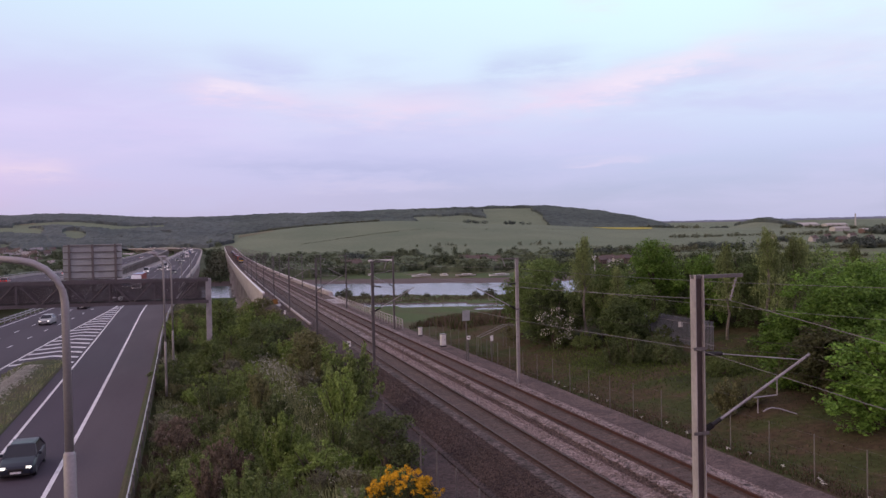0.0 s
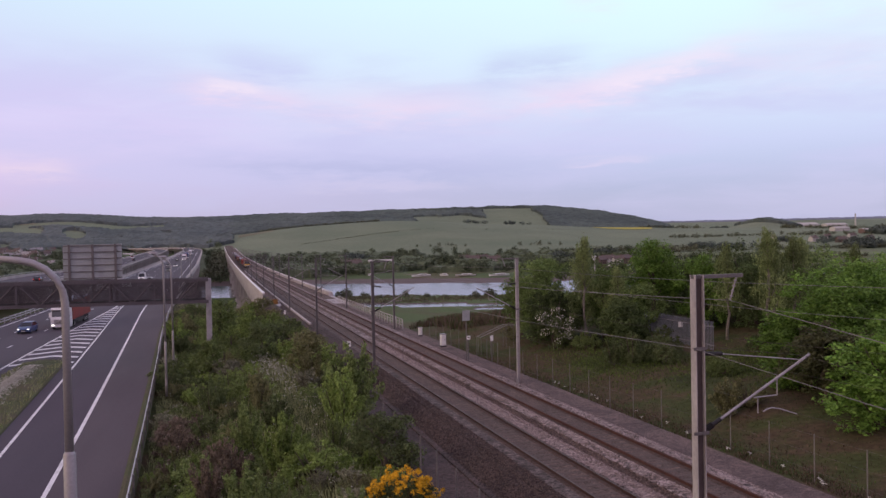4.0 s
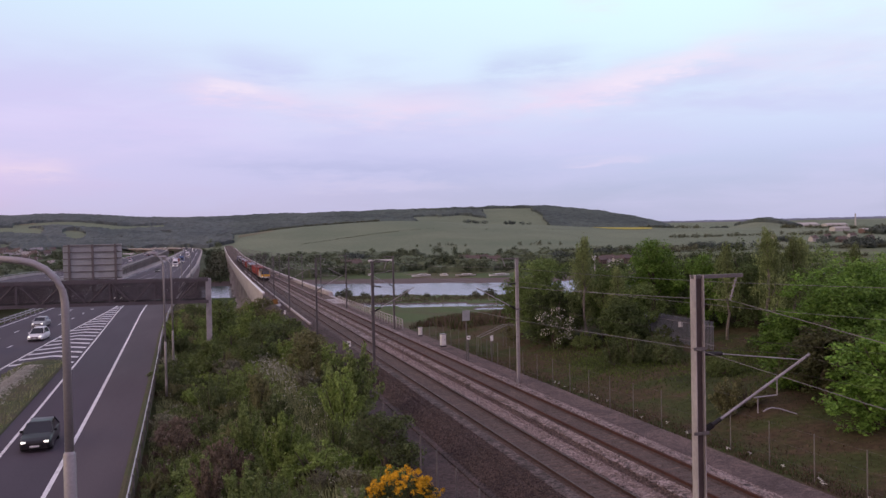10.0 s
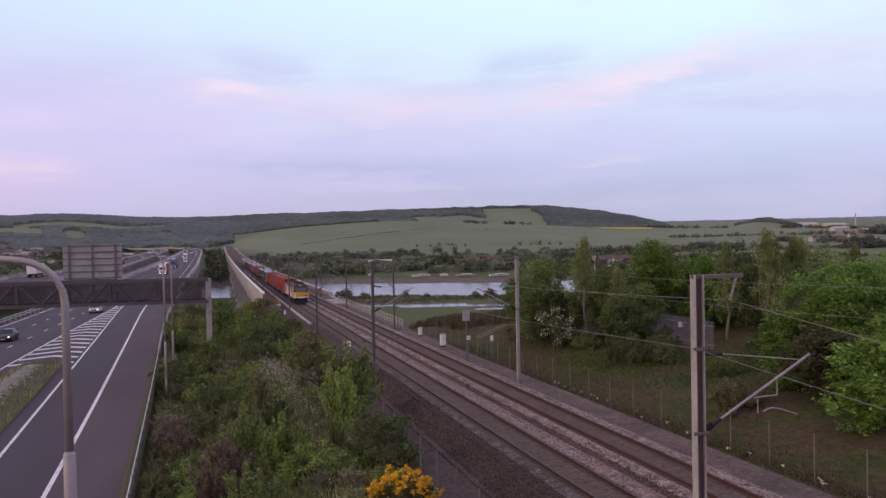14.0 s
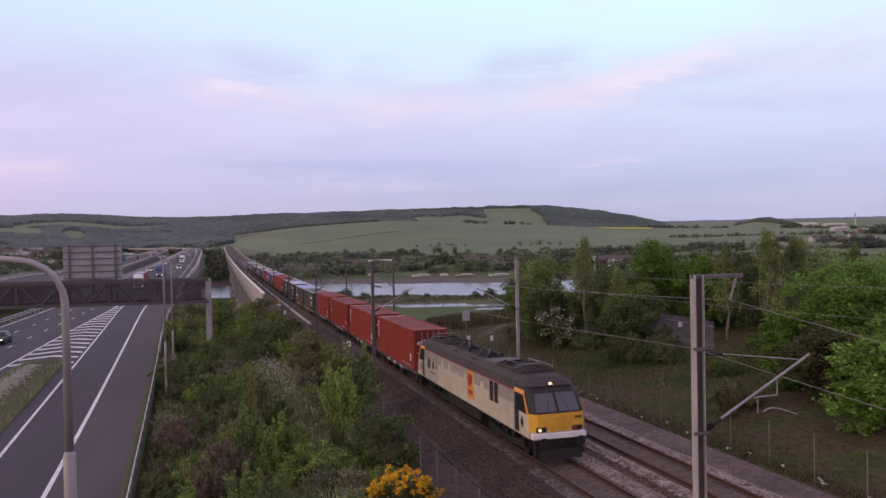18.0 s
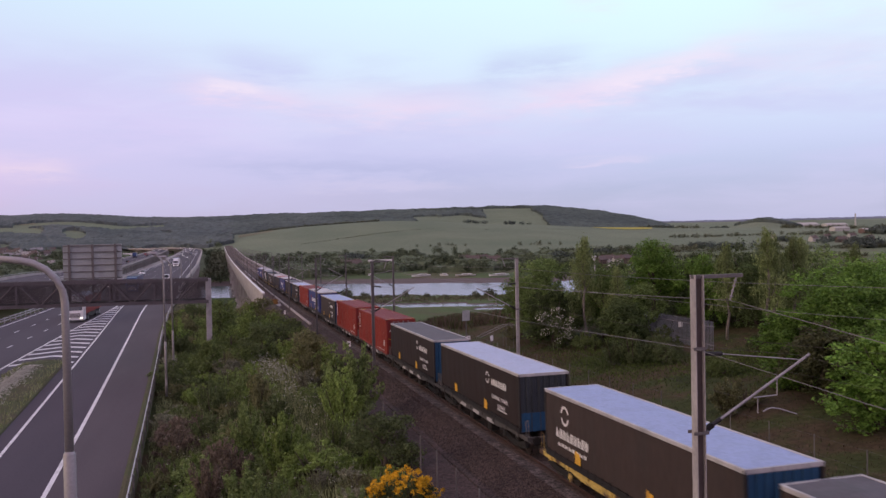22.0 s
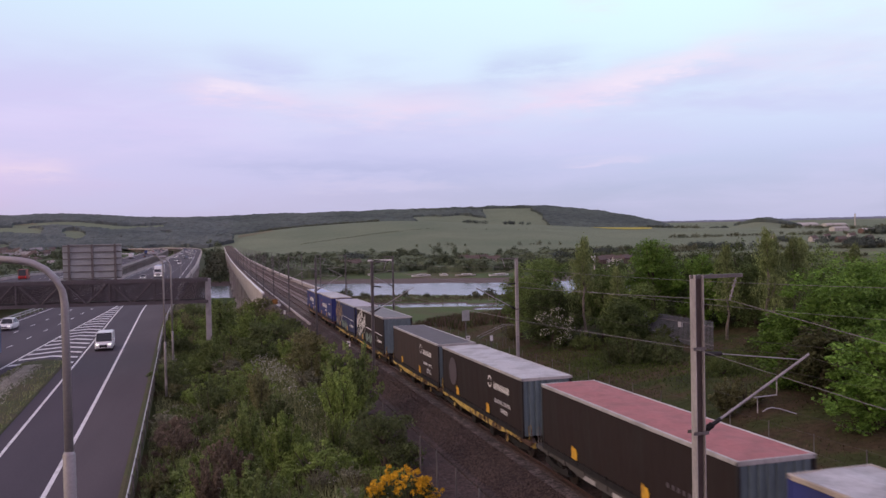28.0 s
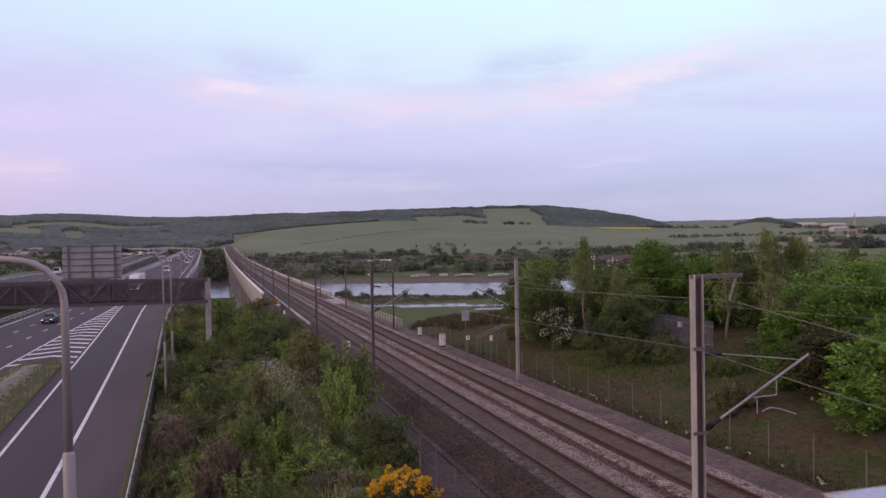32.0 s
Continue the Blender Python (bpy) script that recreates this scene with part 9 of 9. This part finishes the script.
def car(label, mat, L=4.3, W=1.76, H=1.46, van=False, name="car", category="car", lit=True):
    """A car or a van, driving towards -y: body lofted over stations, glazed cabin, lamps, wheels."""
    t = thing(name, label, category)
    h = W / 2
    zs = 0.92 if not van else 1.08
    # lower body: rings from nose to tail
    st = [(-L / 2, 0.80, 0.34, 0.62), (-L / 2 + 0.12, 0.92, 0.24, 0.70), (-L / 2 + 0.5, 0.99, 0.20, 0.80 if not van else 0.95), (-L / 2 + 1.25, 1.0, 0.19, 0.94 if not van else 1.12), (L / 2 - 0.9, 1.0, 0.19, zs + 0.04), (L / 2 - 0.15, 0.97, 0.24, zs + 0.02), (L / 2, 0.9, 0.36, zs - 0.06)]
    g = Geo()
    g.rings([[(-h * k, y, z0 + 0.1), (-h * k * 0.94, y, z0), (h * k * 0.94, y, z0), (h * k, y, z0 + 0.1), (h * k, y, z1 - 0.14), (h * k * 0.9, y, z1), (-h * k * 0.9, y, z1), (-h * k, y, z1 - 0.14)] for y, k, z0, z1 in st])
    part("body", rounded(g, M[mat], 0.06), None, t)
    ya, yb, yc, yd = (-L / 2 + 1.15, -L / 2 + 1.95, L / 2 - 0.85, L / 2 - 0.22) if not van else (-L / 2 + 0.75, -L / 2 + 1.65, L / 2 - 0.12, L / 2 - 0.06)
    z0 = (0.90 if not van else 1.04)
    g = Geo()
    top = H - 0.05
    g.rings([[(-h * 0.93, ya, z0), (h * 0.93, ya, z0), (h * 0.93, yd, z0), (-h * 0.93, yd, z0)], [(-h * 0.72, yb, top), (h * 0.72, yb, top), (h * 0.72, yc, top), (-h * 0.72, yc, top)] if not van else [(-h * 0.84, yb, top), (h * 0.84, yb, top), (h * 0.86, yc, top), (-h * 0.86, yc, top)]])
    part("cabin", g, M["glass"], t, "dark glazing")
    g = Geo()
    e = 0.72 if not van else 0.86
    g.rings([[(-h * e - 0.03, yb - 0.04, top - 0.03), (h * e + 0.03, yb - 0.04, top - 0.03), (h * e + 0.03, yc + 0.04, top - 0.03), (-h * e - 0.03, yc + 0.04, top - 0.03)], [(-h * e + 0.06, yb + 0.1, H), (h * e - 0.06, yb + 0.1, H), (h * e - 0.06, yc - 0.06, H), (-h * e + 0.06, yc - 0.06, H)]])
    part("roof", rounded(g, M[mat], 0.04, "roof"), None, t)
    for s in (-1, 1):
        for (y0, zz0), (y1, zz1) in (((ya, z0), (yb, top)), ((yd, z0), (yc, top))):
            g = Geo()
            k0, k1 = (0.935, e + 0.02)
            g.tube([(s * h * k0, y0, zz0), (s * (h * k1 + 0.005), y1, zz1)], 0.035, 5)
            part("pillar", g, M[mat], t)
        if van:
            g = Geo()
            g.rings([[(s * h * 0.955, yb + 0.75, z0 - 0.05), (s * h * 0.955, yd, z0 - 0.05), (s * h * 0.90, yd, z0 - 0.05), (s * h * 0.90, yb + 0.75, z0 - 0.05)], [(s * h * 0.885, yb + 0.75, top), (s * h * 0.885, yc, top), (s * h * 0.8, yc, top), (s * h * 0.8, yb + 0.75, top)]])
            part("side_panel", g, M[mat], t)
        g = Geo()
        g.loft_box(s * h * 1.08 - 0.09, s * h * 1.08 + 0.09, ya + 0.32, ya + 0.42, z0 + 0.02, z0 + 0.18, 0.02)
        part("mirror", g, M[mat], t)
        g = Geo()
        zl = 0.56 if not van else 0.70
        g.loft_box(s * h * 0.70 - 0.13, s * h * 0.70 + 0.13, -L / 2 - 0.012, -L / 2 + 0.2, zl + 0.02, zl + 0.13, 0.03)
        part("headlight", g, M["head_lit"] if lit else M["screen"], t)
        g = Geo()
        g.loft_box(s * h * 0.74 - 0.12, s * h * 0.74 + 0.12, L / 2 - 0.2, L / 2 + 0.012, 0.68, 0.9, 0.03)
        part("tail_light", g, M["tail_lit"], t)
    g = Geo()
    g.loft_box(-h * 0.42, h * 0.42, -L / 2 - 0.015, -L / 2 + 0.06, 0.40, 0.60 if not van else 0.72, 0.02)
    part("grille", g, M["frame_black"], t)
    g = Geo()
    g.loft_box(-h * 0.8, h * 0.8, -L / 2 - 0.01, -L / 2 + 0.05, 0.24, 0.33, 0.02)
    part("bumper_vent", g, M["frame_black"], t)
    g = Geo()
    g.box(-0.26, 0.26, -L / 2 - 0.03, -L / 2 - 0.016, 0.35, 0.45)
    part("plate", g, M["letters"], t)
    r = 0.31 if not van else 0.34
    add_wheels(t, [(s * (h - 0.11), y) for s in (-1, 1) for y in (-L / 2 + 0.82, L / 2 - 0.78)], r)
    return t


def lorry(label, cabmat, boxmat, roofmat, name="articulated_lorry"):
    t = thing(name, label, "lorry")
    g = Geo()
    g.rings([[(-1.22, -8.2, 0.35), (1.22, -8.2, 0.35), (1.24, -6.1, 0.35), (-1.24, -6.1, 0.35)], [(-1.24, -8.25, 1.5), (1.24, -8.25, 1.5), (1.24, -6.1, 1.5), (-1.24, -6.1, 1.5)],
             [(-1.2, -8.05, 2.7), (1.2, -8.05, 2.7), (1.22, -6.1, 2.7), (-1.22, -6.1, 2.7)], [(-1.1, -7.7, 3.65), (1.1, -7.7, 3.65), (1.15, -6.15, 3.8), (-1.15, -6.15, 3.8)]])
    cabp = part("cab", g, M[cabmat], t)
    g = Geo()
    g.rings([[(-1.08, -8.235, 1.85), (1.08, -8.235, 1.85), (1.08, -8.15, 1.85), (-1.08, -8.15, 1.85)], [(-1.05, -8.085, 2.66), (1.05, -8.085, 2.66), (1.05, -8.0, 2.66), (-1.05, -8.0, 2.66)]])
    part("windscreen", g, M["screen"], cabp)
    g = Geo()
    g.loft_box(-1.12, 1.12, -8.32, -7.95, 2.66, 2.80, 0.03)
    part("sun_visor", g, M["frame_black"], cabp)
    g = Geo()
    g.loft_box(-0.8, 0.8, -8.275, -8.2, 0.75, 1.45, 0.02)
    grille = part("grille", g, M["edge"], cabp)
    for k in range(4):
        g = Geo()
        g.box(-0.74, 0.74, -8.285, -8.27, 0.84 + 0.15 * k, 0.90 + 0.15 * k)
        part("slat", g, M["frame_black"], grille)
    for s in (-1, 1):
        g = Geo()
        g.loft_box(s * 0.93 - 0.2, s * 0.93 + 0.2, -8.29, -8.1, 0.55, 0.75, 0.03)
        part("headlight", g, M["head_lit"], cabp)
        g = Geo()
        g.loft_box(s * 1.38 - 0.1, s * 1.38 + 0.1, -8.05, -7.9, 1.75, 2.45, 0.03)
        part("mirror", g, M[cabmat], cabp)
        g = Geo()
        g.box(min(s * 1.22, s * 1.245), max(s * 1.22, s * 1.245), -7.8, -7.05, 1.85, 1.9)
        part("side_window", g, M["glass"], cabp)
    g = Geo()
    g.loft_box(-1.25, 1.25, -5.75, 7.85, 1.15, 3.95, 0.03)
    box = part("trailer_box", g, M[boxmat], t)
    g = Geo()
    g.box(-1.22, 1.22, -5.72, 7.82, 3.952, 3.965)
    part("roof", g, M[roofmat], box)
    g = Geo()
    g.box(-0.5, 0.5, -6.4, 7.6, 0.75, 1.12)
    part("chassis", g, M["frame_black"], t)
    for s in (-1, 1):
        g = Geo()
        g.box(min(s * 1.2, s * 1.23), max(s * 1.2, s * 1.23), -2.6, 2.4, 0.5, 1.08)
        part("side_guard", g, M["frame_black"], t)
    add_wheels(t, [(s * 1.0, y) for s in (-1, 1) for y in (-7.1, -4.2, 3.6, 4.9, 6.2)], 0.5, 0.34)
    return t


slip_mid = lambda y: (slip_l(y) + slip_r(y)) / 2 if y < 190 else slip_r(y) - 2.0
lane_a = lambda y: lane_1(y) + 1.95
lane_b = lambda y: (lane_1(y) + lane_2(y)) / 2
lane_c = lambda y: lane_2(y) - 1.9
lane_h = lambda y: (lane_1(y) + slip_r(y)) / 2 + 2.4
west_a = lambda y: west_r(y) - 4.2
west_b = lambda y: west_r(y) - 11.0

KINDS = {"hatch_dark": lambda: car("dark blue hatchback with headlamps on", "car_dark"), "black": lambda: car("black hatchback with headlamps on", "car_black", 4.2),
         "silver": lambda: car("silver saloon with headlamps on", "car_silver", 4.5), "white": lambda: car("white people carrier with headlamps on", "car_white", 4.5, 1.8, 1.62),
         "blue": lambda: car("dark blue estate car with headlamps on", "car_blue", 4.6), "van": lambda: car("white panel van with headlamps on", "car_white", 5.3, 2.0, 2.25, True, "van", "van"),
         "white_van": lambda: car("white transporter van with headlamps on", "car_white", 4.9, 1.9, 1.95, True, "van", "van"), "grey_van": lambda: car("silver minibus with headlamps on", "car_silver", 4.9, 1.9, 1.95, True, "van", "van"),
         "lorry": lambda: lorry("white articulated lorry with a red box trailer", "car_white", "red", "roof_pale"), "lorry_blue": lambda: lorry("blue articulated lorry with a dark blue trailer", "car_blue", "car_blue", "roof_grey"),
         "lorry_white": lambda: lorry("white articulated lorry with a white box trailer", "car_white", "car_white", "roof_pale"),
         "red_van": lambda: car("red box van on the far carriageway", "car_red", 5.6, 2.1, 2.8, True, "van", "van"),
         "red": lambda: car("red hatchback on the far carriageway", "car_red", 4.2), "away": lambda: car("dark saloon on the far carriageway", "car_black", 4.5)}
# kind, lane, when it passes the mark, the mark (y), speed
TRAFFIC = [("hatch_dark", slip_mid, 0.0, 48.7, 26.5), ("silver", lane_b, 0.0, 136.0, 29.0), ("black", lane_b, 1.0, 136.0, 29.0), ("van", lane_a, 2.0, 135.0, 23.2), ("lorry", lane_a, 3.0, 157.5, 23.2),
           ("blue", lane_b, 3.0, 151.5, 27.0), ("black", slip_mid, 9.0, 81.0, 26.6), ("van", lane_c, 7.0, 142.5, 28.0), ("grey_van", lane_b, 7.0, 140.5, 31.0), ("van", lane_b, 9.0, 132.5, 29.0),
           ("white", lane_a, 9.0, 138.0, 24.0), ("silver", lane_b, 10.0, 132.0, 25.0), ("black", lane_a, 12.0, 130.5, 27.0), ("black", lane_b, 13.0, 144.5, 29.4), ("silver", lane_a, 14.0, 154.5, 25.0),
           ("black", lane_b, 17.0, 141.0, 29.0), ("lorry", lane_a, 23.0, 122.5, 22.0), ("lorry_blue", lane_a, 25.0, 151.5, 22.0), ("white", lane_c, 27.5, 146.0, 32.0), ("white", lane_c, 25.0, 145.5, 29.5), ("black", lane_c, 25.0, 164.5, 29.0),
           ("white_van", slip_mid, 28.0, 101.2, 27.4), ("lorry_white", lane_a, 28.0, 300.0, 19.0), ("black", lane_b, 32.0, 138.0, 29.0), ("silver", lane_b, 32.0, 172.0, 27.5)]
for i in range(22):
    # those still on the viaduct at the end
    k = ("white", "silver", "van", "black", "white_van", "blue", "silver")[i % 7]
    TRAFFIC.append((k, (lane_a, lane_b, lane_h, lane_a, lane_c)[i % 5], 32.0, 345.0 + 33.0 * i + 13 * (i * 7 % 5), 25.5 + (i * 5 % 4)))
for i, (k, mark) in enumerate((("lorry_blue", 238.0), ("away", 275.0), ("red", 380.0), ("white", 430.0), ("silver", 510.0), ("away", 620.0), ("van", 700.0), ("white", 800.0), ("lorry_white", 44.0), ("away", 83.0),
                               ("red_van", -352.0), ("away", -243.0), ("van", -400.0))):
    TRAFFIC.append((k, west_a if i % 2 else west_b, 6.0, mark, -27.0))

ON_ROAD = []


def build_traffic():
    made = {}
    for kind, lane, t0, mark, v in TRAFFIC:
        if kind in made:
            ob = copy_thing(made[kind], Matrix.Identity(4))
        else:
            ob = made[kind] = KINDS[kind]()
        ON_ROAD.append((ob, lane, t0, mark, v))


def on_road(lane, t0, mark, v, t):
    y = min(max(mark - v * (t - t0), -540.0), 1600.0)
    z = west_z if v < 0 else road_z
    dx = lane(y + 2) - lane(y - 2)
    rz = -math.degrees(math.atan(dx / 4)) + (180 if v < 0 else 0)
    return pose(lane(y), y, z(y) + 0.012, math.degrees(math.atan((z(y + 2) - z(y - 2)) / 4)) * (1 if v > 0 else -1), 0, rz)


build_traffic()


# ---- what moves ----
def motions():
    for ob, s, lift in ROLLING:
        walk(ob, [(t, on_track(s, t, lift)) for t in range(0, 33)])
    for ob, lane, t0, mark, v in ON_ROAD:
        walk(ob, [(t, on_road(lane, t0, mark, v, t)) for t in range(0, 33)])


motions()
